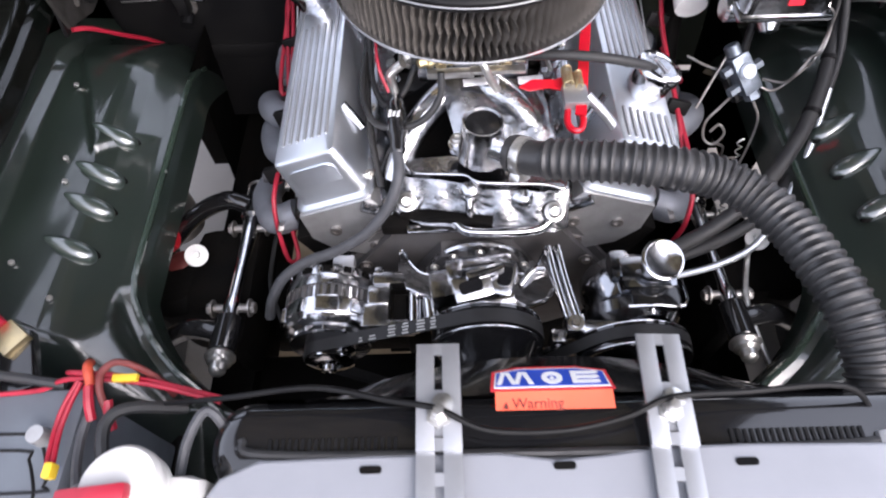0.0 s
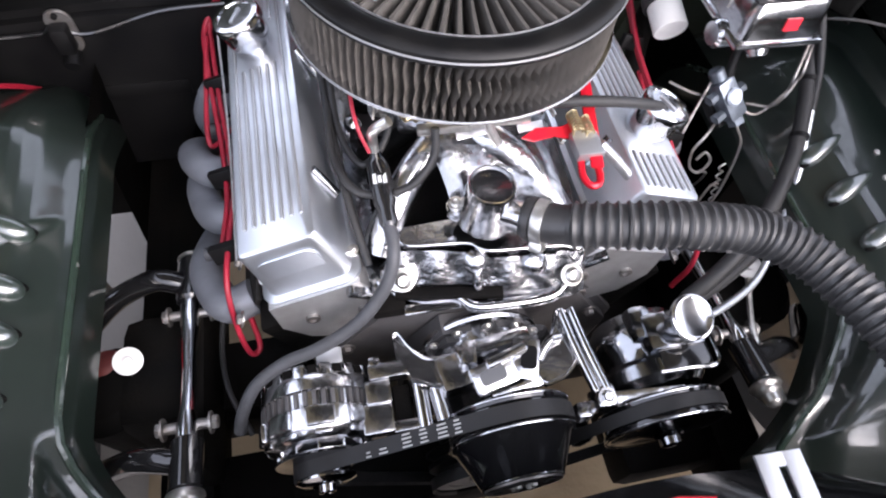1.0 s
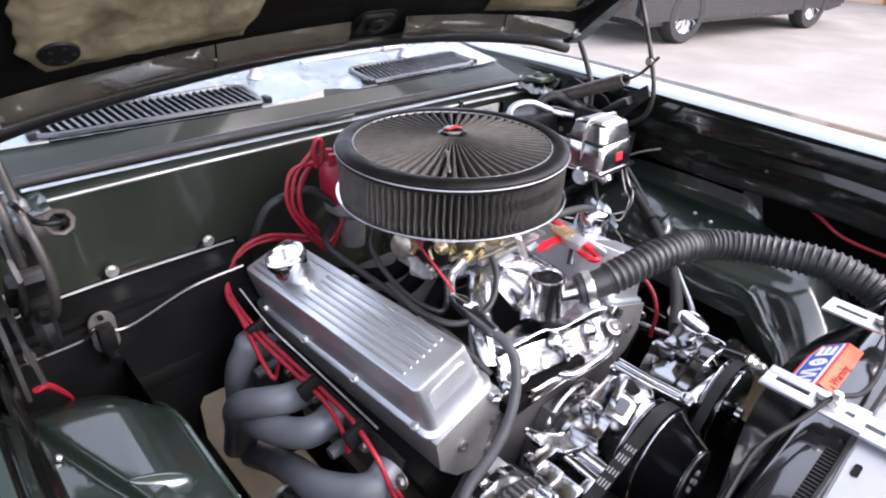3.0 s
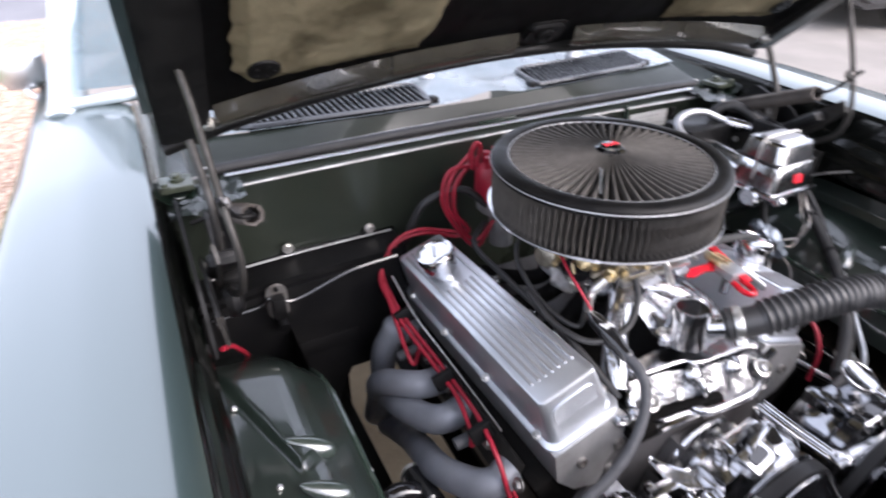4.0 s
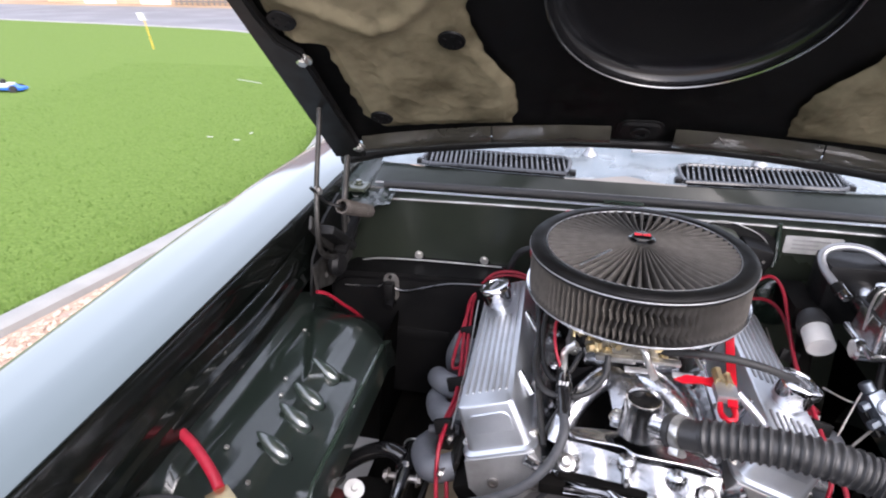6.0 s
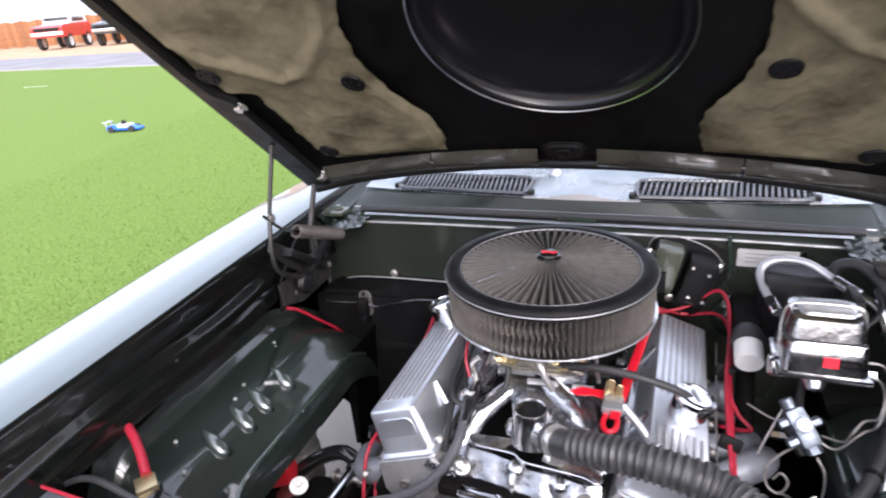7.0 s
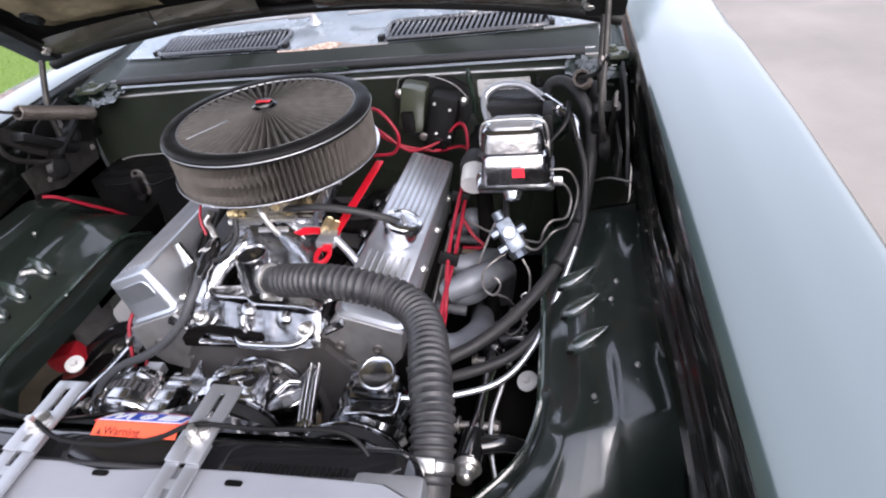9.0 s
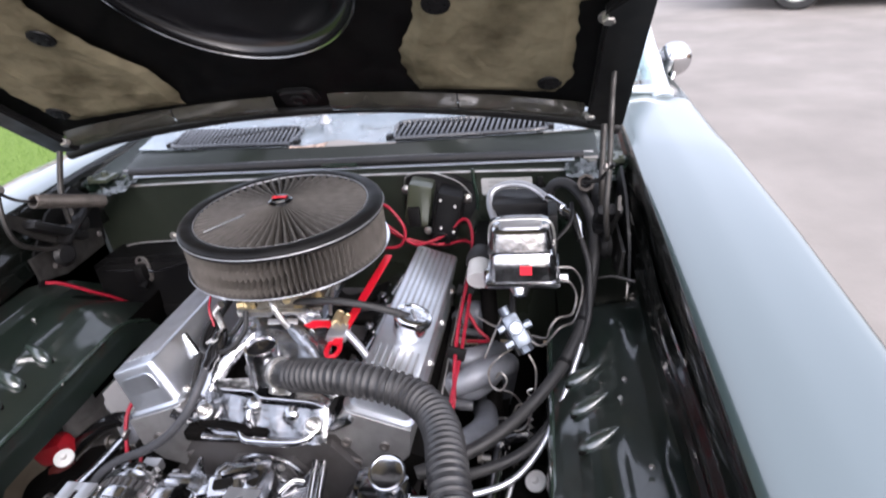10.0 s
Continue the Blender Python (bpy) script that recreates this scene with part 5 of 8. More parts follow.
# intake manifold
im = thing("intake_manifold", (0, -0.03, 0.70), "chrome-polished cast intake manifold between the heads", "manifold")
bm = B()
box(bm, (0, 0.0, 0.815), (0.15, 0.19, 0.03), 0.008)
box(bm, (0, 0.0, 0.79), (0.10, 0.15, 0.05), 0.015)
part("plenum", bm, CAST_CHROME, im)
for s in (-1, 1):
    for y, yo in ((-0.165, -0.075), (-0.045, -0.03), (0.055, 0.03), (0.165, 0.075)):
        bm = B()
        if y < -0.1:
            tube(bm, [(s * 0.112, -0.200, 0.728), (s * 0.100, -0.180, 0.752), (s * 0.078, -0.152, 0.775), (s * 0.050, -0.124, 0.792), (s * 0.015, -0.095, 0.798)], lambda t: 0.023 - 0.004 * math.sin(t * 3.1), 24)
        else:
            tube(bm, [(s * 0.138, y, 0.705), (s * 0.114, y, 0.708), (s * 0.082, (y + yo) / 2, 0.715), (s * 0.05, yo, 0.735), (s * 0.02, yo, 0.765)], lambda t: 0.017 - 0.003 * math.sin(t * 3.1), 16)
        # runners behind the front pair are coloured near-black for the valley's shade
        part("runner", bm, CAST_CHROME if y < -0.1 else UNDER, im)
    bm = B()
    box(bm, (0, 0, 0), (0.045, 0.45, 0.014), 0.004, axes((s * 0.135, -0.03, 0.722), (1, 0, s * 0.55), (0, 0, 1)))
    for y in (-0.245, -0.11, 0.0, 0.11):
        bolt(bm, (s * 0.118, y, 0.726), (-s * 0.4, 0, 1), 0.007)
    part("rail", bm, CAST_CHROME, im)
# polished slope from the plenum down to the crossover
bm = B()
SL = [(-0.050, -0.105, -0.022, -0.186), (0.0, -0.100, 0.020, -0.192), (0.05, -0.100, 0.065, -0.204), (0.095, -0.118, 0.118, -0.222)]


def slope(u, v):
    k = v * 3
    i = min(2, int(k))
    f = k - i
    a = [SL[i][j] + (SL[i + 1][j] - SL[i][j]) * f for j in range(4)]
    x, y = a[0] + (a[2] - a[0]) * u, a[1] + (a[3] - a[1]) * u
    return V(x, y, 0.818 - 0.058 * u + 0.010 * math.sin(u * math.pi) + 0.006 * math.sin(v * 9.4) - 0.02 * v * v)


surf(bm, slope, 10, 24, 0.008)
part("plenum_slope", bm, CAST_CHROME, im)
# front water crossover: a flat deck with a bright rim, a wall and bosses
bm = B()
plate(bm, [(-0.088, -0.190), (-0.094, -0.205), (-0.082, -0.216), (-0.014, -0.222), (0.008, -0.236), (0.03, -0.238), (0.092, -0.240), (0.116, -0.246), (0.118, -0.232), (0.09, -0.215), (0.05, -0.196), (-0.03, -0.186)], 0.013, Matrix.Translation((0, 0, 0.744)), 0.003)
part("crossover_deck", bm, CAST_CHROME, im)
bm = B()
tube(bm, [(-0.092, -0.196, 0.757), (-0.090, -0.208, 0.757), (-0.076, -0.217, 0.757), (-0.018, -0.2225, 0.758), (-0.004, -0.231, 0.758), (0.010, -0.237, 0.758), (0.05, -0.239, 0.757), (0.092, -0.241, 0.755), (0.113, -0.246, 0.752), (0.118, -0.236, 0.752)], 0.0032, 10)
part("deck_rim", bm, CHROME, im, "bright raised rim of the crossover")
FW = [(-0.105, -0.215), (-0.08, -0.219), (-0.045, -0.224), (-0.014, -0.232), (0.008, -0.242), (0.035, -0.244), (0.07, -0.247), (0.10, -0.252), (0.12, -0.245)]


def crossover_wall(u, v):
    k = v * 8
    i = min(7, int(k))
    f = k - i
    x, y = FW[i][0] + (FW[i + 1][0] - FW[i][0]) * f, FW[i][1] + (FW[i + 1][1] - FW[i][1]) * f
    return V(x, y - 0.034 * u + 0.003 * math.sin(x * 150) * math.sin(u * 3.1), 0.750 - 0.040 * u)


bm = B()
surf(bm, crossover_wall, 6, 40, 0.006)
part("crossover_wall", bm, CAST_CHROME, im)
bm = B()
lathe(bm, [(0.014, 0), (0.0155, 0.003), (0.012, 0.008), (0.006, 0.011), (0, 0.012)], (-0.008, -0.240, 0.744), (0, -0.7, 0.6), 18)
part("crossover_boss", bm, CAST_CHROME, im)
bm = B()
tube(bm, [(-0.010, -0.254, 0.748), (-0.010, -0.264, 0.736), (-0.008, -0.264, 0.724)], 0.006, 10)
part("spigot", bm, CAST_CHROME, im)
bm = B()
lathe(bm, [(0.015, 0), (0.016, 0.006), (0.010, 0.011), (0.006, 0.014), (0, 0.014)], (0.060, -0.250, 0.737), (0.1, -0.85, 0.5), 16)
part("crossover_boss", bm, CAST_CHROME, im)
for x, y in ((-0.094, -0.236), (0.100, -0.256)):
    bm = B()
    lathe(bm, [(0.019, -0.014), (0.023, -0.009), (0.023, 0.0), (0.020, 0.003), (0, 0.003)], (x, y, 0.730), (0, -0.45, 0.88), 28)
    part("mounting_ear", bm, CAST_CHROME, im)
bm = B()
for x, y in ((-0.093, -0.247), (0.100, -0.270)):
    lathe(bm, [(0.013, 0), (0.013, 0.003), (0.009, 0.004), (0.009, 0.011), (0.006, 0.013), (0.006, 0.006), (0, 0.006)], (x, y, 0.735), (0, -0.55, 0.83), 20)
parts("flange_bolt", bm, ZINC, im)
bm = B()
tube(bm, [(-0.112, -0.236, 0.716), (-0.100, -0.250, 0.712), (-0.070, -0.260, 0.712), (-0.034, -0.264, 0.713), (-0.016, -0.280, 0.712), (0.01, -0.284, 0.712), (0.072, -0.284, 0.713), (0.096, -0.272, 0.718), (0.116, -0.252, 0.726)], 0.0072, 12)
box(bm, (-0.02, -0.262, 0.706), (0.15, 0.03, 0.008), 0.003)
part("front_lip", bm, CHROME, im, "bright front sealing lip")
# a dark block paints the shade under the crossover
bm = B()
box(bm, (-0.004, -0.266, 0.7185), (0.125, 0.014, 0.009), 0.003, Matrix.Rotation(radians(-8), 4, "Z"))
part("recess_shade", bm, UNDER, im, "dark block painting the shade below the crossover")
# a near-black slab paints the shade down in the valley
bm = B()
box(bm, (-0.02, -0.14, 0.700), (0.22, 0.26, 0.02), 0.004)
part("valley_shade", bm, UNDER, im, "dark slab painting the shade in the valley below the runners")
bm = B()
for x0, w in ((-0.02, 0.05), (0.045, 0.035)):
    box(bm, (0, 0, 0), (w, 0.010, 0.0015), 0.0004, axes((x0 + 0.03, -0.118, 0.822), (1, 0.25, -0.15), (0, -0.5, 0.8)))
parts("cast_mark", bm, ALU_BRUSHED, im, "raised cast lettering bars")

# thermostat housing
th_ = thing("thermostat_housing", (0.008, -0.2, 0.77), "chrome thermostat housing with a side outlet", "water neck")
bm = B()
plate(bm, [(x * 1.0, y) for x, y in arc(0, 0, 0.028, -60, 60, 8) + arc(-0.004, 0.033, 0.013, 60, 180, 6)[1:] + arc(0, 0, 0.028, 120, 240, 8) + arc(0.004, -0.033, 0.013, 200, 330, 6)], 0.012, Matrix.Translation((0.008, -0.203, 0.775)) @ pose(0, 0, 0, 0, 0, 62), 0.003)
lathe(bm, [(0.033, 0.775), (0.0315, 0.790), (0.0275, 0.815), (0.0268, 0.830), (0.0255, 0.8335), (0.0238, 0.8330), (0.0225, 0.829), (0, 0.8265)], (0.008, -0.200, 0), (0, 0.0, 1), 36)
tube(bm, [(0.012, -0.205, 0.797), (0.030, -0.222, 0.803), (0.047, -0.238, 0.811)], 0.0175, 20)
part("neck", bm, POLISHED, th_)
bm = B()
lathe(bm, [(0.0222, 0.0025), (0.012, 0.0008), (0, 0.0003)], (0.008, -0.200, 0.8268), (0, 0, 1), 28)
part("cap_recess", bm, BLACK_GLOSS, th_, "dark recessed cap")
bm = B()
for p in ((-0.025, -0.188, 0.787), (0.037, -0.213, 0.787)):
    lathe(bm, [(0.0085, 0), (0.0085, 0.0015), (0.006, 0.002), (0.006, 0.007), (0.0035, 0.0075), (0.0035, 0.004), (0, 0.004)], p, (0, 0, 1), 18)
parts("cap_screw", bm, ZINC, th_)

# radiator hose
HOSE_PTS = [(0.040, -0.230, 0.808), (0.066, -0.249, 0.818), (0.110, -0.268, 0.834), (0.165, -0.284, 0.846), (0.221, -0.295, 0.846), (0.268, -0.304, 0.838), (0.304, -0.331, 0.835), (0.326, -0.372, 0.837), (0.338, -0.417, 0.841),
            (0.347, -0.458, 0.842), (0.355, -0.496, 0.835), (0.359, -0.532, 0.822), (0.358, -0.565, 0.800), (0.355, -0.590, 0.770)]
rh = thing("radiator_hose", (0.35, -0.58, 0.76), "ribbed grey rubber upper radiator hose with worm clamps", "hose")
bm = B()
hpth = smooth_path(HOSE_PTS, 36)
hl = [0.0]
for a, b in zip(hpth, hpth[1:]):
    hl.append(hl[-1] + (b - a).length)


def hose_r(t):
    d = hl[min(len(hl) - 1, int(round(t * (len(hl) - 1))))]
    if d < 0.048:
        return 0.0215 + (0.0025 if 0.004 < d < 0.012 else 0)
    if d > hl[-1] - 0.05:
        return 0.0225
    k = (d % 0.0105) / 0.0105
    return 0.0224 + 0.0032 * max(0.0, math.sin(k * math.tau)) ** 0.7


tube(bm, [tuple(p) for p in hpth], hose_r, 22, 1)
part("tube", bm, HOSE, rh, "", 50)
for i0 in (22, len(hpth) - 60):
    p, d = hpth[i0], (hpth[i0 + 2] - hpth[i0 - 2]).normalized()
    bm = B()
    lathe(bm, [(0.0222, -0.006), (0.0240, -0.006), (0.0244, -0.005), (0.0244, 0.005), (0.0240, 0.006), (0.0222, 0.006)], p, d, 40)
    for k in range(14):
        q = Matrix.Rotation(0.25 + k * 0.11, 3, d) @ d.orthogonal().normalized()
        box(bm, (0, 0, 0), (0.009, 0.0009, 0.0009), 0, axes(p + q * 0.0245, d, q))
    sd = (V(0, 0, 1) if i0 > 50 else V(0.3, -0.8, -0.4))
    sd = (sd - d * sd.dot(d)).normalized()
    box(bm, (0, 0, 0.004), (0.015, 0.022, 0.011), 0.003, axes(p + sd * 0.023, d, sd))
    t2 = d.cross(sd)
    cyl(bm, p + sd * 0.027 + t2 * 0.006, p + sd * 0.027 + t2 * 0.022, 0.0045, n=6)
    part("hose_clamp", bm, ZINC, rh, "stainless worm-drive clamp")


# cylinder heads and valve covers
def cover_frame(s):
    """Origin at the cover's front outer top edge; x inwards across the top, y back, z off the top."""
    yv = V(s * 0.022, 0.9985, -0.045).normalized()
    u = V(-s * math.cos(radians(20)), 0, math.sin(radians(20)))
    z = u.cross(yv) * (1 if s < 0 else -1)
    m = Matrix((u, yv, z)).transposed().to_4x4()
    m.translation = (s * 0.262, -0.224, 0.786)
    return m


def valve_cover(s):
    m = cover_frame(s)
    vc = thing("valve_cover", (s * 0.23, 0, 0.70), "tall polished finned valve cover with chrome filler cap" if s < 0 else "tall polished finned valve cover with hosed chrome breather", "valve cover", "valve covers")
    L, W, H = 0.425, 0.088, 0.078
    bm = B()
    def ringv(g, h, r, n=4):
        return [m @ V(x, y, h) for x, y in rounded(-g, -g, W + g, L + g, r, n)]
    levels = [(-0.0035, 0.0, 0.006), (-0.001, -0.0012, 0.0075), (0.0006, -0.0045, 0.0085), (0.006, -H + 0.008, 0.013), (0.008, -H + 0.002, 0.015), (0.014, -H, 0.018), (0.0155, -H - 0.001, 0.018), (0.0155, -H - 0.006, 0.018)]
    vs = [[bm.verts.new(p) for p in ringv(*l)] for l in levels]
    for a, b in zip(vs, vs[1:]):
        for k in range(len(a)):
            bm.faces.new((a[k], a[(k + 1) % len(a)], b[(k + 1) % len(a)], b[k]))
    bm.faces.new(vs[0])
    bm.faces.new(vs[-1])
    part("shell", bm, ALU, vc, "polished aluminium shell", 30)
    # pressed panel in the front face
    bm = B()
    plate(bm, rounded(0.010, -0.066, W - 0.010, -0.014, 0.013, 5), 0.0012, m @ axes((0, -0.0030, 0), (1, 0, 0), (0, -1, 0)), 0.0011)
    part("front_panel", bm, ALU, vc)
    cap_y = 0.325 if s < 0 else 0.105
    for k in range(7):
        x = 0.012 + k * 0.0107
        spans = [(0.032, 0.275), (0.36, 0.41)] if s < 0 else [(0.012, 0.065), (0.150, 0.412)]
        if s < 0 and k in (0, 6):
            spans = [(0.032, 0.41)]
        for a, b in spans:
            bm = B()
            box(bm, (x, (a + b) / 2, 0.0008), (0.0042, b - a, 0.0042), 0.0014, m)
            part("fin", bm, ALU_BRUSHED, vc)
    bm = B()
    for y in (0.02, 0.15, 0.28, 0.405):
        bolt(bm, m @ V(-0.010, y, -H), m.to_3x3() @ V(0, 0, 1), 0.0055)
        bolt(bm, m @ V(W + 0.010, y, -H), m.to_3x3() @ V(0, 0, 1), 0.0055)
    parts("cover_bolt", bm, ZINC, vc)
    # inclined hold-down studs on the inner side
    bm = B()
    for y in (0.095, 0.30):
        p, q = m @ V(W + 0.001, y, -0.012), m @ V(W + 0.012, y - 0.012, -0.050)
        tube(bm, [p, (p + q) / 2, q], 0.0062, 10)
    parts("hold_down", bm, DARK_CHROME, vc)
    # cap
    c = m @ V(0.040, cap_y, 0.0)
    z = m.to_3x3() @ V(0, 0, 1)
    bm = B()
    lathe(bm, [(0.0215, 0), (0.0215, 0.006), (0.027, 0.008), (0.0275, 0.012), (0.0285, 0.016), (0.0285, 0.032), (0.0318, 0.034), (0.0321, 0.042), (0.0300, 0.0455), (0.024, 0.0465), (0.023, 0.0445), (0, 0.0445)], c, z, 40)
    cap = part("cap", bm, CHROME, vc, "chrome push-in cap")
    bm = B()
    box(bm, (0, 0, 0.0455), (0.026, 0.005, 0.002), 0.0008, axes(c, m.to_3x3() @ V(0.5, 1, 0), z))
    part("cap_mark", bm, ALU_BRUSHED, cap)
    # head below
    hd = thing("cylinder_head", (s * 0.21, 0, 0.60), "grey cast aluminium cylinder head", "cylinder head", "cylinder heads")
    bm = B()
    mm = m @ axes((0, -0.018, -H - 0.006), (1, 0, 0), (0, 1, 0))
    prof = [(-0.012, 0.0), (W + 0.010, 0.0), (W + 0.026, 0.045), (W + 0.020, 0.105), (0.050, 0.130), (-0.004, 0.090), (-0.022, 0.050)]
    plate(bm, prof, 0.46, mm, 0)
    part("casting", bm, ALU_CAST, hd)
    bm = B()
    for x, z2 in ((0.020, -0.045), (0.080, -0.060), (0.055, -0.100)):
        p = m @ V(x, -0.018, -H - 0.006 + z2)
        lathe(bm, [(0.0085, -0.001), (0.0085, 0.004), (0.005, 0.0045), (0.0045, 0.0015), (0, 0.0015)], p, m.to_3x3() @ V(0, -1, 0), 16)
    parts("core_plug", bm, STEEL, hd, "rusty threaded plug")


for s in (-1, 1):
    valve_cover(s)

# block, timing cover
bl = thing("engine_block", (0, 0, 0.35), "dark grey engine block and timing cover, dull and greasy", "engine block")
bm = B()
plate(bm, [(-0.20, 0.40), (-0.10, 0.34), (0.10, 0.34), (0.20, 0.40), (0.215, 0.56), (0.12, 0.695), (-0.12, 0.695), (-0.215, 0.56)], 0.45, axes((0, 0.19, 0), (1, 0, 0), (0, -1, 0)), 0.012)
part("block", bm, BLOCK, bl)
# near-black blocks that overlap the cast heads
for s in (-1, 1):
    bm = B()
    box(bm, (0, 0, 0), (0.100, 0.43, 0.10), 0.006, axes((s * 0.200, -0.025, 0.615), (1, 0, -s * 0.45), (0, 0, 1)))
    part("cylinder_head", bm, UNDER, bl, "near-black block overlapping the cylinder head")
bm = B()
plate(bm, [(-0.10, 0.45), (0.10, 0.45), (0.085, 0.60), (0.05, 0.66), (-0.05, 0.66), (-0.085, 0.60)], 0.035, axes((0, -0.262, 0), (1, 0, 0), (0, -1, 0)), 0.008)
part("timing_cover", bm, BLOCK, bl)
bm = B()
box(bm, (0, -0.02, 0.27), (0.26, 0.5, 0.16), 0.03)
part("oil_pan", bm, UNDER, bl)
bm = B()
for s in (-1, 1):
    for x, z in ((0.075, 0.52), (0.06, 0.62), (0.165, 0.6)):
        bolt(bm, (s * x, -0.297 if x < 0.1 else -0.262, z), (0, -1, 0), 0.007)
parts("cover_bolt", bm, STEEL, bl)

# water pump
WPX, WPZ = 0.006, 0.645
wp = thing("water_pump", (WPX, -0.33, 0.56), "chromed cast water pump with bracket legs", "water pump")
bm = B()
lathe(bm, [(0.070, 0.0), (0.0775, 0.001), (0.0785, 0.005), (0.0765, 0.009), (0.071, 0.010), (0.069, 0.006), (0.062, 0.008), (0.058, 0.03)], (WPX - 0.003, -0.281, 0.600), (0, -1, 0.1), 56)
part("impeller_housing", bm, POLISHED, wp)
bm = B()
for k in range(5):
    a = radians(30 + k * 30)
    bolt(bm, (WPX - 0.003 + 0.073 * math.cos(a), -0.292, 0.602 + 0.073 * math.sin(a)), (0, -1, 0.1), 0.0045)
parts("housing_bolt", bm, ZINC, wp)


def pump_top(u, v):
    """The lumpy casting between the housing ring and the pulley."""
    y = -0.286 - 0.108 * u
    half = float(np.interp(u, [0, 0.15, 0.4, 0.7, 1.0], [0.066, 0.056, 0.046, 0.047, 0.042]))
    top = float(np.interp(u, [0, 0.15, 0.32, 0.58, 0.72, 0.86, 1.0], [0.663, 0.672, 0.690, 0.716, 0.704, 0.690, 0.672]))
    a = (v - 0.5) * 2
    x = WPX - 0.004 + half * a + 0.006 * u
    z = top - 0.050 * abs(a) ** 2.6 - 0.020 * max(0.0, a) * u
    q = V(x * 30, y * 30, 1.7)
    lump = 0.005 * noise.noise(q) - 0.012
    return V(x, y, z + lump * min(1, 4 * u + 0.3))


bm = B()
surf(bm, pump_top, 44, 40, 0.006)
part("body", bm, POLISHED, wp, "", 60)
# squared bosses of the casting, with two dark plates painted as shaded hollows
for c, size, turn, lean, bev in (((-0.043, -0.342, 0.668), (0.046, 0.044, 0.030), 8, 0.10, 0.006), ((-0.010, -0.358, 0.692), (0.052, 0.034, 0.034), 13, -0.30, 0.006), ((0.031, -0.346, 0.690), (0.032, 0.050, 0.036), -16, -0.2, 0.007),
                                 ((0.000, -0.323, 0.690), (0.088, 0.018, 0.022), 6, 0.15, 0.005), ((0.006, -0.346, 0.714), (0.050, 0.011, 0.014), 16, 0.0, 0.004), ((-0.030, -0.330, 0.688), (0.018, 0.030, 0.026), -10, 0.1, 0.005),
                                 ((0.014, -0.378, 0.690), (0.060, 0.014, 0.016), 10, -0.4, 0.004)):
    bm = B()
    box(bm, (0, 0, 0), size, bev, axes(c, (math.cos(radians(turn)), math.sin(radians(turn)), 0.06), (0, lean, 1)))
    part("boss", bm, POLISHED, wp)
for c, w, h, turn, lean in (((-0.012, -0.3635, 0.7082), 0.030, 0.016, 13, -0.30), ((0.032, -0.350, 0.7080), 0.018, 0.026, -16, -0.2)):
    m = axes(c, (math.cos(radians(turn)), math.sin(radians(turn)), 0.06), (0, lean, 1))
    bm = B()
    plate(bm, rounded(-w / 2, -h / 2, w / 2, h / 2, min(w, h) * 0.3, 4), 0.002, m)
    part("hollow_shade", bm, BLACK_GLOSS, wp, "dark plate painting a shaded hollow in the casting")
bm = B()
lathe(bm, [(0.034, 0), (0.033, 0.02), (0.030, 0.028), (0.030, 0.04)], (WPX, -0.366, WPZ), (0, -1, 0), 36)
part("snout", bm, POLISHED, wp)
# a web to each side, turned up at its rim
WEBS = {"left": [(-0.110, -0.281), (-0.103, -0.280), (-0.092, -0.300), (-0.074, -0.317), (-0.048, -0.318), (-0.040, -0.335), (-0.044, -0.356), (-0.072, -0.350), (-0.098, -0.338), (-0.110, -0.312)],
        "right": [(0.046, -0.318), (0.066, -0.322), (0.082, -0.308), (0.094, -0.284), (0.104, -0.283), (0.111, -0.306), (0.107, -0.338), (0.088, -0.362), (0.060, -0.372), (0.044, -0.362)]}
for side, outline in WEBS.items():
    bm = B()
    plate(bm, outline[::-1], 0.012, Matrix.Translation((0, 0, 0.652)), 0.003)
    part("web", bm, POLISHED, wp)
    bm = B()
    tube(bm, [(x, y, 0.664) for x, y in outline[:-1]], 0.0022, 8, 4)
    part("web_rim", bm, CHROME, wp)
for x0, x1, y0, y1 in ((0.056, 0.088, -0.340, -0.318),):
    bm = B()
    tube(bm, [(x0, y0, 0.666), ((x0 + x1) / 2, (y0 + y1) / 2 + 0.006, 0.673), (x1, y1, 0.668)], 0.0055, 12)
    part("web_rib", bm, POLISHED, wp)
bm = B()
for s_, y in ((-1, -0.300), (1, -0.300)):
    tube(bm, [(WPX + s_ * 0.066, y, 0.640), (WPX + s_ * 0.084, y - 0.006, 0.600), (WPX + s_ * 0.070, y, 0.540)], 0.014, 14)
parts("leg", bm, POLISHED, wp)


def pulley(parent, c, r, label, grooves, mat):
    """A grooved pulley at c; its front looks to -y."""
    bm = B()
    prof = [(r * 0.3, 0.012), (r * 0.93, 0.012)]
    h = 0.010
    for g in range(grooves):
        prof += [(r, h), (r, h - 0.003), (r * 0.90, h - 0.008), (r * 0.90, h - 0.012), (r, h - 0.017), (r, h - 0.020)]
        h -= 0.020
    prof += [(r * 0.95, h - 0.002), (r * 0.90, h + 0.004), (r * 0.5, h + 0.010), (0, h + 0.010)]
    lathe(bm, prof, c, (0, 1, 0), 64)
    return part("pulley", bm, mat, parent, label)


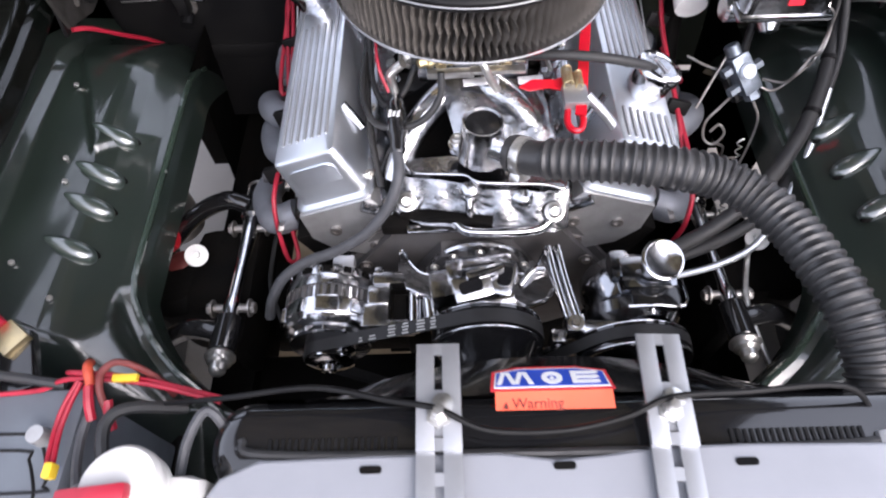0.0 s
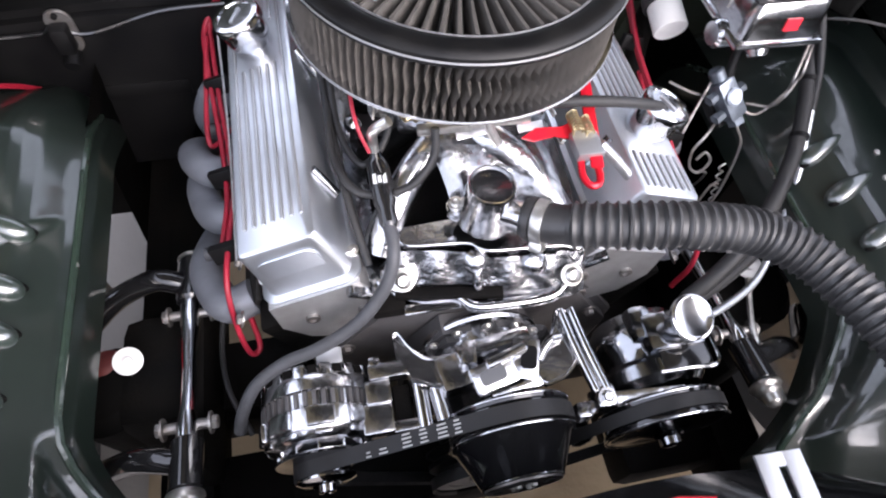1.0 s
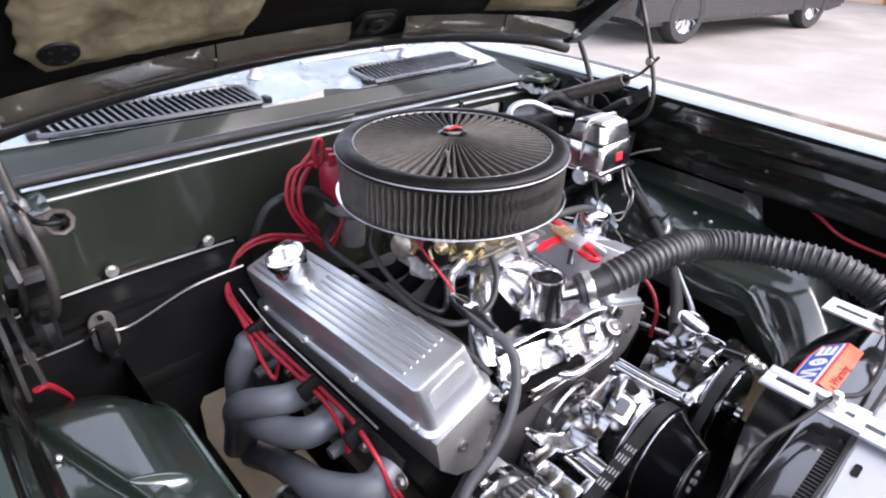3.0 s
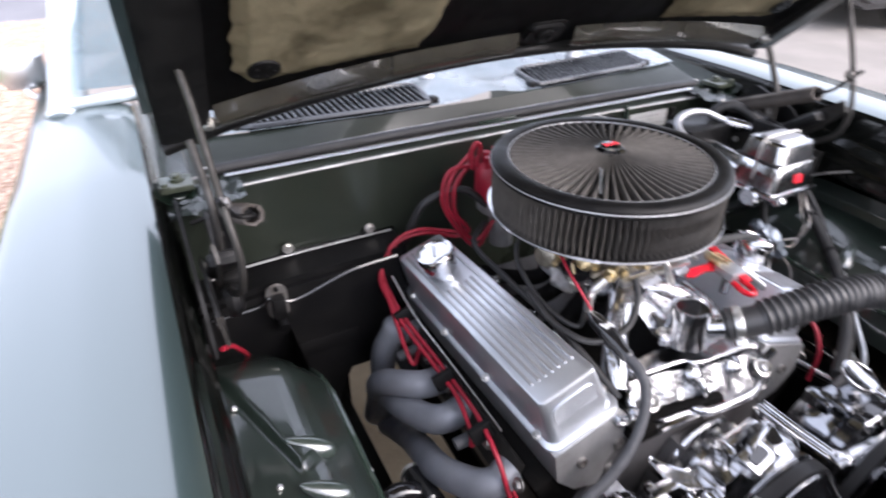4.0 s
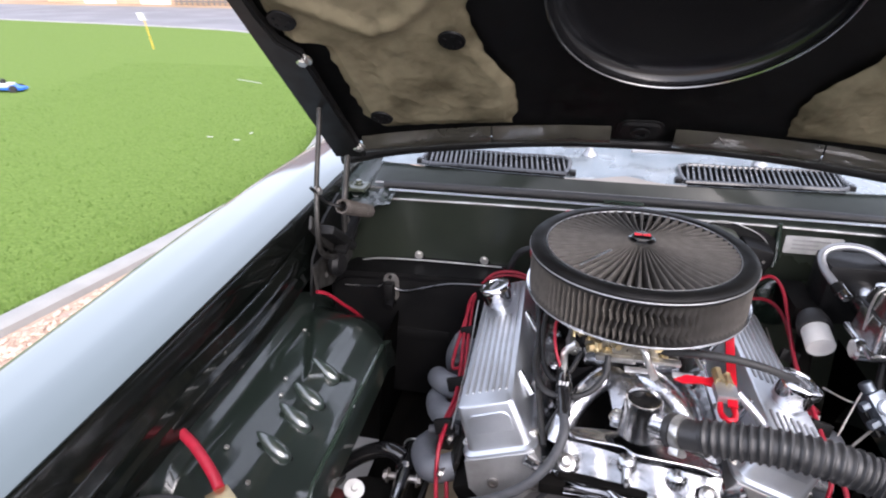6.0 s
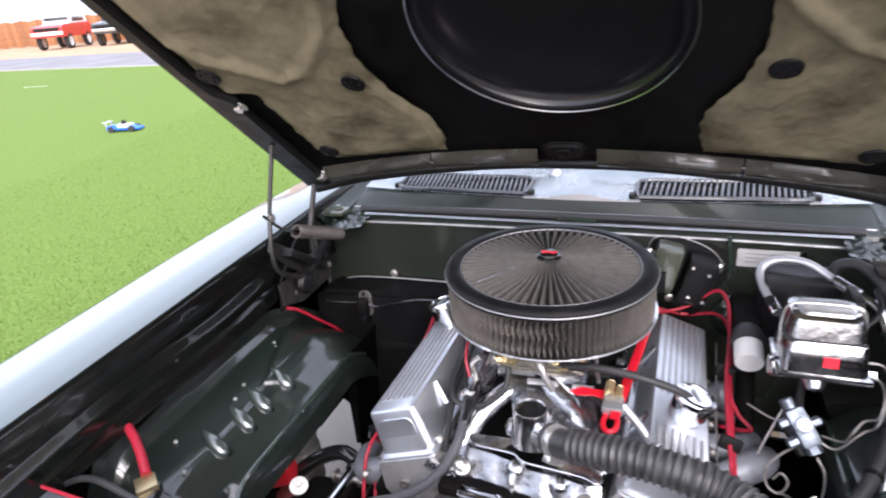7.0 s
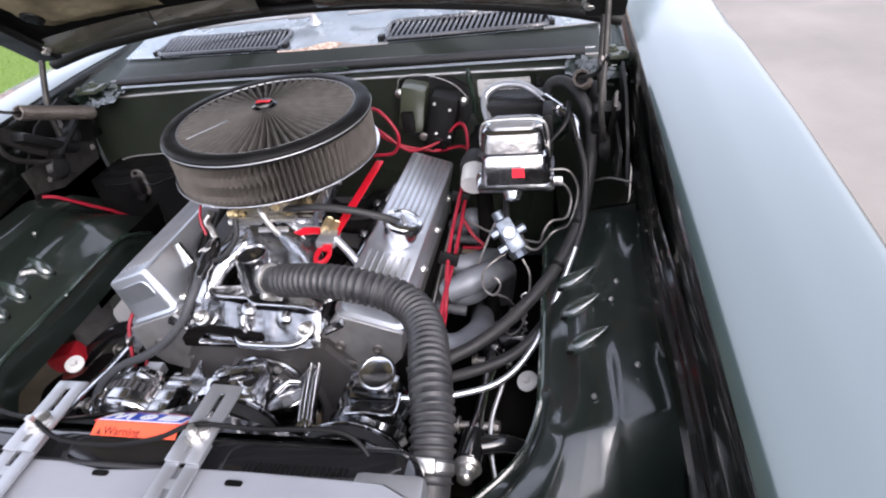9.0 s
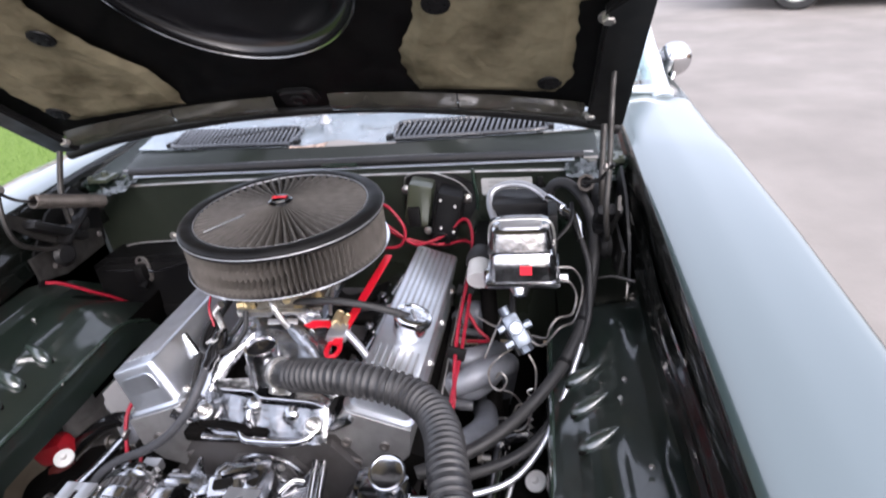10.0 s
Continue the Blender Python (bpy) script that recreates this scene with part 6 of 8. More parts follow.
bm = B()
lathe(bm, [(0.030, -0.012), (0.072, -0.010), (0.0735, -0.006), (0.0725, -0.003), (0.0700, -0.002), (0.0700, 0.018), (0.0725, 0.0195), (0.0735, 0.022), (0.0720, 0.026),
           (0.0700, 0.0275), (0.0675, 0.029), (0.0560, 0.052), (0.0475, 0.069), (0.0455, 0.0715), (0, 0.0715)], (WPX, -0.398, WPZ), (0, -1, 0), 72)
wpp = part("pulley", bm, BLACK_GLOSS, wp, "deep gloss black water pump pulley")
bm = B()
for k in range(5):
    lathe(bm, [(0.0700, 0.0012), (0.0712, 0.0), (0.0700, -0.0012)], (WPX, -0.3995 - 0.0036 * k, WPZ), (0, -1, 0), 64)
parts("groove_ridge", bm, BLACK, wpp, gap=0.0)
# chrome rings paint the highlights on the black pulley's edges
bm = B()
for h_, r_ in ((0.0235, 0.0735), (-0.0075, 0.0735), (0.0700, 0.0466)):
    lathe(bm, [(r_ + 0.0008 * math.cos(k), h_ + 0.0010 * math.sin(k)) for k in [j * math.tau / 8 for j in range(9)]], (WPX, -0.398, WPZ), (0, -1, 0), 72)
parts("rim_highlight", bm, CHROME, wpp, "bright ring painting the highlight on the pulley's edge", gap=0.0)
bm = B()
lathe(bm, [(0.044, 0), (0.044, 0.0022), (0.041, 0.0026), (0.018, 0.0026), (0.017, 0.001), (0, 0.001)], (WPX, -0.4695, WPZ), (0, -1, 0), 48)
hubp = part("hub_plate", bm, STEEL, wpp, "grey pressed hub plate")
bm = B()
for k in range(4):
    a = radians(45 + 90 * k)
    bolt(bm, (WPX + 0.0125 * math.cos(a), -0.4705, WPZ + 0.0125 * math.sin(a)), (0, -1, 0), 0.0045)
parts("hub_bolt", bm, ZINC, hubp)
bm = B()
for k in range(6):
    a = radians(60 * k + 20)
    lathe(bm, [(0.0058, 0), (0.0058, 0.0006), (0, 0.0006)], (WPX + 0.030 * math.cos(a), -0.4721, WPZ + 0.030 * math.sin(a)), (0, -1, 0), 14)
parts("face_hole", bm, BLACK, hubp)

# crank pulley
ck = thing("crank_pulley", (WPX, -0.39, 0.36), "black crankshaft pulley below the water pump", "pulley")
pulley(ck, (WPX, -0.392, 0.45), 0.082, "satin black grooved pulley", 2, BLACK)
bm = B()
cyl(bm, (WPX, -0.385, 0.45), (WPX, -0.29, 0.45), 0.06, n=32)
part("balancer", bm, BLACK, ck)
bm = B()
lathe(bm, [(0.079, 0), (0.079, 0.003), (0.060, 0.002), (0.056, -0.003), (0.030, -0.003), (0.028, 0.004), (0, 0.004)], (WPX, -0.424, 0.45), (0, -1, 0), 48)
part("face", bm, ALU_CAST, ck, "grey metal pulley face")

# alternator
AX, AZ = -0.206, 0.612
al = thing("alternator", (AX, -0.36, 0.57), "chrome alternator with ribbed case and slotted fan", "alternator")
bm = B()
lathe(bm, [(0.030, -0.300), (0.050, -0.302), (0.064, -0.312), (0.067, -0.322), (0.067, -0.334), (0.0635, -0.336), (0.0635, -0.352), (0.067, -0.354), (0.067, -0.372), (0.062, -0.382), (0.045, -0.392), (0.02, -0.394)], (AX, 0, AZ), (0, 1, 0), 64)
part("case", bm, POLISHED, al)
bm = B()
for k in range(40):
    a = k * math.tau / 40
    box(bm, (0, 0, 0), (0.0045, 0.017, 0.005), 0.0008, axes((AX + 0.0645 * math.cos(a), -0.344, AZ + 0.0645 * math.sin(a)), (-math.sin(a), 0, math.cos(a)), (math.cos(a), 0, math.sin(a))))
part("stator_ribs", bm, BLOCK, al, "dark ribbed stator ring")
bm = B()
for k in range(14):
    a = k * math.tau / 14
    box(bm, (0, 0, 0), (0.014, 0.020, 0.010), 0.003, axes((AX + 0.061 * math.cos(a), -0.314, AZ + 0.061 * math.sin(a)), (-math.sin(a), 0, math.cos(a)), (math.cos(a), 0, math.sin(a))))
for k in range(10):
    a = k * math.tau / 10 + 0.2
    box(bm, (0, 0, 0), (0.020, 0.014, 0.012), 0.003, axes((AX + 0.058 * math.cos(a), -0.376, AZ + 0.058 * math.sin(a)), (-math.sin(a), 0, math.cos(a)), (math.cos(a), 0, math.sin(a))))
parts("rib", bm, POLISHED, al)
bm = B()
for k in range(9):
    a = k * math.tau / 9 + 0.1
    box(bm, (0, 0, 0), (0.032, 0.022, 0.012), 0.004, axes((AX + 0.064 * math.cos(a), -0.364, AZ + 0.064 * math.sin(a)), (-math.sin(a), 0, math.cos(a)), (math.cos(a), 0, math.sin(a))))
parts("front_lobe", bm, POLISHED, al)
br2 = thing("alternator_bracket", (-0.115, -0.37, 0.60), "chrome posted bracket between the alternator and water pump", "bracket")
bm = B()
box(bm, (-0.117, -0.321, 0.653), (0.056, 0.020, 0.022), 0.004)
box(bm, (-0.136, -0.310, 0.652), (0.014, 0.014, 0.024), 0.004)
part("bridge", bm, POLISHED, br2)
bm = B()
box(bm, (-0.136, -0.345, 0.648), (0.030, 0.028, 0.026), 0.004)
box(bm, (-0.140, -0.374, 0.642), (0.036, 0.034, 0.034), 0.004)
part("arm", bm, POLISHED, br2)
bm = B()
cyl(bm, (-0.088, -0.330, 0.648), (-0.088, -0.394, 0.642), 0.0095, n=24, bev=0.002)
part("post", bm, CHROME, br2)
bm = B()
box(bm, (-0.112, -0.384, 0.634), (0.050, 0.014, 0.030), 0.004)
part("foot", bm, POLISHED, br2)
# near-black block painted as the shade between the posts
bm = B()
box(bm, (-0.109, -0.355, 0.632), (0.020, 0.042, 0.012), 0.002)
part("hollow", bm, UNDER, br2, "dark block painting the shade between the posts")
bm = B()
cyl(bm, (-0.068, -0.345, 0.648), (-0.064, -0.388, 0.642), 0.011, n=24, bev=0.003)
part("spacer", bm, POLISHED, br2)
# near-black blocks painted as shade in the cooling slots
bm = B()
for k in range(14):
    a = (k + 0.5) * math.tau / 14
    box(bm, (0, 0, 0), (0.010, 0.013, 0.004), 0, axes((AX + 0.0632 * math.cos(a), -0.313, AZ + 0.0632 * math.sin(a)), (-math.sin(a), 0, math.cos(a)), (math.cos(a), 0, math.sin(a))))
parts("slot_shade", bm, UNDER, al, "dark blocks painting the shade in the cooling slots")
bm = B()
lathe(bm, [(0.054, 0), (0.056, 0.002), (0.054, 0.004), (0.02, 0.005)], (AX, -0.396, AZ), (0, -1, 0), 48)
for k in range(12):
    a = k * math.tau / 12
    box(bm, (0, 0, 0), (0.012, 0.010, 0.003), 0.0006, axes((AX + 0.046 * math.cos(a), -0.391, AZ + 0.046 * math.sin(a)), (math.cos(a), 0, math.sin(a)), (-math.sin(a), 0, math.cos(a))))
part("fan", bm, CHROME, al)
bm = B()
lathe(bm, [(0.018, 0.0), (0.033, 0.002), (0.034, 0.005), (0.029, 0.009), (0.029, 0.013), (0.034, 0.017), (0.034, 0.020), (0.027, 0.023), (0.018, 0.024), (0.016, 0.020), (0.011, 0.020), (0.010, 0.032), (0.006, 0.033), (0, 0.030)], (AX, -0.400, AZ - 0.006), (0, -1, 0), 48)
part("pulley", bm, CHROME, al, "chrome single-groove pulley")
bm = B()
cyl(bm, (AX - 0.03, -0.298, AZ + 0.03), (AX - 0.03, -0.285, AZ + 0.03), 0.006, n=12)
box(bm, (AX + 0.02, -0.295, AZ + 0.045), (0.03, 0.02, 0.02), 0.003)
parts("terminal", bm, ALU_BRUSHED, al, "pale metal terminal block")

# power steering pump
SX, SZ = 0.200, 0.617
ps = thing("power_steering_pump", (SX, -0.38, 0.53), "chrome power steering pump with round cap and black pulley", "pump")
bm = B()
lathe(bm, [(0.03, -0.295), (0.052, -0.300), (0.060, -0.312), (0.061, -0.338), (0.056, -0.346), (0.056, -0.360), (0.064, -0.368), (0.064, -0.384), (0.056, -0.394), (0.03, -0.400)][::-1], (SX + 0.006, 0, SZ + 0.002), (0, 1, 0), 48)
part("reservoir", bm, DARK_CHROME, ps, "dark chrome pump tank")
bm = B()
box(bm, (SX + 0.020, -0.338, SZ + 0.058), (0.074, 0.050, 0.036), 0.012)
box(bm, (SX - 0.012, -0.322, SZ + 0.056), (0.030, 0.044, 0.030), 0.010)
part("neck", bm, DARK_CHROME, ps)
bm = B()
lathe(bm, [(0.017, -0.035), (0.017, 0.0), (0.022, 0.002), (0.0265, 0.006), (0.0272, 0.010), (0.0265, 0.012), (0.024, 0.0125), (0.022, 0.0115), (0, 0.0122)], (SX + 0.030, -0.336, SZ + 0.094), (0.05, -0.30, 0.95), 36)
part("filler_cap", bm, CHROME, ps, "round chrome filler cap")
bm = B()
lathe(bm, [(0.02, -0.010), (0.073, -0.012), (0.0755, -0.009), (0.0745, -0.005), (0.0725, -0.004), (0.0725, 0.012), (0.0745, 0.013), (0.0750, 0.017), (0.0735, 0.020), (0.068, 0.020), (0.064, 0.018)], (SX - 0.003, -0.421, SZ + 0.008), (0, -1, 0), 72)
part("pulley", bm, BLACK_GLOSS, ps, "gloss black grooved pulley")
# the same painted rim highlights on the steering pump's pulley
bm = B()
for h_ in (-0.009, 0.0185):
    lathe(bm, [(0.0749 + 0.0009 * math.cos(k), h_ + 0.0011 * math.sin(k)) for k in [j * math.tau / 8 for j in range(9)]], (SX - 0.003, -0.421, SZ + 0.008), (0, -1, 0), 72)
parts("rim_highlight", bm, CHROME, ps, "bright ring painting the highlight on the pulley's edge")
bm = B()
lathe(bm, [(0.068, 0.0195), (0.034, 0.020), (0.019, 0.024), (0.017, 0.027), (0.013, 0.028), (0.0125, 0.036), (0.006, 0.038), (0, 0.038)], (SX - 0.003, -0.421, SZ + 0.008), (0, -1, 0), 56)
part("pulley_face", bm, DARK_CHROME, ps, "bright dished pulley face")
bm = B()
for dx in (-0.0065, 0.0065):
    tube(bm, [(0.103 + dx, -0.286, 0.674), (0.110 + dx, -0.335, 0.668), (0.120 + dx, -0.388, 0.663)], 0.0055, 16)
parts("strut", bm, CHROME, ps, "twin chrome bracket strut")
bm = B()
box(bm, (0.111, -0.337, 0.661), (0.022, 0.10, 0.010), 0.003, Matrix.Translation((0.111, -0.337, 0)) @ Matrix.Rotation(radians(9.5), 4, "Z") @ Matrix.Translation((-0.111, 0.337, 0)))
box(bm, (0, 0, 0), (0.095, 0.018, 0.012), 0.004, axes((0.170, -0.404, 0.662), (1, -0.10, 0.08), (0, -0.25, 1)))
box(bm, (0.122, -0.396, 0.650), (0.026, 0.026, 0.034), 0.006)
bolt(bm, (0.122, -0.398, 0.667), (0, -0.2, 1), 0.007)
box(bm, (0.105, -0.400, 0.610), (0.022, 0.020, 0.05), 0.006)
part("bracket", bm, POLISHED, ps, "chrome pump bracket arm")
bm = B()
lathe(bm, [(0.012, 0), (0.020, 0.004), (0.021, 0.010), (0.014, 0.016), (0.016, 0.030), (0.008, 0.034), (0, 0.034)], (0.100, -0.398, 0.585), (0.25, -1, 0), 28)
part("idler", bm, POLISHED, ps, "small chrome idler")
bm = B()
box(bm, (SX + 0.026, -0.362, SZ + 0.056), (0.066, 0.050, 0.026), 0.009)
part("shoulder", bm, BLACK_GLOSS, ps)
bm = B()
tube(bm, [(SX - 0.012, -0.386, SZ + 0.068), (SX + 0.02, -0.388, SZ + 0.0745), (SX + 0.058, -0.387, SZ + 0.073), (SX + 0.061, -0.35, SZ + 0.073)], 0.0022, 8)
part("edge_trim", bm, CHROME, ps)


def belt(name, y, w, circles, label):
    """A closed belt round pulleys (x, z, r), given anticlockwise as seen from the front."""
    pts = []
    n = len(circles)
    tang = []
    for i in range(n):
        (x0, z0, r0), (x1, z1, r1) = circles[i], circles[(i + 1) % n]
        d = math.hypot(x1 - x0, z1 - z0)
        tang.append(math.atan2(z1 - z0, x1 - x0) - math.acos(max(-1, min(1, (r0 - r1) / d))))
    for i in range(n):
        x, z, r = circles[i]
        a0, a1 = tang[i - 1], tang[i]
        while a1 < a0:
            a1 += math.tau
        for k in range(13):
            a = a0 + (a1 - a0) * k / 12
            pts.append((x + r * math.cos(a), z + r * math.sin(a)))
    bm = B()
    rings = []
    m_ = len(pts)
    for i, (x, z) in enumerate(pts):
        tx, tz = pts[(i + 1) % m_][0] - pts[i - 1][0], pts[(i + 1) % m_][1] - pts[i - 1][1]
        l_ = math.hypot(tx, tz) or 1
        nx, nz = tz / l_, -tx / l_
        rings.append([bm.verts.new((x + nx * a, yy, z + nz * a)) for a, yy in ((-0.003, y - w * 0.35), (0.003, y - w / 2), (0.003, y + w / 2), (-0.003, y + w * 0.35))])
    for i in range(m_):
        a, b = rings[i], rings[(i + 1) % m_]
        for j in range(4):
            bm.faces.new((a[j], a[(j + 1) % 4], b[(j + 1) % 4], b[j]))
    return solid(name, bm, RUBBER, label, "belt", "drive belts")


alternator_belt = belt("drive_belt", -0.408, 0.018, [(WPX, 0.45, 0.080), (WPX, WPZ, 0.0725), (AX, AZ - 0.006, 0.033)], "black ribbed rubber drive belt with printed marks")
belt("drive_belt", -0.4250, 0.015, [(WPX, 0.45, 0.080), (SX - 0.003, SZ + 0.008, 0.0740), (WPX + 0.05, 0.52, 0.03)], "black rubber drive belt to the steering pump")
# printed bars along the upper run of the alternator belt
x0_, z0_, x1_, z1_ = AX, AZ - 0.006, WPX, WPZ
ln_ = math.hypot(x1_ - x0_, z1_ - z0_)
an_ = math.atan2(z1_ - z0_, x1_ - x0_) + math.acos((0.033 - 0.0725) / ln_)
pa_ = V(x0_ + 0.0365 * math.cos(an_), 0, z0_ + 0.0365 * math.sin(an_))
pb_ = V(x1_ + 0.0760 * math.cos(an_), 0, z1_ + 0.0760 * math.sin(an_))
dr_ = (pb_ - pa_).normalized()
up_ = V(-dr_.z, 0, dr_.x)
bm = B()
for f, wide in ((0.32, 0.006), (0.40, 0.010), (0.53, 0.011), (0.62, 0.009), (0.72, 0.012), (0.80, 0.008)):
    for k in range(4 if f > 0.5 else 2):
        p = pa_ + (pb_ - pa_) * f + V(0, -0.4145 + k * 0.0042, 0) + up_ * 0.0004
        box(bm, (0, 0, 0), (wide - 0.002 * (k % 2), 0.0018, 0.0006), 0, axes(p, dr_, up_))
parts("printed_bar", bm, TAG, alternator_belt, "pale printed bar on the belt", gap=0.0)


# radiator and its shroud
rd = thing("radiator", (0.05, -0.58, 0.35), "black radiator with rounded top tank and ribbed seams", "radiator")
bm = B()
box(bm, (0.055, -0.600, 0.60), (0.58, 0.06, 0.50), 0.004)
part("core", bm, BLACK, rd)
bm = B()
rings = [[bm.verts.new((x, y, z)) for x, y in rounded(-0.245 + g, -0.628 + g, 0.365 - g, -0.553 - g, 0.034 - g, 6)] for g, z in [(0, 0.822)] + [(0.024 * (1 - math.cos(k * 0.2618)), 0.849 + 0.023 * math.sin(k * 0.2618)) for k in range(7)]]
for a, b in zip(rings, rings[1:]):
    for k in range(len(a)):
        bm.faces.new((a[k], a[(k + 1) % len(a)], b[(k + 1) % len(a)], b[k]))
bm.faces.new(rings[0])
bm.faces.new(rings[-1])
part("top_tank", bm, BLACK_GLOSS, rd, "black plastic top tank")
bm = B()
for x0, x1 in ((-0.19, -0.075), (0.19, 0.30)):
    for k in range(int((x1 - x0) / 0.0055)):
        box(bm, (x0 + k * 0.0055, -0.5985, 0.8725), (0.0028, 0.016, 0.002), 0.0)
parts("tank_rib", bm, PLASTIC, rd, gap=0.0)
bm = B()
tube(bm, [(-0.215, -0.590, 0.871), (-0.19, -0.603, 0.873), (0.0, -0.606, 0.874), (0.2, -0.606, 0.874), (0.31, -0.602, 0.872), (0.345, -0.585, 0.868)], 0.004, 8)
part("tank_seam", bm, RUBBER, rd)
bm = B()
lathe(bm, [(0.021, 0), (0.021, 0.06)], (0.355, -0.590, 0.725), (0, 0, 1), 24)
box(bm, (0.338, -0.618, 0.838), (0.068, 0.05, 0.08), 0.008)
part("inlet", bm, ALU_BRUSHED, rd, "bright aluminium inlet tank")
sh = thing("fan_shroud", (0.05, -0.53, 0.45), "black electric fan shroud with a warning label", "fan shroud")
bm = B()
surf(bm, lambda u, v: V(-0.20 + 0.50 * v, -0.556 + 0.046 * u * math.sin(max(0.0, min(1, (v - 0.08) / 0.84)) * math.pi) ** 0.5, 0.869 - 0.030 * u - 0.02 * u * u * (1 - math.sin(v * math.pi))), 6, 30, 0.003)
surf(bm, lambda u, v: V(-0.20 + 0.50 * v, -0.556 + 0.046 * math.sin(max(0.0, min(1, (v - 0.08) / 0.84)) * math.pi) ** 0.5 + 0.004 * u, 0.838 - 0.02 * (1 - math.sin(v * math.pi)) - 0.40 * u), 6, 30, 0.003)
part("housing", bm, BLACK_GLOSS, sh)
LB = axes((0.049, -0.556, 0.8745), (1, 0.0, 0.0), (0, -0.30, 1))
bm = B()
plate(bm, [(-0.050, -0.029), (0.052, -0.027), (0.050, 0.001), (-0.050, 0.001)], 0.0008, LB)
lab = part("warning_label", bm, ORANGE, sh, "orange warning label")
bm = B()
LB = axes((0.049, -0.556, 0.8752), (1, 0, 0), (0, 0.60, 0.80)) @ Matrix.Diagonal((1, 1.42, 1, 1))
plate(bm, [(-0.054, 0.001), (0.053, 0.001), (0.051, 0.021), (0.025, 0.026), (-0.028, 0.026), (-0.051, 0.021)], 0.0008, LB)
lab2 = part("maker_label", bm, LABEL_RED, sh, "red, white and blue maker's label")
bm = B()
plate(bm, [(-0.051, 0.003), (0.050, 0.003), (0.048, 0.0195), (0.024, 0.0235), (-0.027, 0.0235), (-0.048, 0.0195)], 0.0006, LB @ Matrix.Translation((0, 0, 0.0008)))
part("label_field", bm, LABEL_WHITE, lab2)
bm = B()
plate(bm, [(-0.049, 0.0045), (0.048, 0.0045), (0.047, 0.0185), (0.024, 0.0220), (-0.026, 0.0220), (-0.047, 0.0185)], 0.0005, LB @ Matrix.Translation((0, 0, 0.0014)))
part("label_blue", bm, BLUE, lab2)
bm = B()
LM = LB @ Matrix.Translation((0, 0, 0.0020))
for x0, k, up in ((-0.0455, 1, 0), (-0.0375, -1, 0.0001), (-0.0305, 1, 0.0002), (-0.0225, -1, 0.0003)):
    plate(bm, [(x0 - 0.0025 * k, 0.0060), (x0 + 0.0042 - 0.0025 * k, 0.0060), (x0 + 0.0042 + 0.0025 * k, 0.0185), (x0 + 0.0025 * k, 0.0185)], 0.0005 + up, LM)
for y0 in (0.0060, 0.0108, 0.0156):
    plate(bm, [(0.0225, y0), (0.040, y0), (0.0425, y0 + 0.0010), (0.0415, y0 + 0.0032), (0.0225, y0 + 0.0032)], 0.0005, LM)
plate(bm, [(0.018, 0.0060), (0.0224, 0.0060), (0.0224, 0.0188), (0.018, 0.0188)], 0.0006, LM)
lathe(bm, [(0.0092, 0), (0.0092, 0.0005), (0.0040, 0.0005), (0.0040, 0), (0.0092, 0)], LM @ V(0.001, 0.0123, 0), LB.to_3x3() @ V(0, 0, 1), 24)
lathe(bm, [(0.0020, 0), (0.0020, 0.0005), (0, 0.0005)], LM @ V(0.001, 0.0120, 0), LB.to_3x3() @ V(0, 0, 1), 12)
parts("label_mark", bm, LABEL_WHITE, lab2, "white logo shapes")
txt = bpy.data.curves.new("warning_text", "FONT")
txt.body = "Warning"
txt.size = 0.0125
txt.extrude = 0.0002
txt_ob = new("warning_text", txt)
bpy.context.view_layer.update()
me_t = bpy.data.meshes.new_from_object(txt_ob.evaluated_get(bpy.context.evaluated_depsgraph_get()))
bpy.data.objects.remove(txt_ob)
bm = B()
bm.from_mesh(me_t)
LB = axes((0.049, -0.556, 0.8745), (1, 0.0, 0.0), (0, -0.30, 1))
bmesh.ops.transform(bm, matrix=LB @ Matrix.Translation((-0.036, -0.0135, 0.0012)), verts=bm.verts)
tri_pts = [(-0.044, -0.0135), (-0.0385, -0.0135), (-0.041, -0.0075)]
plate(bm, tri_pts, 0.0004, LB @ Matrix.Translation((0, 0, 0.001)))
part("label_text", bm, INK, lab, "dark printed word Warning")

# silver top panel and slotted brackets
bm = B()
outl = [(-0.36, -0.95), (0.44, -0.95), (0.42, -0.70), (0.375, -0.625), (0.335, -0.606), (0.20, -0.604), (0.125, -0.605), (0.085, -0.610), (0.045, -0.613), (0.0, -0.607), (-0.10, -0.607), (-0.195, -0.609), (-0.225, -0.622), (-0.25, -0.66)]
plate(bm, outl, 0.006, Matrix.Translation((0, 0, 0.874)), 0.002)
tp = part("radiator_support", bm, SILVER_PANEL, car, "silver painted radiator support panel")
bm = B()
box(bm, (0.04, -0.95, 0.62), (0.80, 0.02, 0.52), 0.006)
part("front_wall", bm, SILVER_PANEL, tp)
for x in (-0.104, 0.193, 0.05, -0.28):
    bm = B()
    plate(bm, rounded(-0.009, -0.003, 0.009, 0.003, 0.0028, 4), 0.0006, Matrix.Translation((x, -0.618, 0.8805)))
    part("slot", bm, UNDER, tp, "dark slot")


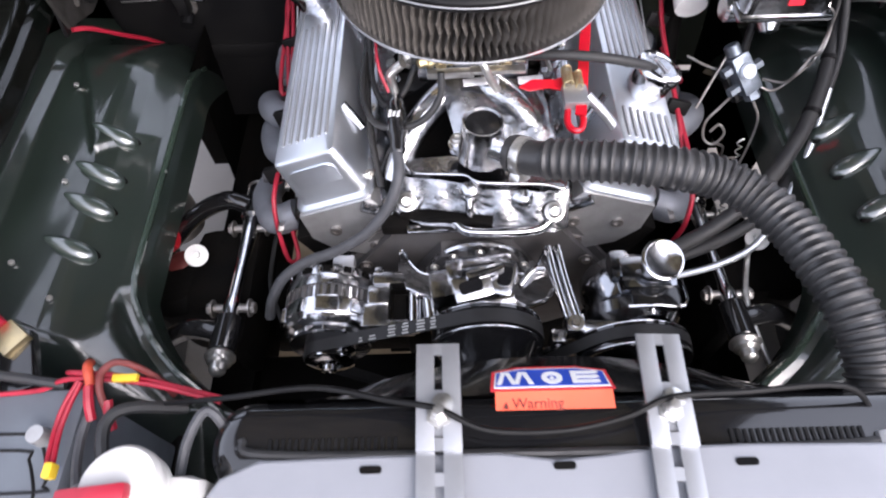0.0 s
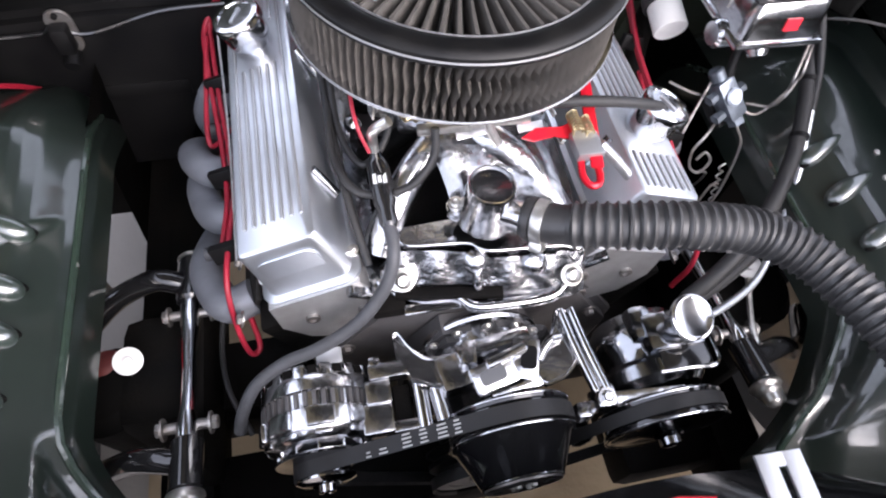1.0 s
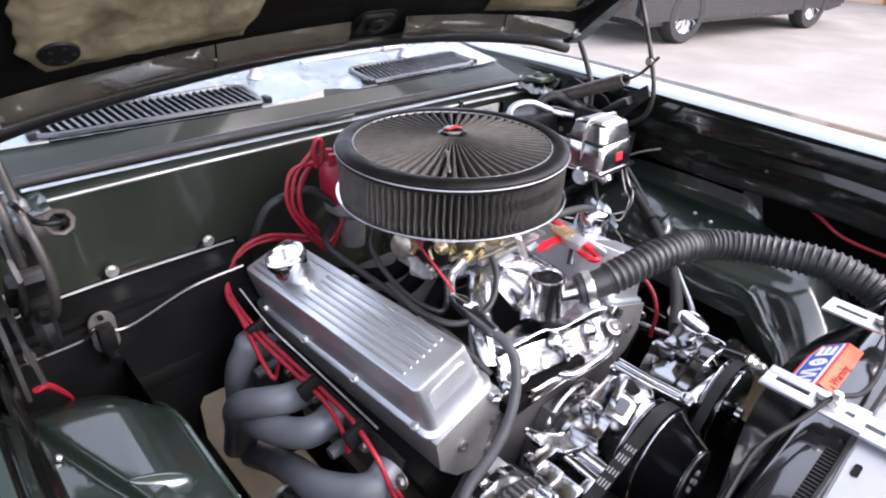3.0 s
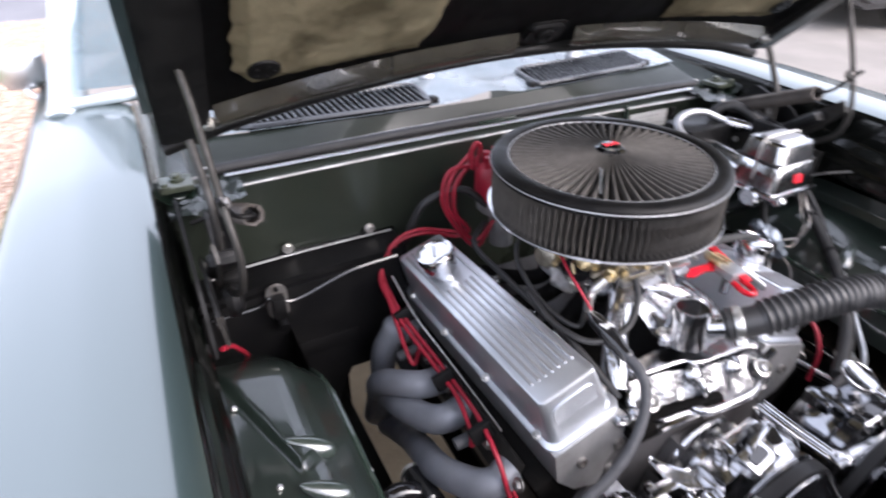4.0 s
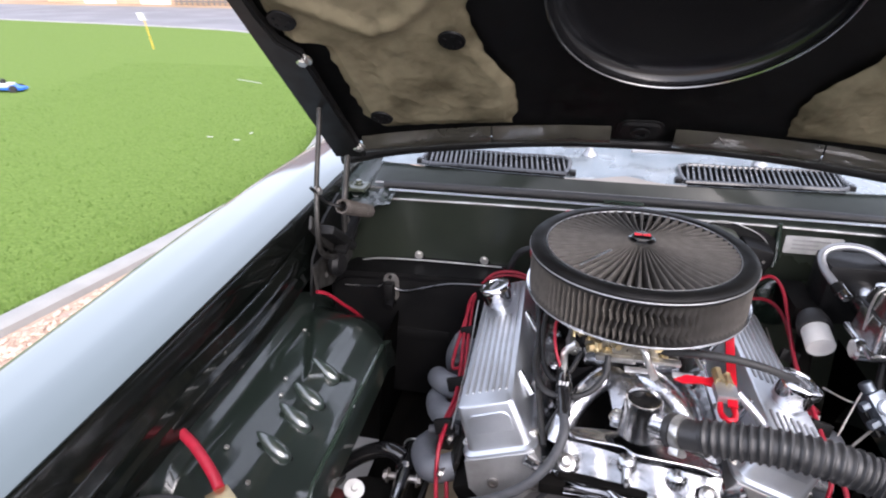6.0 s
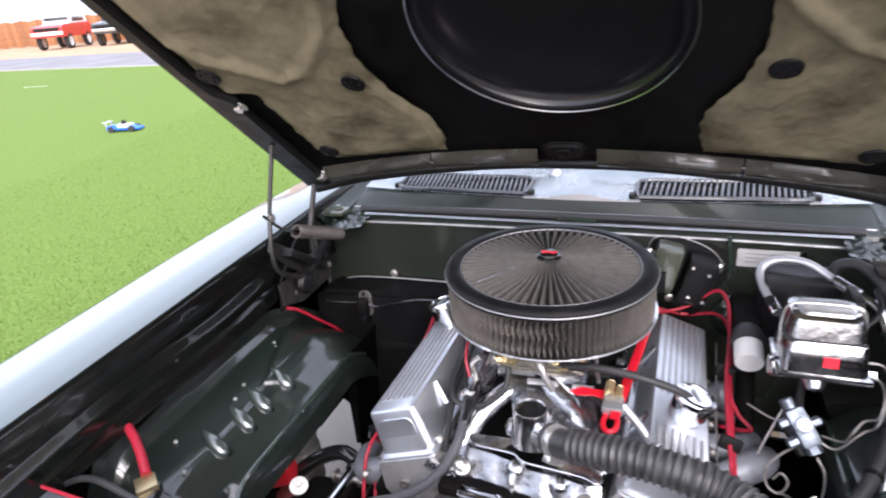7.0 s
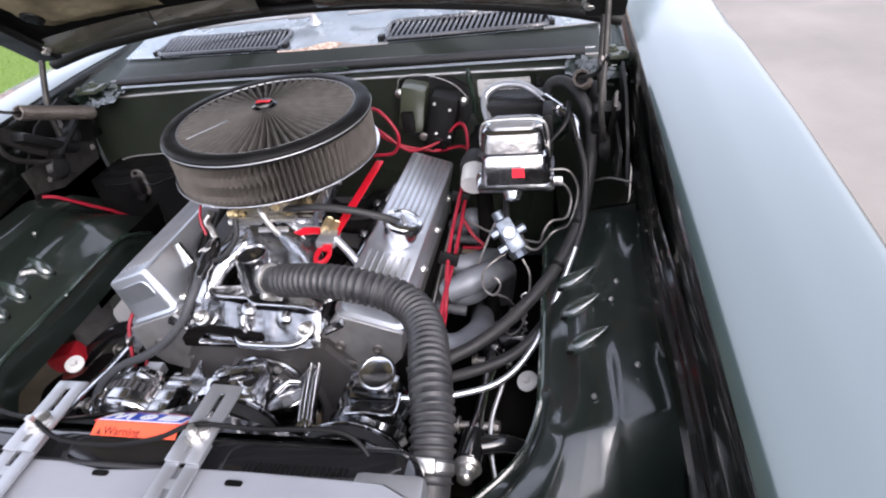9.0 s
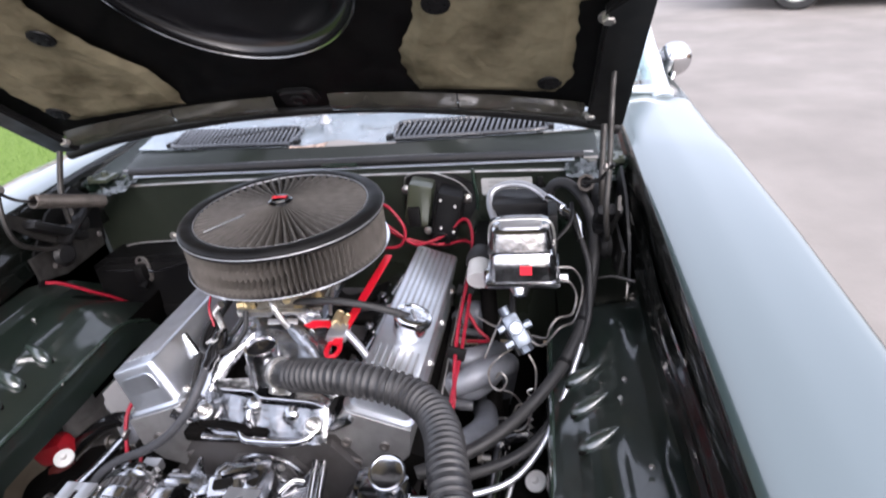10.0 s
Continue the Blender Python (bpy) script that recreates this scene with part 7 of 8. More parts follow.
def slotted(x, y0, y1, skew, w):
    b = thing("slotted_bracket", (x, -0.58, 0.86), "slotted aluminium strap bolted across the radiator top", "bracket", "radiator straps")
    d = V(skew, 1, 0).normalized()
    a = V(x, -0.579, 0.881)
    for k, (p, q) in enumerate(((y0, -0.004), (-0.028, y1))):
        # two overlapping lengths with open slots
        slots = [(p + 0.010, (p + q) / 2 - 0.004), ((p + q) / 2 + 0.004, q - 0.010)] if k else [(p + 0.012, q - 0.05), (q - 0.04, q - 0.012)]
        m = axes(a + V(0, 0, 0.006 + 0.0035 * k), V(1, -skew, 0), (0, 0, 1))
        bm = B()
        hw = w / 2
        for sx in (-1, 1):
            box(bm, (sx * (hw + 0.0035) / 2, (p + q) / 2, 0), (hw - 0.0035, q - p, 0.003), 0.0004, m)
        cuts = [p] + [c for s_ in slots for c in s_] + [q]
        for c0, c1 in zip(cuts[::2], cuts[1::2]):
            box(bm, (0, (c0 + c1) / 2, 0), (0.0072, c1 - c0, 0.003), 0, m)
        part("strap", bm, ALU_BRUSHED, b)
    bm = B()
    lathe(bm, [(0.011, 0), (0.011, 0.002), (0.0075, 0.0025), (0.0075, 0.009), (0.005, 0.0095), (0.0045, 0.016), (0, 0.0165)], a + V(0, 0, 0.0105), (0, 0, 1), 6)
    lathe(bm, [(0.0085, 0), (0.0085, 0.005), (0.004, 0.006), (0, 0.007)], a + V(0.003, 0.008, 0.0125), (0.2, 0.1, 1), 14)
    parts("bolt", bm, ZINC, b)


slotted(-0.049, -0.20, 0.062, 0.0, 0.037)
slotted(0.138, -0.20, 0.066, 0.045, 0.037)
bm = B()
tube(bm, [(-0.30, -0.548, 0.845), (-0.235, -0.556, 0.878), (-0.155, -0.552, 0.888), (-0.09, -0.566, 0.893), (-0.05, -0.576, 0.900), (-0.01, -0.592, 0.893), (0.05, -0.593, 0.890), (0.10, -0.585, 0.895), (0.138, -0.572, 0.902), (0.20, -0.566, 0.892), (0.285, -0.562, 0.888), (0.32, -0.58, 0.86)], 0.0026, 8)
solid("release_cable", bm, PLASTIC, "thin black cable strapped along the radiator top", "cable")
# two side bars that carry the panel
bm = B()
box(bm, (-0.50, -0.93, 0.60), (0.28, 0.02, 0.50), 0.006)
box(bm, (0.53, -0.93, 0.60), (0.22, 0.02, 0.50), 0.006)
parts("support_wall", bm, BLACK, car)

# battery, reservoir
bm = B()
box(bm, (-0.505, -0.655, 0.592), (0.24, 0.29, 0.012), 0.004)
for y in (-0.78, -0.55):
    box(bm, (-0.505, y, 0.47), (0.03, 0.02, 0.25), 0.003)
part("battery_tray", bm, UNDER, car)
bt = thing("battery", (-0.50, -0.66, 0.60), "grey-blue plastic battery with red and black leads", "battery")
bm = B()
box(bm, (-0.505, -0.655, 0.70), (0.22, 0.26, 0.20), 0.006)
part("case", bm, GREY_PL, bt)
bm = B()
box(bm, (-0.505, -0.655, 0.808), (0.225, 0.265, 0.022), 0.006)
part("lid", bm, GREY_PL, bt)
for k, (x0, y0, x1, y1) in enumerate(((-0.60, -0.70, -0.421, -0.566), (-0.59, -0.69, -0.428, -0.581))):
    bm = B()
    tube(bm, [(x0, y1, 0.819), (x1 - 0.012, y1, 0.819), (x1, y1 - 0.008, 0.819), (x1 + 0.014, y1 - 0.035, 0.819), (x1 + 0.014, y1 - 0.047, 0.819), (x1 + 0.006, y1 - 0.052, 0.819), (x0, y1 - 0.055, 0.819)], 0.0016, 6, 3)
    part("lid_groove", bm, BLACK, bt, "dark moulded line in the lid")
bm = B()
lathe(bm, [(0.009, 0), (0.008, 0.016), (0, 0.017)], (-0.56, -0.57, 0.819), (0, 0, 1), 16)
lathe(bm, [(0.009, 0), (0.008, 0.016), (0, 0.017)], (-0.42, -0.57, 0.819), (0, 0, 1), 16)
parts("terminal", bm, ALU_CAST, bt)
rs = thing("washer_reservoir", (-0.28, -0.655, 0.70), "white plastic fluid reservoir with a red-handled cap", "reservoir")
bm = B()
box(bm, (-0.283, -0.668, 0.81), (0.098, 0.10, 0.16), 0.016)
lathe(bm, [(0.030, 0), (0.029, 0.012), (0.027, 0.016)], (-0.289, -0.632, 0.882), (0, 0, 1), 32)
part("tank", bm, WHITE_PL, rs)
bm = B()
lathe(bm, [(0.030, 0), (0.0315, 0.003), (0.0315, 0.012), (0.029, 0.016), (0.020, 0.0172), (0, 0.0172)], (-0.289, -0.632, 0.895), (0, 0, 1), 36)
part("cap", bm, WHITE_PL, rs, "round white cap")
bm = B()
box(bm, (0, 0, 0), (0.052, 0.013, 0.012), 0.004, axes((-0.302, -0.639, 0.917), (1, 0.10, 0), (0, 0, 1)))
part("cap_handle", bm, RED, rs, "red cap handle")
# red battery lead with a fuse
ld = thing("battery_lead", (-0.52, -0.45, 0.74), "thick red battery lead ending in a clear fuse holder", "cable")
bm = B()
tube(bm, [(-0.650, -0.345, 0.812), (-0.627, -0.376, 0.818), (-0.585, -0.400, 0.812), (-0.548, -0.425, 0.800), (-0.530, -0.440, 0.790)], 0.0075, 10)
part("wire", bm, RED, ld)
bm = B()
box(bm, (0, 0, 0), (0.034, 0.030, 0.012), 0.002, axes((-0.520, -0.452, 0.783), (0.8, -0.6, 0), (0, 0, 1)))
part("fuse", bm, BRASS, ld, "amber fuse")
bm = B()
box(bm, (0, 0, 0), (0.068, 0.034, 0.018), 0.003, axes((-0.508, -0.476, 0.770), (0.35, -0.93, -0.1), (0, 0, 1)))
part("holder", bm, BLACK_GLOSS, ld)
WIRES = [(RED, 0.0026, [(-0.62, -0.53, 0.83), (-0.52, -0.53, 0.825), (-0.44, -0.525, 0.822), (-0.40, -0.52, 0.838), (-0.33, -0.525, 0.835), (-0.255, -0.543, 0.83)], "thin red wire across the battery"),
         (RED, 0.0024, [(-0.42, -0.50, 0.79), (-0.40, -0.515, 0.842), (-0.34, -0.519, 0.834), (-0.255, -0.539, 0.828)], "thin red wire beside the battery"),
         (RED, 0.0026, [(-0.392, -0.522, 0.838), (-0.401, -0.545, 0.834), (-0.404, -0.567, 0.831), (-0.398, -0.598, 0.836)], "thin red wire down to the battery clamp"),
         (RED, 0.0024, [(-0.388, -0.524, 0.840), (-0.395, -0.548, 0.836), (-0.398, -0.570, 0.833), (-0.393, -0.598, 0.836)], "thin red wire down to the battery clamp"),
         (RUST_RED, 0.0034, [(-0.356, -0.556, 0.832), (-0.362, -0.535, 0.85), (-0.362, -0.518, 0.853), (-0.348, -0.510, 0.852), (-0.327, -0.515, 0.83), (-0.315, -0.525, 0.80)], "dark red cable arching beside the battery"),
         (RED, 0.0046, [(-0.376, -0.530, 0.846), (-0.374, -0.546, 0.840), (-0.372, -0.558, 0.832)], "red rubber terminal boot"),
         (RED, 0.0044, [(-0.356, -0.543, 0.842), (-0.354, -0.556, 0.836), (-0.352, -0.566, 0.828)], "red rubber terminal boot"),
         (GREY_CABLE, 0.0045, [(-0.376, -0.555, 0.832), (-0.378, -0.575, 0.83), (-0.372, -0.60, 0.834), (-0.36, -0.62, 0.845)], "pale grey lead beside the terminal boots"),
         (RUBBER, 0.0058, [(-0.29, -0.545, 0.82), (-0.331, -0.552, 0.846), (-0.347, -0.566, 0.85), (-0.345, -0.592, 0.846), (-0.335, -0.615, 0.83)], "thick black cable curving past the battery"),
         (RUBBER, 0.0048, [(-0.63, -0.50, 0.80), (-0.55, -0.505, 0.838), (-0.47, -0.515, 0.838), (-0.41, -0.522, 0.828)], "thick black battery cable beside the clamp"),
         (GREY_CABLE, 0.0045, [(-0.265, -0.63, 0.86), (-0.262, -0.59, 0.868), (-0.25, -0.565, 0.872), (-0.236, -0.575, 0.86), (-0.228, -0.60, 0.82)], "grey overflow tube looped over the panel end")]
for k, (mt_, r, pts, lbl) in enumerate(WIRES):
    bm = B()
    tube(bm, pts, r, 8)
    solid("wire", bm, mt_, lbl, "wire")
bm = B()
box(bm, (-0.345, -0.522, 0.842), (0.024, 0.007, 0.006), 0.0015)
solid("fuse_sleeve", bm, YELLOW, "small yellow fuse sleeve on the red wires", "fuse")
bm = B()
box(bm, (-0.392, -0.604, 0.838), (0.008, 0.013, 0.012), 0.002)
solid("wire_connector", bm, YELLOW, "small yellow wire connector on the battery", "connector")
bm = B()
tube(bm, [(-0.385, -0.505, 0.84), (-0.378, -0.515, 0.852), (-0.373, -0.53, 0.848)], 0.0045, 10)
solid("wire_connector", bm, BURNT, "orange wire connector among red leads", "connector")

# headers
def header(s):
    hd = thing("exhaust_header", (s * 0.33, 0, 0.36), "grey coated tubular exhaust header", "exhaust header", "headers")
    bm = B()
    box(bm, (0, 0, 0), (0.008, 0.385, 0.05), 0.003, axes((s * 0.272, -0.012, 0.632), (1, 0, s * 0.45), (0, 0, 1)))
    part("flange", bm, LINK, hd)
    tubes = [[(-0.185, 0.632), (-0.300, -0.190, 0.622), (-0.322, -0.165, 0.606), (-0.342, -0.105, 0.580), (-0.334, -0.02, 0.53), (-0.317, 0.08, 0.45), (-0.312, 0.2, 0.36)],
             [(-0.055, 0.635), (-0.305, -0.060, 0.630), (-0.327, -0.035, 0.615), (-0.344, 0.03, 0.59), (-0.337, 0.10, 0.545), (-0.322, 0.17, 0.46), (-0.317, 0.23, 0.36)],
             [(0.015, 0.635), (-0.310, 0.012, 0.640), (-0.337, 0.035, 0.632), (-0.354, 0.085, 0.60), (-0.347, 0.14, 0.54), (-0.332, 0.19, 0.46), (-0.327, 0.24, 0.36)],
             [(0.145, 0.635), (-0.305, 0.140, 0.665), (-0.312, 0.135, 0.660), (-0.327, 0.145, 0.62), (-0.327, 0.165, 0.56), (-0.317, 0.2, 0.46), (-0.312, 0.25, 0.36)]]
    for t in tubes:
        y, z = t[0]
        bm = B()
        tube(bm, [(s * 0.270, y, z)] + [(-s * p[0], p[1], p[2]) for p in t[1:]], 0.0232, 20)
        part("pipe", bm, HEADER, hd)
    bm = B()
    for y in (-0.225, -0.145, -0.02, 0.055, 0.10, 0.185):
        bolt(bm, (s * 0.283, y, 0.650), (s, 0, 0.4), 0.007)
    parts("flange_bolt", bm, STEEL, hd)
    bm = B()
    for y in (-0.125, 0.085):
        lathe(bm, [(0.010, 0), (0.011, 0.012), (0.008, 0.03), (0.0095, 0.034), (0.009, 0.055), (0, 0.057)], (s * 0.272, y, 0.655), (s, 0, -0.15), 14)
    parts("spark_plug_boot", bm, GREY_CABLE, hd)


for s in (-1, 1):
    header(s)
# thick pipe bending down beside the steering side
bm = B()
tube(bm, [(0.285, -0.075, 0.645), (0.318, -0.062, 0.655), (0.352, -0.030, 0.650), (0.374, 0.020, 0.622), (0.378, 0.075, 0.575), (0.368, 0.125, 0.50), (0.352, 0.16, 0.40)], lambda t: 0.021 + 0.005 * math.sin(min(1, t * 1.7) * 3.0) ** 2, 22)
solid("exhaust_pipe", bm, HEADER, "smooth grey coated exhaust pipe by the header", "exhaust pipe")

# spark plug leads
def leads(name, runs, label, mat=RED, r=0.0036):
    ob = thing(name, runs[0][0], label, "cable", "ignition leads")
    for pts in runs:
        bm = B()
        tube(bm, pts, r, 10)
        part("lead", bm, mat, ob)
    return ob


lr = leads("ignition_leads", [
    [(-0.12, 0.21, 0.935), (-0.160, 0.205, 0.90), (-0.172, 0.20, 0.85), (-0.145, 0.20, 0.80), (-0.130, 0.21, 0.775), (-0.170, 0.222, 0.785), (-0.220, 0.225, 0.798), (-0.265, 0.225, 0.785), (-0.297, 0.215, 0.742), (-0.300, 0.17, 0.712), (-0.296, 0.10, 0.695), (-0.288, 0.02, 0.684), (-0.284, -0.06, 0.678), (-0.290, -0.13, 0.685), (-0.296, -0.19, 0.672), (-0.294, -0.225, 0.625), (-0.286, -0.245, 0.590), (-0.275, -0.235, 0.585), (-0.280, -0.205, 0.62)],
    [(-0.10, 0.22, 0.92), (-0.148, 0.21, 0.885), (-0.155, 0.205, 0.83), (-0.125, 0.205, 0.785), (-0.14, 0.22, 0.765), (-0.20, 0.228, 0.785), (-0.26, 0.23, 0.778), (-0.305, 0.205, 0.735), (-0.308, 0.15, 0.710), (-0.304, 0.09, 0.692), (-0.296, 0.01, 0.680), (-0.293, -0.065, 0.675), (-0.302, -0.125, 0.665), (-0.305, -0.135, 0.645), (-0.292, -0.125, 0.650)],
    [(-0.11, 0.21, 0.91), (-0.165, 0.205, 0.91), (-0.182, 0.20, 0.86), (-0.155, 0.2, 0.80), (-0.11, 0.2, 0.745), (-0.085, 0.19, 0.79)],
    [(-0.11, 0.235, 0.905), (-0.150, 0.215, 0.86), (-0.145, 0.205, 0.80), (-0.11, 0.2, 0.76), (-0.08, 0.19, 0.80)],
    [(-0.306, 0.19, 0.727), (-0.312, 0.13, 0.702), (-0.318, 0.07, 0.675), (-0.316, 0.045, 0.660), (-0.302, 0.06, 0.655), (-0.285, 0.085, 0.655)]],
    "bundle of red silicone ignition leads along the valve cover")
bm = B()
tube(bm, [(-0.118, 0.205, 0.905), (-0.124, 0.203, 0.935), (-0.117, 0.2, 0.955), (-0.108, 0.2, 0.945), (-0.112, 0.203, 0.91)], 0.0042, 10)
part("loop", bm, RED, lr)
for y, z in ((0.12, 0.700), (-0.03, 0.680), (-0.145, 0.678)):
    bm = B()
    box(bm, (0, 0, 0), (0.034, 0.012, 0.026), 0.003, axes((-0.296, y, z), (1, 0, 0.3), (0, 0.3, 1)))
    part("separator", bm, PLASTIC, lr, "black lead separator")
bm = B()
tube(bm, [(-0.288, 0.19, 0.738), (-0.286, 0.10, 0.712), (-0.282, 0.0, 0.704), (-0.280, -0.10, 0.700), (-0.279, -0.17, 0.697)], 0.0016, 8)
part("wire_loom_rod", bm, ZINC, lr, "bright loom rod")
ll = leads("ignition_leads", [
    [(0.10, 0.22, 0.89), (0.135, 0.20, 0.885), (0.165, 0.19, 0.84), (0.15, 0.19, 0.80), (0.10, 0.2, 0.79)],
    [(0.09, 0.22, 0.86), (0.13, 0.20, 0.84), (0.175, 0.20, 0.80), (0.2, 0.22, 0.79), (0.24, 0.235, 0.80), (0.285, 0.23, 0.84), (0.305, 0.20, 0.83), (0.308, 0.14, 0.79), (0.300, 0.05, 0.76), (0.298, -0.05, 0.745), (0.300, -0.12, 0.725), (0.302, -0.16, 0.70), (0.296, -0.18, 0.66)],
    [(0.10, 0.23, 0.83), (0.16, 0.22, 0.80), (0.23, 0.24, 0.775), (0.29, 0.225, 0.79), (0.312, 0.17, 0.78), (0.308, 0.06, 0.745), (0.306, -0.06, 0.725), (0.302, -0.20, 0.715), (0.298, -0.245, 0.67), (0.290, -0.25, 0.61)],
    [(0.305, 0.04, 0.735), (0.325, 0.03, 0.70), (0.345, 0.02, 0.68), (0.30, 0.05, 0.655)]],
    "red silicone ignition leads along the breather side valve cover")
bm = B()
tube(bm, [(0.292, 0.19, 0.745), (0.288, 0.08, 0.73), (0.284, -0.05, 0.715), (0.281, -0.18, 0.70)], 0.0016, 8)
part("wire_loom_rod", bm, ZINC, ll, "bright loom rod")
for y, z in ((0.08, 0.755), (-0.09, 0.735)):
    bm = B()
    box(bm, (0, 0, 0), (0.034, 0.010, 0.022), 0.003, axes((0.300, y, z), (1, 0, -0.3), (0, 0.3, 1)))
    part("separator", bm, PLASTIC, ll)
ds = thing("distributor", (-0.03, 0.22, 0.72), "red-capped distributor behind the air cleaner", "distributor")
bm = B()
lathe(bm, [(0.05, 0), (0.055, 0.01), (0.055, 0.05), (0.048, 0.06), (0.03, 0.075), (0, 0.078)], (-0.045, 0.215, 0.83), (0, 0, 1), 32)
dcap = part("cap", bm, RED, ds)
bm = B()
for k in range(8):
    a = k * math.tau / 8
    cyl(bm, (-0.045 + 0.036 * math.cos(a), 0.215 + 0.036 * math.sin(a), 0.89), (-0.045 + 0.036 * math.cos(a), 0.215 + 0.036 * math.sin(a), 0.917), 0.007, n=12)
parts("terminal_tower", bm, RED, dcap)
bm = B()
lathe(bm, [(0.022, 0), (0.025, 0.06), (0.05, 0.08), (0.052, 0.10)], (-0.045, 0.215, 0.73), (0, 0, 1), 28)
part("body", bm, ALU_CAST, ds)

# fuel line and sleeved cable to the alternator
fl = thing("fuel_filter", (-0.10, -0.16, 0.77), "black inline fuel filter with a pale label on a rubber line", "fuel filter")
bm = B()
lathe(bm, [(0.006, 0), (0.010, 0.010), (0.013, 0.018), (0.013, 0.062), (0.010, 0.070), (0.0105, 0.085), (0.007, 0.092)], (-0.104, -0.118, 0.804), (0.03, -0.95, -0.22), 20)
part("body", bm, BLACK_GLOSS, fl)
bm = B()
for k in range(3):
    box(bm, (0, 0, 0), (0.004, 0.016 - 0.003 * (k == 1), 0.0006), 0, axes((-0.1105 + 0.0055 * k, -0.158, 0.8095), (1, 0, 0.2), (0.0, 0.22, 1)))
parts("label_bar", bm, LABEL_WHITE, fl)
bm = B()
tube(bm, [(-0.090, -0.125, 0.862), (-0.106, -0.122, 0.845), (-0.107, -0.118, 0.825), (-0.105, -0.118, 0.808)], 0.006, 10)
part("fitting", bm, ZINC, fl)
bm = B()
tube(bm, [(-0.102, -0.203, 0.785), (-0.1, -0.222, 0.779), (-0.104, -0.243, 0.766), (-0.118, -0.262, 0.742), (-0.150, -0.281, 0.712), (-0.195, -0.293, 0.688), (-0.235, -0.298, 0.673), (-0.270, -0.312, 0.655), (-0.290, -0.332, 0.630), (-0.30, -0.345, 0.60)], 0.0075, 12)
solid("sleeved_cable", bm, GREY_CABLE, "grey sleeved cable running from the filter past the alternator", "cable")
bm = B()
tube(bm, [(-0.150, -0.03, 0.80), (-0.152, -0.10, 0.79), (-0.135, -0.15, 0.787), (-0.105, -0.166, 0.790), (-0.07, -0.165, 0.800), (-0.045, -0.150, 0.825), (-0.042, -0.135, 0.855)], 0.0048, 10)
solid("vacuum_hose", bm, RUBBER, "thin black vacuum hose looping beside the carburettor", "hose")
bm = B()
tube(bm, [(-0.085, 0.05, 0.852), (-0.120, 0.045, 0.846), (-0.140, 0.02, 0.828), (-0.143, -0.03, 0.802), (-0.138, -0.08, 0.788), (-0.120, -0.115, 0.782), (-0.095, -0.10, 0.79), (-0.078, -0.075, 0.815)], 0.0042, 10)
solid("vacuum_hose", bm, RUBBER, "thin black vacuum hose from the carburettor's base", "hose")
bm = B()
tube(bm, [(-0.118, -0.055, 0.875), (-0.125, -0.085, 0.865), (-0.122, -0.115, 0.845), (-0.112, -0.130, 0.82)], 0.0022, 8)
solid("wire", bm, RED, "thin red choke wire", "wire")
bm = B()
tube(bm, [(-0.10, 0.19, 0.80), (-0.155, 0.13, 0.80), (-0.152, 0.02, 0.79), (-0.148, -0.08, 0.785), (-0.14, -0.16, 0.77), (-0.128, -0.225, 0.74)], 0.005, 10)
solid("wire_loom", bm, RUBBER, "black wire loom lying along the valve cover's inner side", "cable")
bm = B()
tube(bm, [(-0.09, 0.20, 0.83), (-0.135, 0.215, 0.865), (-0.20, 0.225, 0.852), (-0.225, 0.235, 0.81), (-0.235, 0.25, 0.76), (-0.24, 0.29, 0.72)], 0.007, 10)
solid("heater_hose", bm, RUBBER, "black hose behind the valve cover", "hose")
bm = B()
tube(bm, [(0.238, -0.118, 0.830), (0.215, -0.130, 0.850), (0.17, -0.137, 0.868), (0.119, -0.137, 0.876), (0.07, -0.125, 0.868), (0.03, -0.10, 0.850), (0.01, -0.07, 0.838)], 0.0062, 12)
solid("breather_hose", bm, RUBBER, "black rubber breather hose from the chrome cap to the carburettor", "hose")


# firewall fittings
hb = thing("heater_box", (-0.45, 0.25, 0.45), "black heater box on the firewall with a resistor plate", "heater box")
bm = B()
plate(bm, [(-0.64, 0.44), (-0.405, 0.44), (-0.385, 0.50), (-0.37, 0.53), (-0.25, 0.53), (-0.235, 0.60), (-0.245, 0.774), (-0.45, 0.770), (-0.60, 0.762), (-0.64, 0.74)], 0.085, axes((0, 0.295, 0), (1, 0, 0), (0, -1, 0)), 0.012)
part("case", bm, PLASTIC, hb)
bm = B()
plate(bm, [(-0.62, 0.742), (-0.56, 0.766), (-0.46, 0.774), (-0.45, 0.786), (-0.44, 0.786), (-0.43, 0.776), (-0.31, 0.776), (-0.30, 0.787), (-0.285, 0.787), (-0.275, 0.776), (-0.24, 0.776), (-0.24, 0.770), (-0.46, 0.767), (-0.62, 0.735)], 0.012, axes((0, 0.298, 0), (1, 0, 0), (0, -1, 0)), 0.003)
tube(bm, [(-0.60, 0.206, 0.735), (-0.52, 0.204, 0.740), (-0.50, 0.203, 0.752), (-0.46, 0.204, 0.735), (-0.36, 0.206, 0.762), (-0.27, 0.207, 0.768)], 0.0035, 8)
part("flange", bm, BLACK_GLOSS, hb)
bm = B()
tube(bm, [(-0.62, 0.283, 0.744), (-0.56, 0.283, 0.768), (-0.47, 0.283, 0.775), (-0.36, 0.283, 0.777), (-0.25, 0.283, 0.777)], 0.0022, 8)
part("flange_edge", bm, ALU_CAST, hb, "thin bright line along the flange edge")
bm = B()
for x, z in ((-0.444, 0.788), (-0.291, 0.789)):
    bolt(bm, (x, 0.286, z), (0, -1, 0.1), 0.0065)
parts("flange_bolt", bm, ZINC, hb)
bm = B()
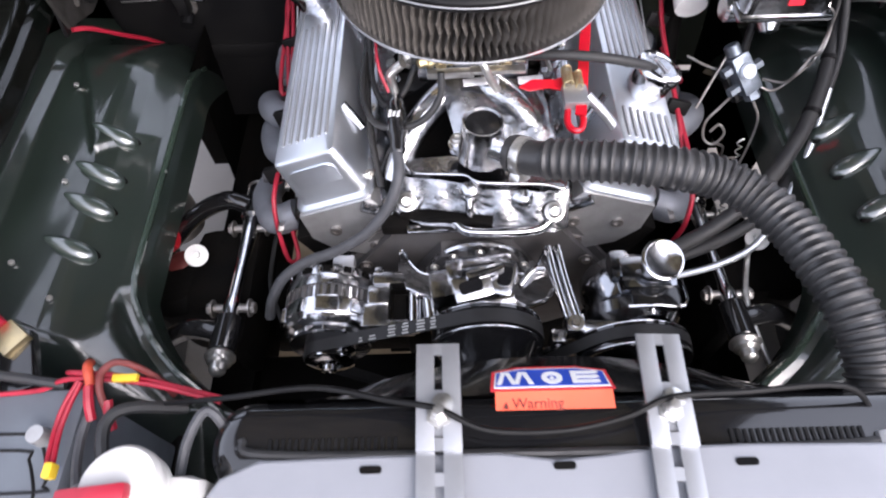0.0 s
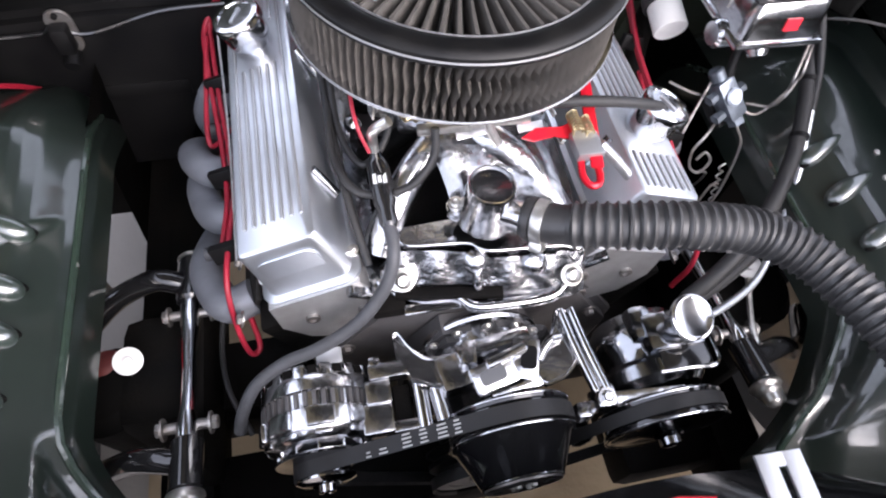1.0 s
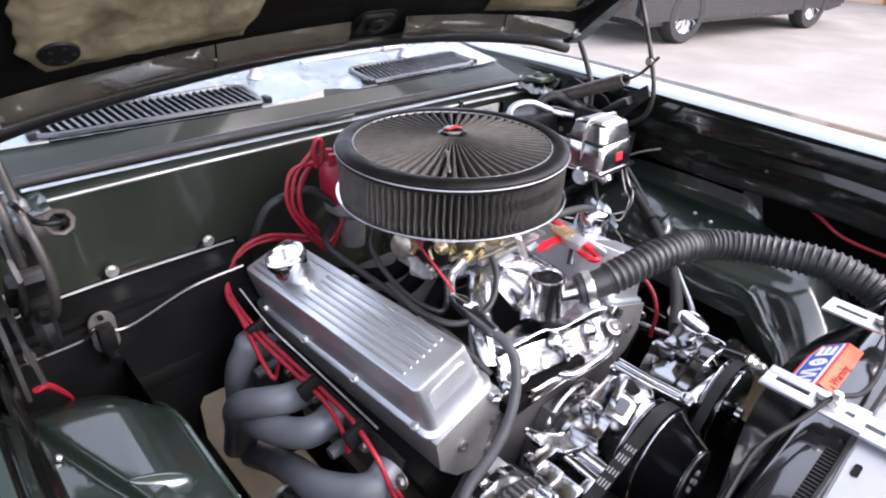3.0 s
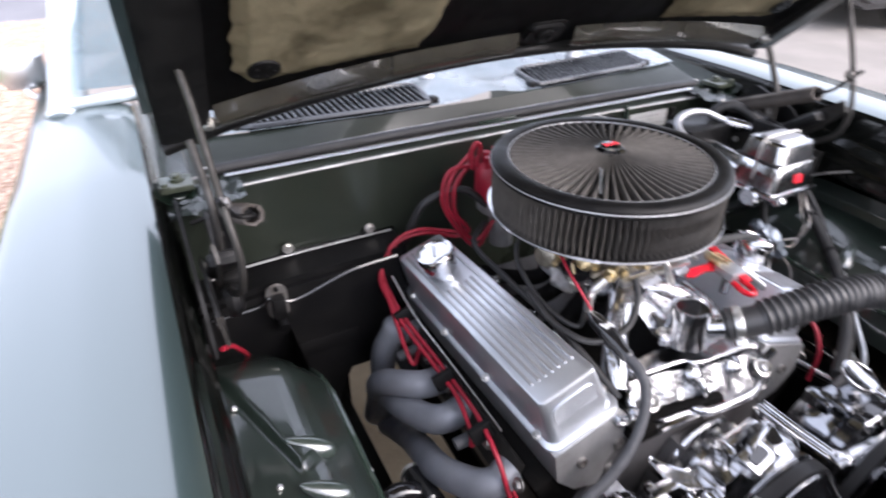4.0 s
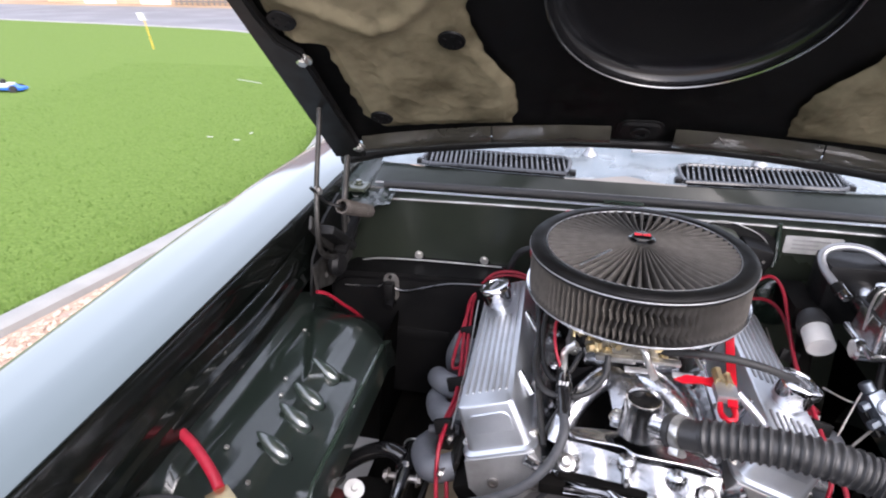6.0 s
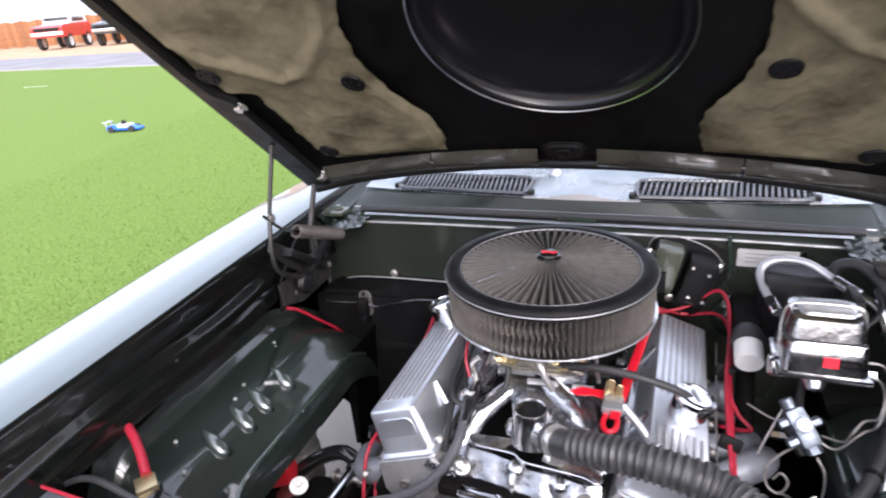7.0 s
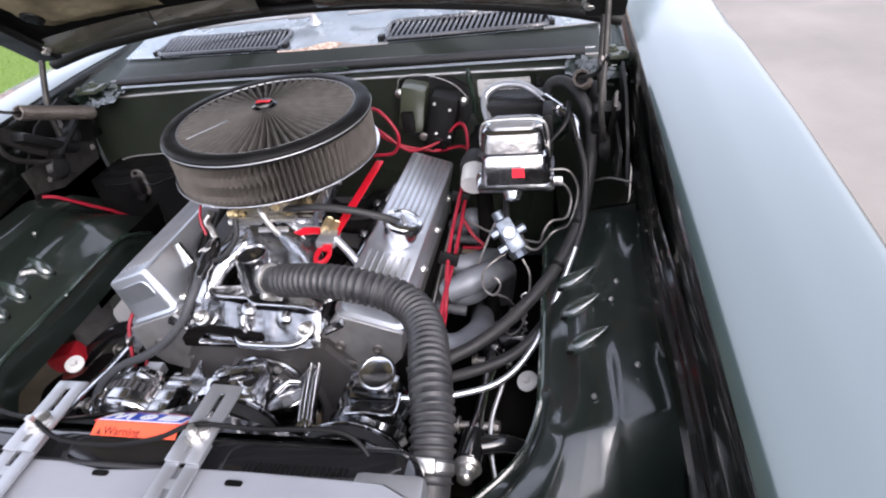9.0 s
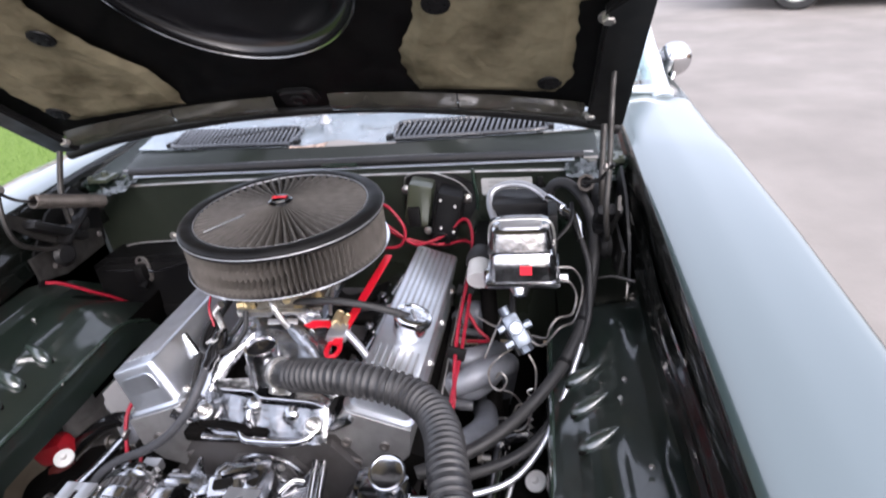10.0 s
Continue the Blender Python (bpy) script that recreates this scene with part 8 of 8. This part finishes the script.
plate(bm, rounded(-0.507, 0.705, -0.472, 0.775, 0.017, 6), 0.004, axes((0, 0.207, 0), (1, 0, 0), (0, -1, 0)), 0.001)
part("resistor_plate", bm, STEEL, hb, "oval steel resistor plate")
bm = B()
box(bm, (-0.490, 0.193, 0.738), (0.022, 0.022, 0.040), 0.004)
cyl(bm, (-0.490, 0.197, 0.712), (-0.490, 0.175, 0.704), 0.011, n=16)
cyl(bm, (-0.490, 0.204, 0.768), (-0.490, 0.198, 0.768), 0.004, n=10)
part("plug", bm, PLASTIC, hb)
bm = B()
box(bm, (-0.42, 0.212, 0.62), (0.13, 0.01, 0.03), 0.004)
part("duct", bm, PLASTIC, hb)

wm = thing("wiper_motor", (0.22, 0.28, 0.78), "black and olive wiper motor bolted to the firewall", "wiper motor")
bm = B()
plate(bm, [(0.148, 0.855), (0.160, 0.915), (0.175, 0.922), (0.27, 0.915), (0.305, 0.895), (0.312, 0.845), (0.285, 0.80), (0.20, 0.79)], 0.008, axes((0, 0.297, 0), (1, 0, 0), (0, -1, 0)), 0.002)
part("base", bm, BLACK, wm)
bm = B()
box(bm, (0, 0, 0), (0.055, 0.055, 0.10), 0.012, axes((0.188, 0.268, 0.868), (1, 0, -0.22), (0.2, 0, 1)))
part("gear_cover", bm, GREEN_FLAT, wm, "olive painted gear cover")
bm = B()
box(bm, (0, 0, 0), (0.058, 0.06, 0.105), 0.010, axes((0.250, 0.262, 0.845), (1, 0, -0.25), (0.22, 0, 1)))
lathe(bm, [(0.026, 0), (0.027, 0.01), (0.020, 0.016), (0.012, 0.016), (0.010, 0.010), (0, 0.010)], (0.232, 0.250, 0.790), (0, -1, -0.2), 24)
box(bm, (0.178, 0.238, 0.845), (0.026, 0.012, 0.045), 0.003)
part("motor", bm, PLASTIC, wm)
bm = B()
lathe(bm, [(0.011, 0), (0.011, 0.004), (0.007, 0.008), (0, 0.009)], (0.289, 0.290, 0.862), (0, -1, 0), 18)
lathe(bm, [(0.010, 0), (0.010, 0.004), (0.006, 0.008), (0, 0.009)], (0.155, 0.290, 0.888), (0, -1, 0), 18)
lathe(bm, [(0.009, 0), (0.009, 0.004), (0, 0.006)], (0.20, 0.262, 0.80), (0, -1, 0), 18)
for x, z in ((0.24, 0.885), (0.27, 0.87), (0.235, 0.82), (0.262, 0.81)):
    cyl(bm, (x, 0.233, z), (x, 0.229, z), 0.003, n=8)
parts("screw", bm, ZINC, wm)
bm = B()
tube(bm, [(0.152, 0.285, 0.90), (0.165, 0.28, 0.925), (0.21, 0.285, 0.928), (0.27, 0.285, 0.905), (0.30, 0.288, 0.87)], 0.0013, 8)
part("bracket_edge", bm, ALU_CAST, wm)
tg = thing("data_plate", (0.375, 0.295, 0.868), "pale metal data plate riveted to the firewall", "plate")
bm = B()
plate(bm, rounded(0.322, 0.867, 0.431, 0.905, 0.004, 4), 0.002, axes((0, 0.2965, 0), (1, 0, 0), (0, -1, 0)))
part("sheet", bm, TAG, tg)
bm = B()
for k, w in enumerate((0.07, 0.05, 0.085)):
    box(bm, (0.337 + w / 2, 0.2942, 0.896 - k * 0.009), (w, 0.0008, 0.003), 0)
parts("stamped_bar", bm, ALU_CAST, tg)
bm = B()
bolt(bm, (0.448, 0.296, 0.885), (0, -1, 0), 0.007)
box(bm, (0.448, 0.294, 0.895), (0.012, 0.008, 0.02), 0.002)
solid("firewall_clip", bm, BLACK, "small black clip bolted to the firewall", "clip")
bm = B()
tube(bm, [(0.305, 0.293, 0.93), (0.307, 0.290, 0.90), (0.312, 0.290, 0.86), (0.31, 0.292, 0.835)], 0.005, 8)
part("firewall_bead", bm, GREEN, car)
bm = B()
for x, z, r in ((0.34, 0.75, 0.055), (0.46, 0.80, 0.05)):
    lathe(bm, [(r, 0), (r, 0.004), (r * 0.8, 0.012), (0, 0.014)], (x, 0.297, z), (0, -1, 0), 28)
parts("firewall_pressing", bm, GREEN, car)

# master cylinder
mc = thing("master_cylinder", (0.415, 0.0, 0.80), "chrome brake master cylinder with stacked square lid", "master cylinder")
def drafted(bm, c, low, high, h, r):
    """A rounded block that narrows upwards; c is the middle of its base."""
    rings = []
    for f, (w, d), z in ((0.0, low, 0.0), (0.5, ((low[0] + high[0]) / 2, (low[1] + high[1]) / 2), h * 0.5), (0.92, high, h * 0.92), (1.0, (high[0] - 0.004, high[1] - 0.004), h)):
        rings.append([bm.verts.new((c[0] + x, c[1] + y, c[2] + z)) for x, y in rounded(-w, -d, w, d, r, 5)])
    for a, b in zip(rings, rings[1:]):
        for k in range(len(a)):
            bm.faces.new((a[k], a[(k + 1) % len(a)], b[(k + 1) % len(a)], b[k]))
    bm.faces.new(rings[0])
    bm.faces.new(rings[-1])
    return bm


bm = B()
drafted(bm, (0.418, 0.003, 0.846), (0.059, 0.049), (0.053, 0.0423), 0.058, 0.014)
box(bm, (0.418, 0.003, 0.848), (0.126, 0.106, 0.009), 0.004)
part("reservoir", bm, POLISHED, mc)
bm = B()
drafted(bm, (0.416, 0.004, 0.9075), (0.052, 0.044), (0.047, 0.0374), 0.032, 0.018)
lid = part("lid", bm, POLISHED, mc, "polished reservoir lid")
bm = B()
drafted(bm, (0.416, 0.004, 0.9395), (0.036, 0.026), (0.033, 0.023), 0.004, 0.010)
part("lid_panel", bm, ALU_BRUSHED, lid, "raised panel of the lid")
bm = B()
tube(bm, [(0.362, 0.004, 0.868), (0.361, 0.004, 0.915), (0.368, 0.004, 0.941), (0.392, 0.004, 0.9465), (0.442, 0.004, 0.9465), (0.464, 0.004, 0.941), (0.472, 0.004, 0.915), (0.472, 0.004, 0.868)], 0.0022, 8)
part("bail", bm, ZINC, mc, "wire bail over the lid")
bm = B()
box(bm, (0.413, 0.005, 0.905), (0.104, 0.088, 0.004), 0.001)
part("gasket", bm, RUBBER, mc)
bm = B()
box(bm, (0, 0, 0), (0.020, 0.0012, 0.016), 0, axes((0.424, -0.0436, 0.874), (1, 0, 0), (0, 0.125, 1)))
part("red_mark", bm, LABEL_RED, mc, "small red mark")
bm = B()
cyl(bm, (0.350, -0.005, 0.836), (0.478, -0.005, 0.836), 0.019, n=28, bev=0.004)
lathe(bm, [(0.014, 0), (0.018, 0.008), (0.012, 0.022), (0, 0.026)], (0.412, -0.018, 0.832), (0, -0.7, -0.6), 22)
cyl(bm, (0.478, -0.005, 0.836), (0.494, -0.005, 0.836), 0.009, n=6)
cyl(bm, (0.415, 0.045, 0.85), (0.415, 0.16, 0.86), 0.026, n=24)
part("bore", bm, POLISHED, mc)
bm = B()
box(bm, (0.415, 0.19, 0.85), (0.12, 0.08, 0.12), 0.01)
box(bm, (0.470, 0.07, 0.90), (0.016, 0.06, 0.07), 0.003)
tube(bm, [(0.465, 0.03, 0.88), (0.50, 0.05, 0.915), (0.505, 0.1, 0.93)], 0.004, 8)
part("mount", bm, BLACK, mc)
# hydraulic assist canister
cn = thing("pressure_canister", (0.337, 0.10, 0.77), "grey metal canister with a pale flat end", "canister")
bm = B()
d = V(0.0, -0.88, -0.28).normalized()
lathe(bm, [(0.022, -0.075), (0.027, -0.06), (0.0285, -0.052), (0.0285, -0.040)], (0.332, 0.049, 0.798), d, 28)
part("socket", bm, RUBBER, cn)
bm = B()
lathe(bm, [(0.023, -0.055), (0.0235, -0.002), (0.0225, 0.0), (0, 0.0)], (0.332, 0.049, 0.798), d, 32)
part("body", bm, END_PALE, cn)
bm = B()
tube(bm, [(0.337, 0.12, 0.80), (0.34, 0.12, 0.72), (0.345, 0.08, 0.62), (0.35, 0.0, 0.45)], 0.017, 12)
box(bm, (0.337, 0.20, 0.80), (0.05, 0.12, 0.05), 0.01)
part("column", bm, UNDER, cn)
# proportioning valve with bent lines
pv = thing("proportioning_valve", (0.403, -0.04, 0.71), "zinc proportioning valve with bent steel brake lines", "valve")
bm = B()
m = axes((0.403, -0.04, 0.748), (0.5, -0.5, -0.7), (0, -0.6, 0.8))
box(bm, (0, 0, 0), (0.062, 0.030, 0.028), 0.006, m)
cyl(bm, m @ V(-0.03, 0, 0), m @ V(-0.048, 0, 0), 0.011, n=18, bev=0.002)
cyl(bm, m @ V(0.03, 0, 0), m @ V(0.042, 0, 0), 0.012, n=6)
cyl(bm, m @ V(0.0, 0.012, 0), m @ V(0.0, 0.030, 0), 0.008, n=6)
cyl(bm, m @ V(0.015, -0.012, 0), m @ V(0.015, -0.030, 0), 0.008, n=6)
cyl(bm, m @ V(-0.015, -0.012, 0), m @ V(-0.015, -0.028, 0), 0.008, n=6)
part("body", bm, VALVE, pv, "blue-grey zinc plated body")
bm = B()
cyl(bm, m @ V(-0.004, 0, 0.013), m @ V(-0.004, 0, 0.020), 0.013, n=20, bev=0.003)
part("cap", bm, VALVE_CAP, pv, "pale blue-white cap")
bm = B()
box(bm, (0, 0, 0), (0.05, 0.04, 0.02), 0.004, axes((0.41, -0.03, 0.722), (0.5, -0.5, -0.7), (0, -0.6, 0.8)))
tube(bm, [(0.40, -0.01, 0.82), (0.398, -0.02, 0.79), (0.40, -0.03, 0.765)], 0.006, 8)
part("bracket", bm, BLACK, pv)
LINES = [[(0.470, -0.02, 0.842), (0.495, -0.02, 0.838), (0.508, -0.02, 0.81), (0.500, -0.04, 0.785), (0.475, -0.06, 0.79), (0.462, -0.07, 0.775), (0.455, -0.065, 0.752), (0.430, -0.05, 0.745)],
         [(0.478, 0.0, 0.855), (0.505, 0.0, 0.850), (0.520, 0.0, 0.81), (0.505, -0.03, 0.765), (0.478, -0.055, 0.765), (0.450, -0.06, 0.732), (0.425, -0.05, 0.735)],
         [(0.395, -0.055, 0.720), (0.372, -0.075, 0.715), (0.355, -0.085, 0.695), (0.358, -0.095, 0.670), (0.375, -0.10, 0.662), (0.386, -0.095, 0.680), (0.376, -0.088, 0.692), (0.366, -0.09, 0.68)],
         [(0.425, -0.065, 0.715), (0.437, -0.08, 0.69), (0.432, -0.10, 0.64), (0.42, -0.115, 0.60), (0.400, -0.12, 0.585), (0.392, -0.118, 0.60), (0.402, -0.11, 0.635), (0.414, -0.11, 0.64)],
         [(0.375, -0.10, 0.665), (0.40, -0.09, 0.64), (0.42, -0.06, 0.56), (0.42, 0.0, 0.45)],
         [(0.38, -0.02, 0.77), (0.362, -0.04, 0.735), (0.345, -0.06, 0.70)],
         [(0.392, -0.03, 0.742), (0.36, -0.02, 0.745), (0.33, 0.0, 0.75)]]
for pts in LINES:
    bm = B()
    tube(bm, pts, 0.0021, 8)
    part("brake_line", bm, STEEL, pv, "bent bright steel line")
bm = B()
a0 = V(0.418, -0.10, 0.60)
tube(bm, [V(0.425, -0.085, 0.655) + V(0.0, -0.0009, -0.0022) * k + V(0.0048 * math.cos(k * 1.05), 0, 0.0048 * math.sin(k * 1.05) * 0.4) for k in range(60)], 0.0014, 6, 1)
part("line_spring", bm, ZINC, pv, "spring guard on a brake line")

# hoses from the assist unit to the pump
hh = thing("power_hose", (0.45, 0.0, 0.6), "braided silver hose looping over the master cylinder", "hose")
bm = B()
tube(bm, [(0.372, 0.10, 0.872), (0.352, 0.16, 0.895), (0.352, 0.19, 0.915), (0.38, 0.20, 0.928), (0.42, 0.19, 0.930), (0.455, 0.17, 0.915), (0.478, 0.14, 0.905)], 0.0072, 12)
part("braided_hose", bm, ALU_BRUSHED, hh)
bm = B()
for p, q in (((0.372, 0.10, 0.872), (0.362, 0.13, 0.884)), ((0.462, 0.165, 0.912), (0.492, 0.125, 0.905))):
    cyl(bm, p, q, 0.0105, n=12, bev=0.002)
tube(bm, [(0.490, 0.12, 0.905), (0.512, 0.10, 0.895), (0.522, 0.07, 0.87)], 0.010, 12)
parts("fitting", bm, CHROME, hh)
bm = B()
cyl(bm, (0.366, 0.112, 0.876), (0.361, 0.128, 0.884), 0.0112, n=12)
part("collar", bm, BLACK, hh, "black collar")
bm = B()
tube(bm, [(0.520, 0.07, 0.875), (0.532, 0.03, 0.84), (0.530, -0.03, 0.79), (0.522, -0.06, 0.766), (0.514, -0.08, 0.751)], 0.0056, 10)
part("return_hose", bm, RUBBER, hh, "black rubber end of the return line")
bm = B()
tube(bm, [(0.514, -0.08, 0.751), (0.506, -0.10, 0.738), (0.480, -0.16, 0.700), (0.445, -0.22, 0.655), (0.40, -0.27, 0.635), (0.34, -0.30, 0.635), (0.28, -0.32, 0.645), (0.25, -0.33, 0.655)], 0.0050, 10)
part("silver_line", bm, ALU, hh, "bright silver return line")
hb2 = thing("rubber_hose", (0.5, 0.0, 0.6), "thick black rubber hose from the firewall to the steering pump", "hose")
bm = B()
tube(bm, [(0.462, 0.20, 0.895), (0.475, 0.20, 0.925), (0.505, 0.18, 0.932), (0.535, 0.14, 0.905), (0.545, 0.09, 0.86), (0.535, 0.02, 0.805), (0.515, -0.05, 0.765), (0.480, -0.12, 0.735), (0.43, -0.185, 0.710), (0.375, -0.235, 0.690), (0.32, -0.27, 0.680), (0.26, -0.30, 0.675)], 0.0105, 14)
part("tube", bm, RUBBER, hb2)
bm = B()
tube(bm, [(0.50, -0.11, 0.71), (0.47, -0.17, 0.675), (0.42, -0.225, 0.65), (0.35, -0.265, 0.645), (0.27, -0.30, 0.655)], 0.009, 12)
part("lower_tube", bm, RUBBER, hb2)
bm = B()
for p, d in (((0.520, -0.04, 0.770), (-0.03, -0.07, -0.04)), ((0.485, -0.113, 0.738), (-0.035, -0.07, -0.03))):
    c = Vector(p)
    lathe(bm, [(0.0125, -0.003), (0.0128, 0.0), (0.0125, 0.003)], c, d, 20)
parts("tie_wrap", bm, PLASTIC, hb2)
bm = B()
lathe(bm, [(0.0125, -0.006), (0.0128, 0.006)], (0.463, 0.20, 0.900), (0.1, 0, 1), 20)
part("clamp", bm, ZINC, hb2)
bm = B()
tube(bm, [(0.40, -0.26, 0.62), (0.385, -0.33, 0.60), (0.395, -0.40, 0.58), (0.42, -0.46, 0.55)], 0.004, 8)
solid("brake_pipe", bm, ZINC, "thin bright pipe beside the control arm", "pipe")
# red wire on the firewall side of the inner fender
for sx in (-1, 1):
    bm = B()
    tube(bm, [(-0.594, 0.040, 0.806), (-0.581, 0.062, 0.790), (-0.568, 0.112, 0.738), (-0.560, 0.155, 0.695), (-0.555, 0.19, 0.655)] if sx < 0 else [(0.634, -0.30, 0.835), (0.632, -0.37, 0.80), (0.631, -0.42, 0.775), (0.634, -0.50, 0.765), (0.634, -0.60, 0.765)], 0.0038, 10)
    solid("wire", bm, RED, "red cable along the inner fender", "wire")
bm = B()
tube(bm, [(0.545, 0.05, 0.80), (0.57, 0.0, 0.835), (0.60, -0.04, 0.85)], 0.002, 6)
solid("wire", bm, STEEL, "thin dull steel wire over the inner fender", "wire")
# pieces seen inside the wheel opening
bm = B()
lathe(bm, [(0.040, 0), (0.050, 0.006), (0.050, 0.09), (0.046, 0.095), (0.046, 0.125), (0.051, 0.13), (0.051, 0.21), (0.045, 0.225), (0, 0.23)], (-0.588, -0.030, 0.375), (-0.06, 0.08, 1), 36)
solid("shock_absorber", bm, ALU_CAST, "pale grey shock absorber in the wheel opening", "shock absorber")
bm = B()
box(bm, (0, 0, 0), (0.070, 0.050, 0.050), 0.018, axes((-0.543, -0.155, 0.525), (1, 0.2, 0.25), (0, 0, 1)))
solid("brake_caliper", bm, LABEL_RED, "red painted brake caliper in the wheel opening", "caliper")
bm = B()
lathe(bm, [(0.02, 0), (0.028, 0.01), (0.028, 0.025), (0.02, 0.035), (0, 0.04)], (-0.490, -0.20, 0.50), (0.2, -0.4, 0.8), 24)
solid("bump_stop", bm, RUST_RED, "red polyurethane bump stop in the wheel opening", "bump stop")
bm = B()
tube(bm, [(-0.33, -0.07, 0.56), (-0.325, -0.12, 0.55), (-0.335, -0.2, 0.53), (-0.325, -0.27, 0.54), (-0.30, -0.33, 0.52)], 0.004, 8)
solid("fuel_line", bm, RUBBER, "black line along the frame", "hose")

# loose pebbles, nearest first
rng = random.Random(5)
ico = bmesh.new()
bmesh.ops.create_icosphere(ico, subdivisions=1, radius=1)
unit = [v.co.copy() for v in ico.verts]
tris = [[v.index for v in f.verts] for f in ico.faces]
ico.free()


def kerb_x(y):
    for a, b in zip(kerb_path, kerb_path[1:]):
        if a.y <= y <= b.y:
            return a.x + (b.x - a.x) * (y - a.y) / max(1e-6, b.y - a.y)
    return -3.0


verts, faces = [], []
for k in range(26000):
    y = -0.4 + 8.2 * rng.random() ** 1.5 if k < 20000 else -4.5 + 4.1 * rng.random()
    x0 = kerb_x(y) + 0.15
    x = x0 + (-1.2 - x0) * rng.random()
    s = rng.uniform(0.009, 0.024)
    q = Euler((rng.random() * 6, rng.random() * 6, rng.random() * 6)).to_matrix()
    base = len(verts)
    for u in unit:
        w = q @ Vector((u.x * s, u.y * s * rng.uniform(0.7, 0.9), u.z * s * 0.5))
        verts.append((x + w.x, y + w.y, 0.013 + s * 0.18 + w.z * 0.6))
    faces += [[base + i for i in t] for t in tris]
me = bpy.data.meshes.new("pebbles")
me.from_pydata(verts, [], faces)
me.materials.append(PEBBLE)
me.polygons.foreach_set("use_smooth", [True] * len(me.polygons))
tagged(new("pebbles", me), "loose pink and tan decorative pebbles along the edging", "gravel", kind="stuff")

# short turf blades near the edging
blade_rng = np.random.default_rng(8)
count = 85000
by = np.where(np.arange(count) < 70000, -1.2 + 9.0 * blade_rng.random(count) ** 1.4, -5.0 + 3.8 * blade_rng.random(count))
bx = np.interp(by, [p.y for p in kerb_path[:65]], [p.x for p in kerb_path[:65]]) - 0.01 - 3.6 * blade_rng.random(count) ** 1.7
turn_ = blade_rng.random(count) * math.tau
tall = 0.010 + 0.014 * blade_rng.random(count)
lean_ = (blade_rng.random((count, 2)) - 0.5) * 0.022
half_ = 0.0016 + 0.0012 * blade_rng.random(count)
bv = np.empty((count, 3, 3))
bv[:, 0] = np.stack([bx - half_ * np.cos(turn_), by - half_ * np.sin(turn_), np.full(count, 0.0295)], 1)
bv[:, 1] = np.stack([bx + half_ * np.cos(turn_), by + half_ * np.sin(turn_), np.full(count, 0.0295)], 1)
bv[:, 2] = np.stack([bx + lean_[:, 0], by + lean_[:, 1], 0.03 + tall], 1)
me = bpy.data.meshes.new("turf_blades")
me.from_pydata(bv.reshape(-1, 3).tolist(), [], np.arange(count * 3).reshape(-1, 3).tolist())
me.materials.append(BLADE)
tagged(new("turf_blades", me), "short upright blades of bright green artificial turf", "grass", kind="stuff")
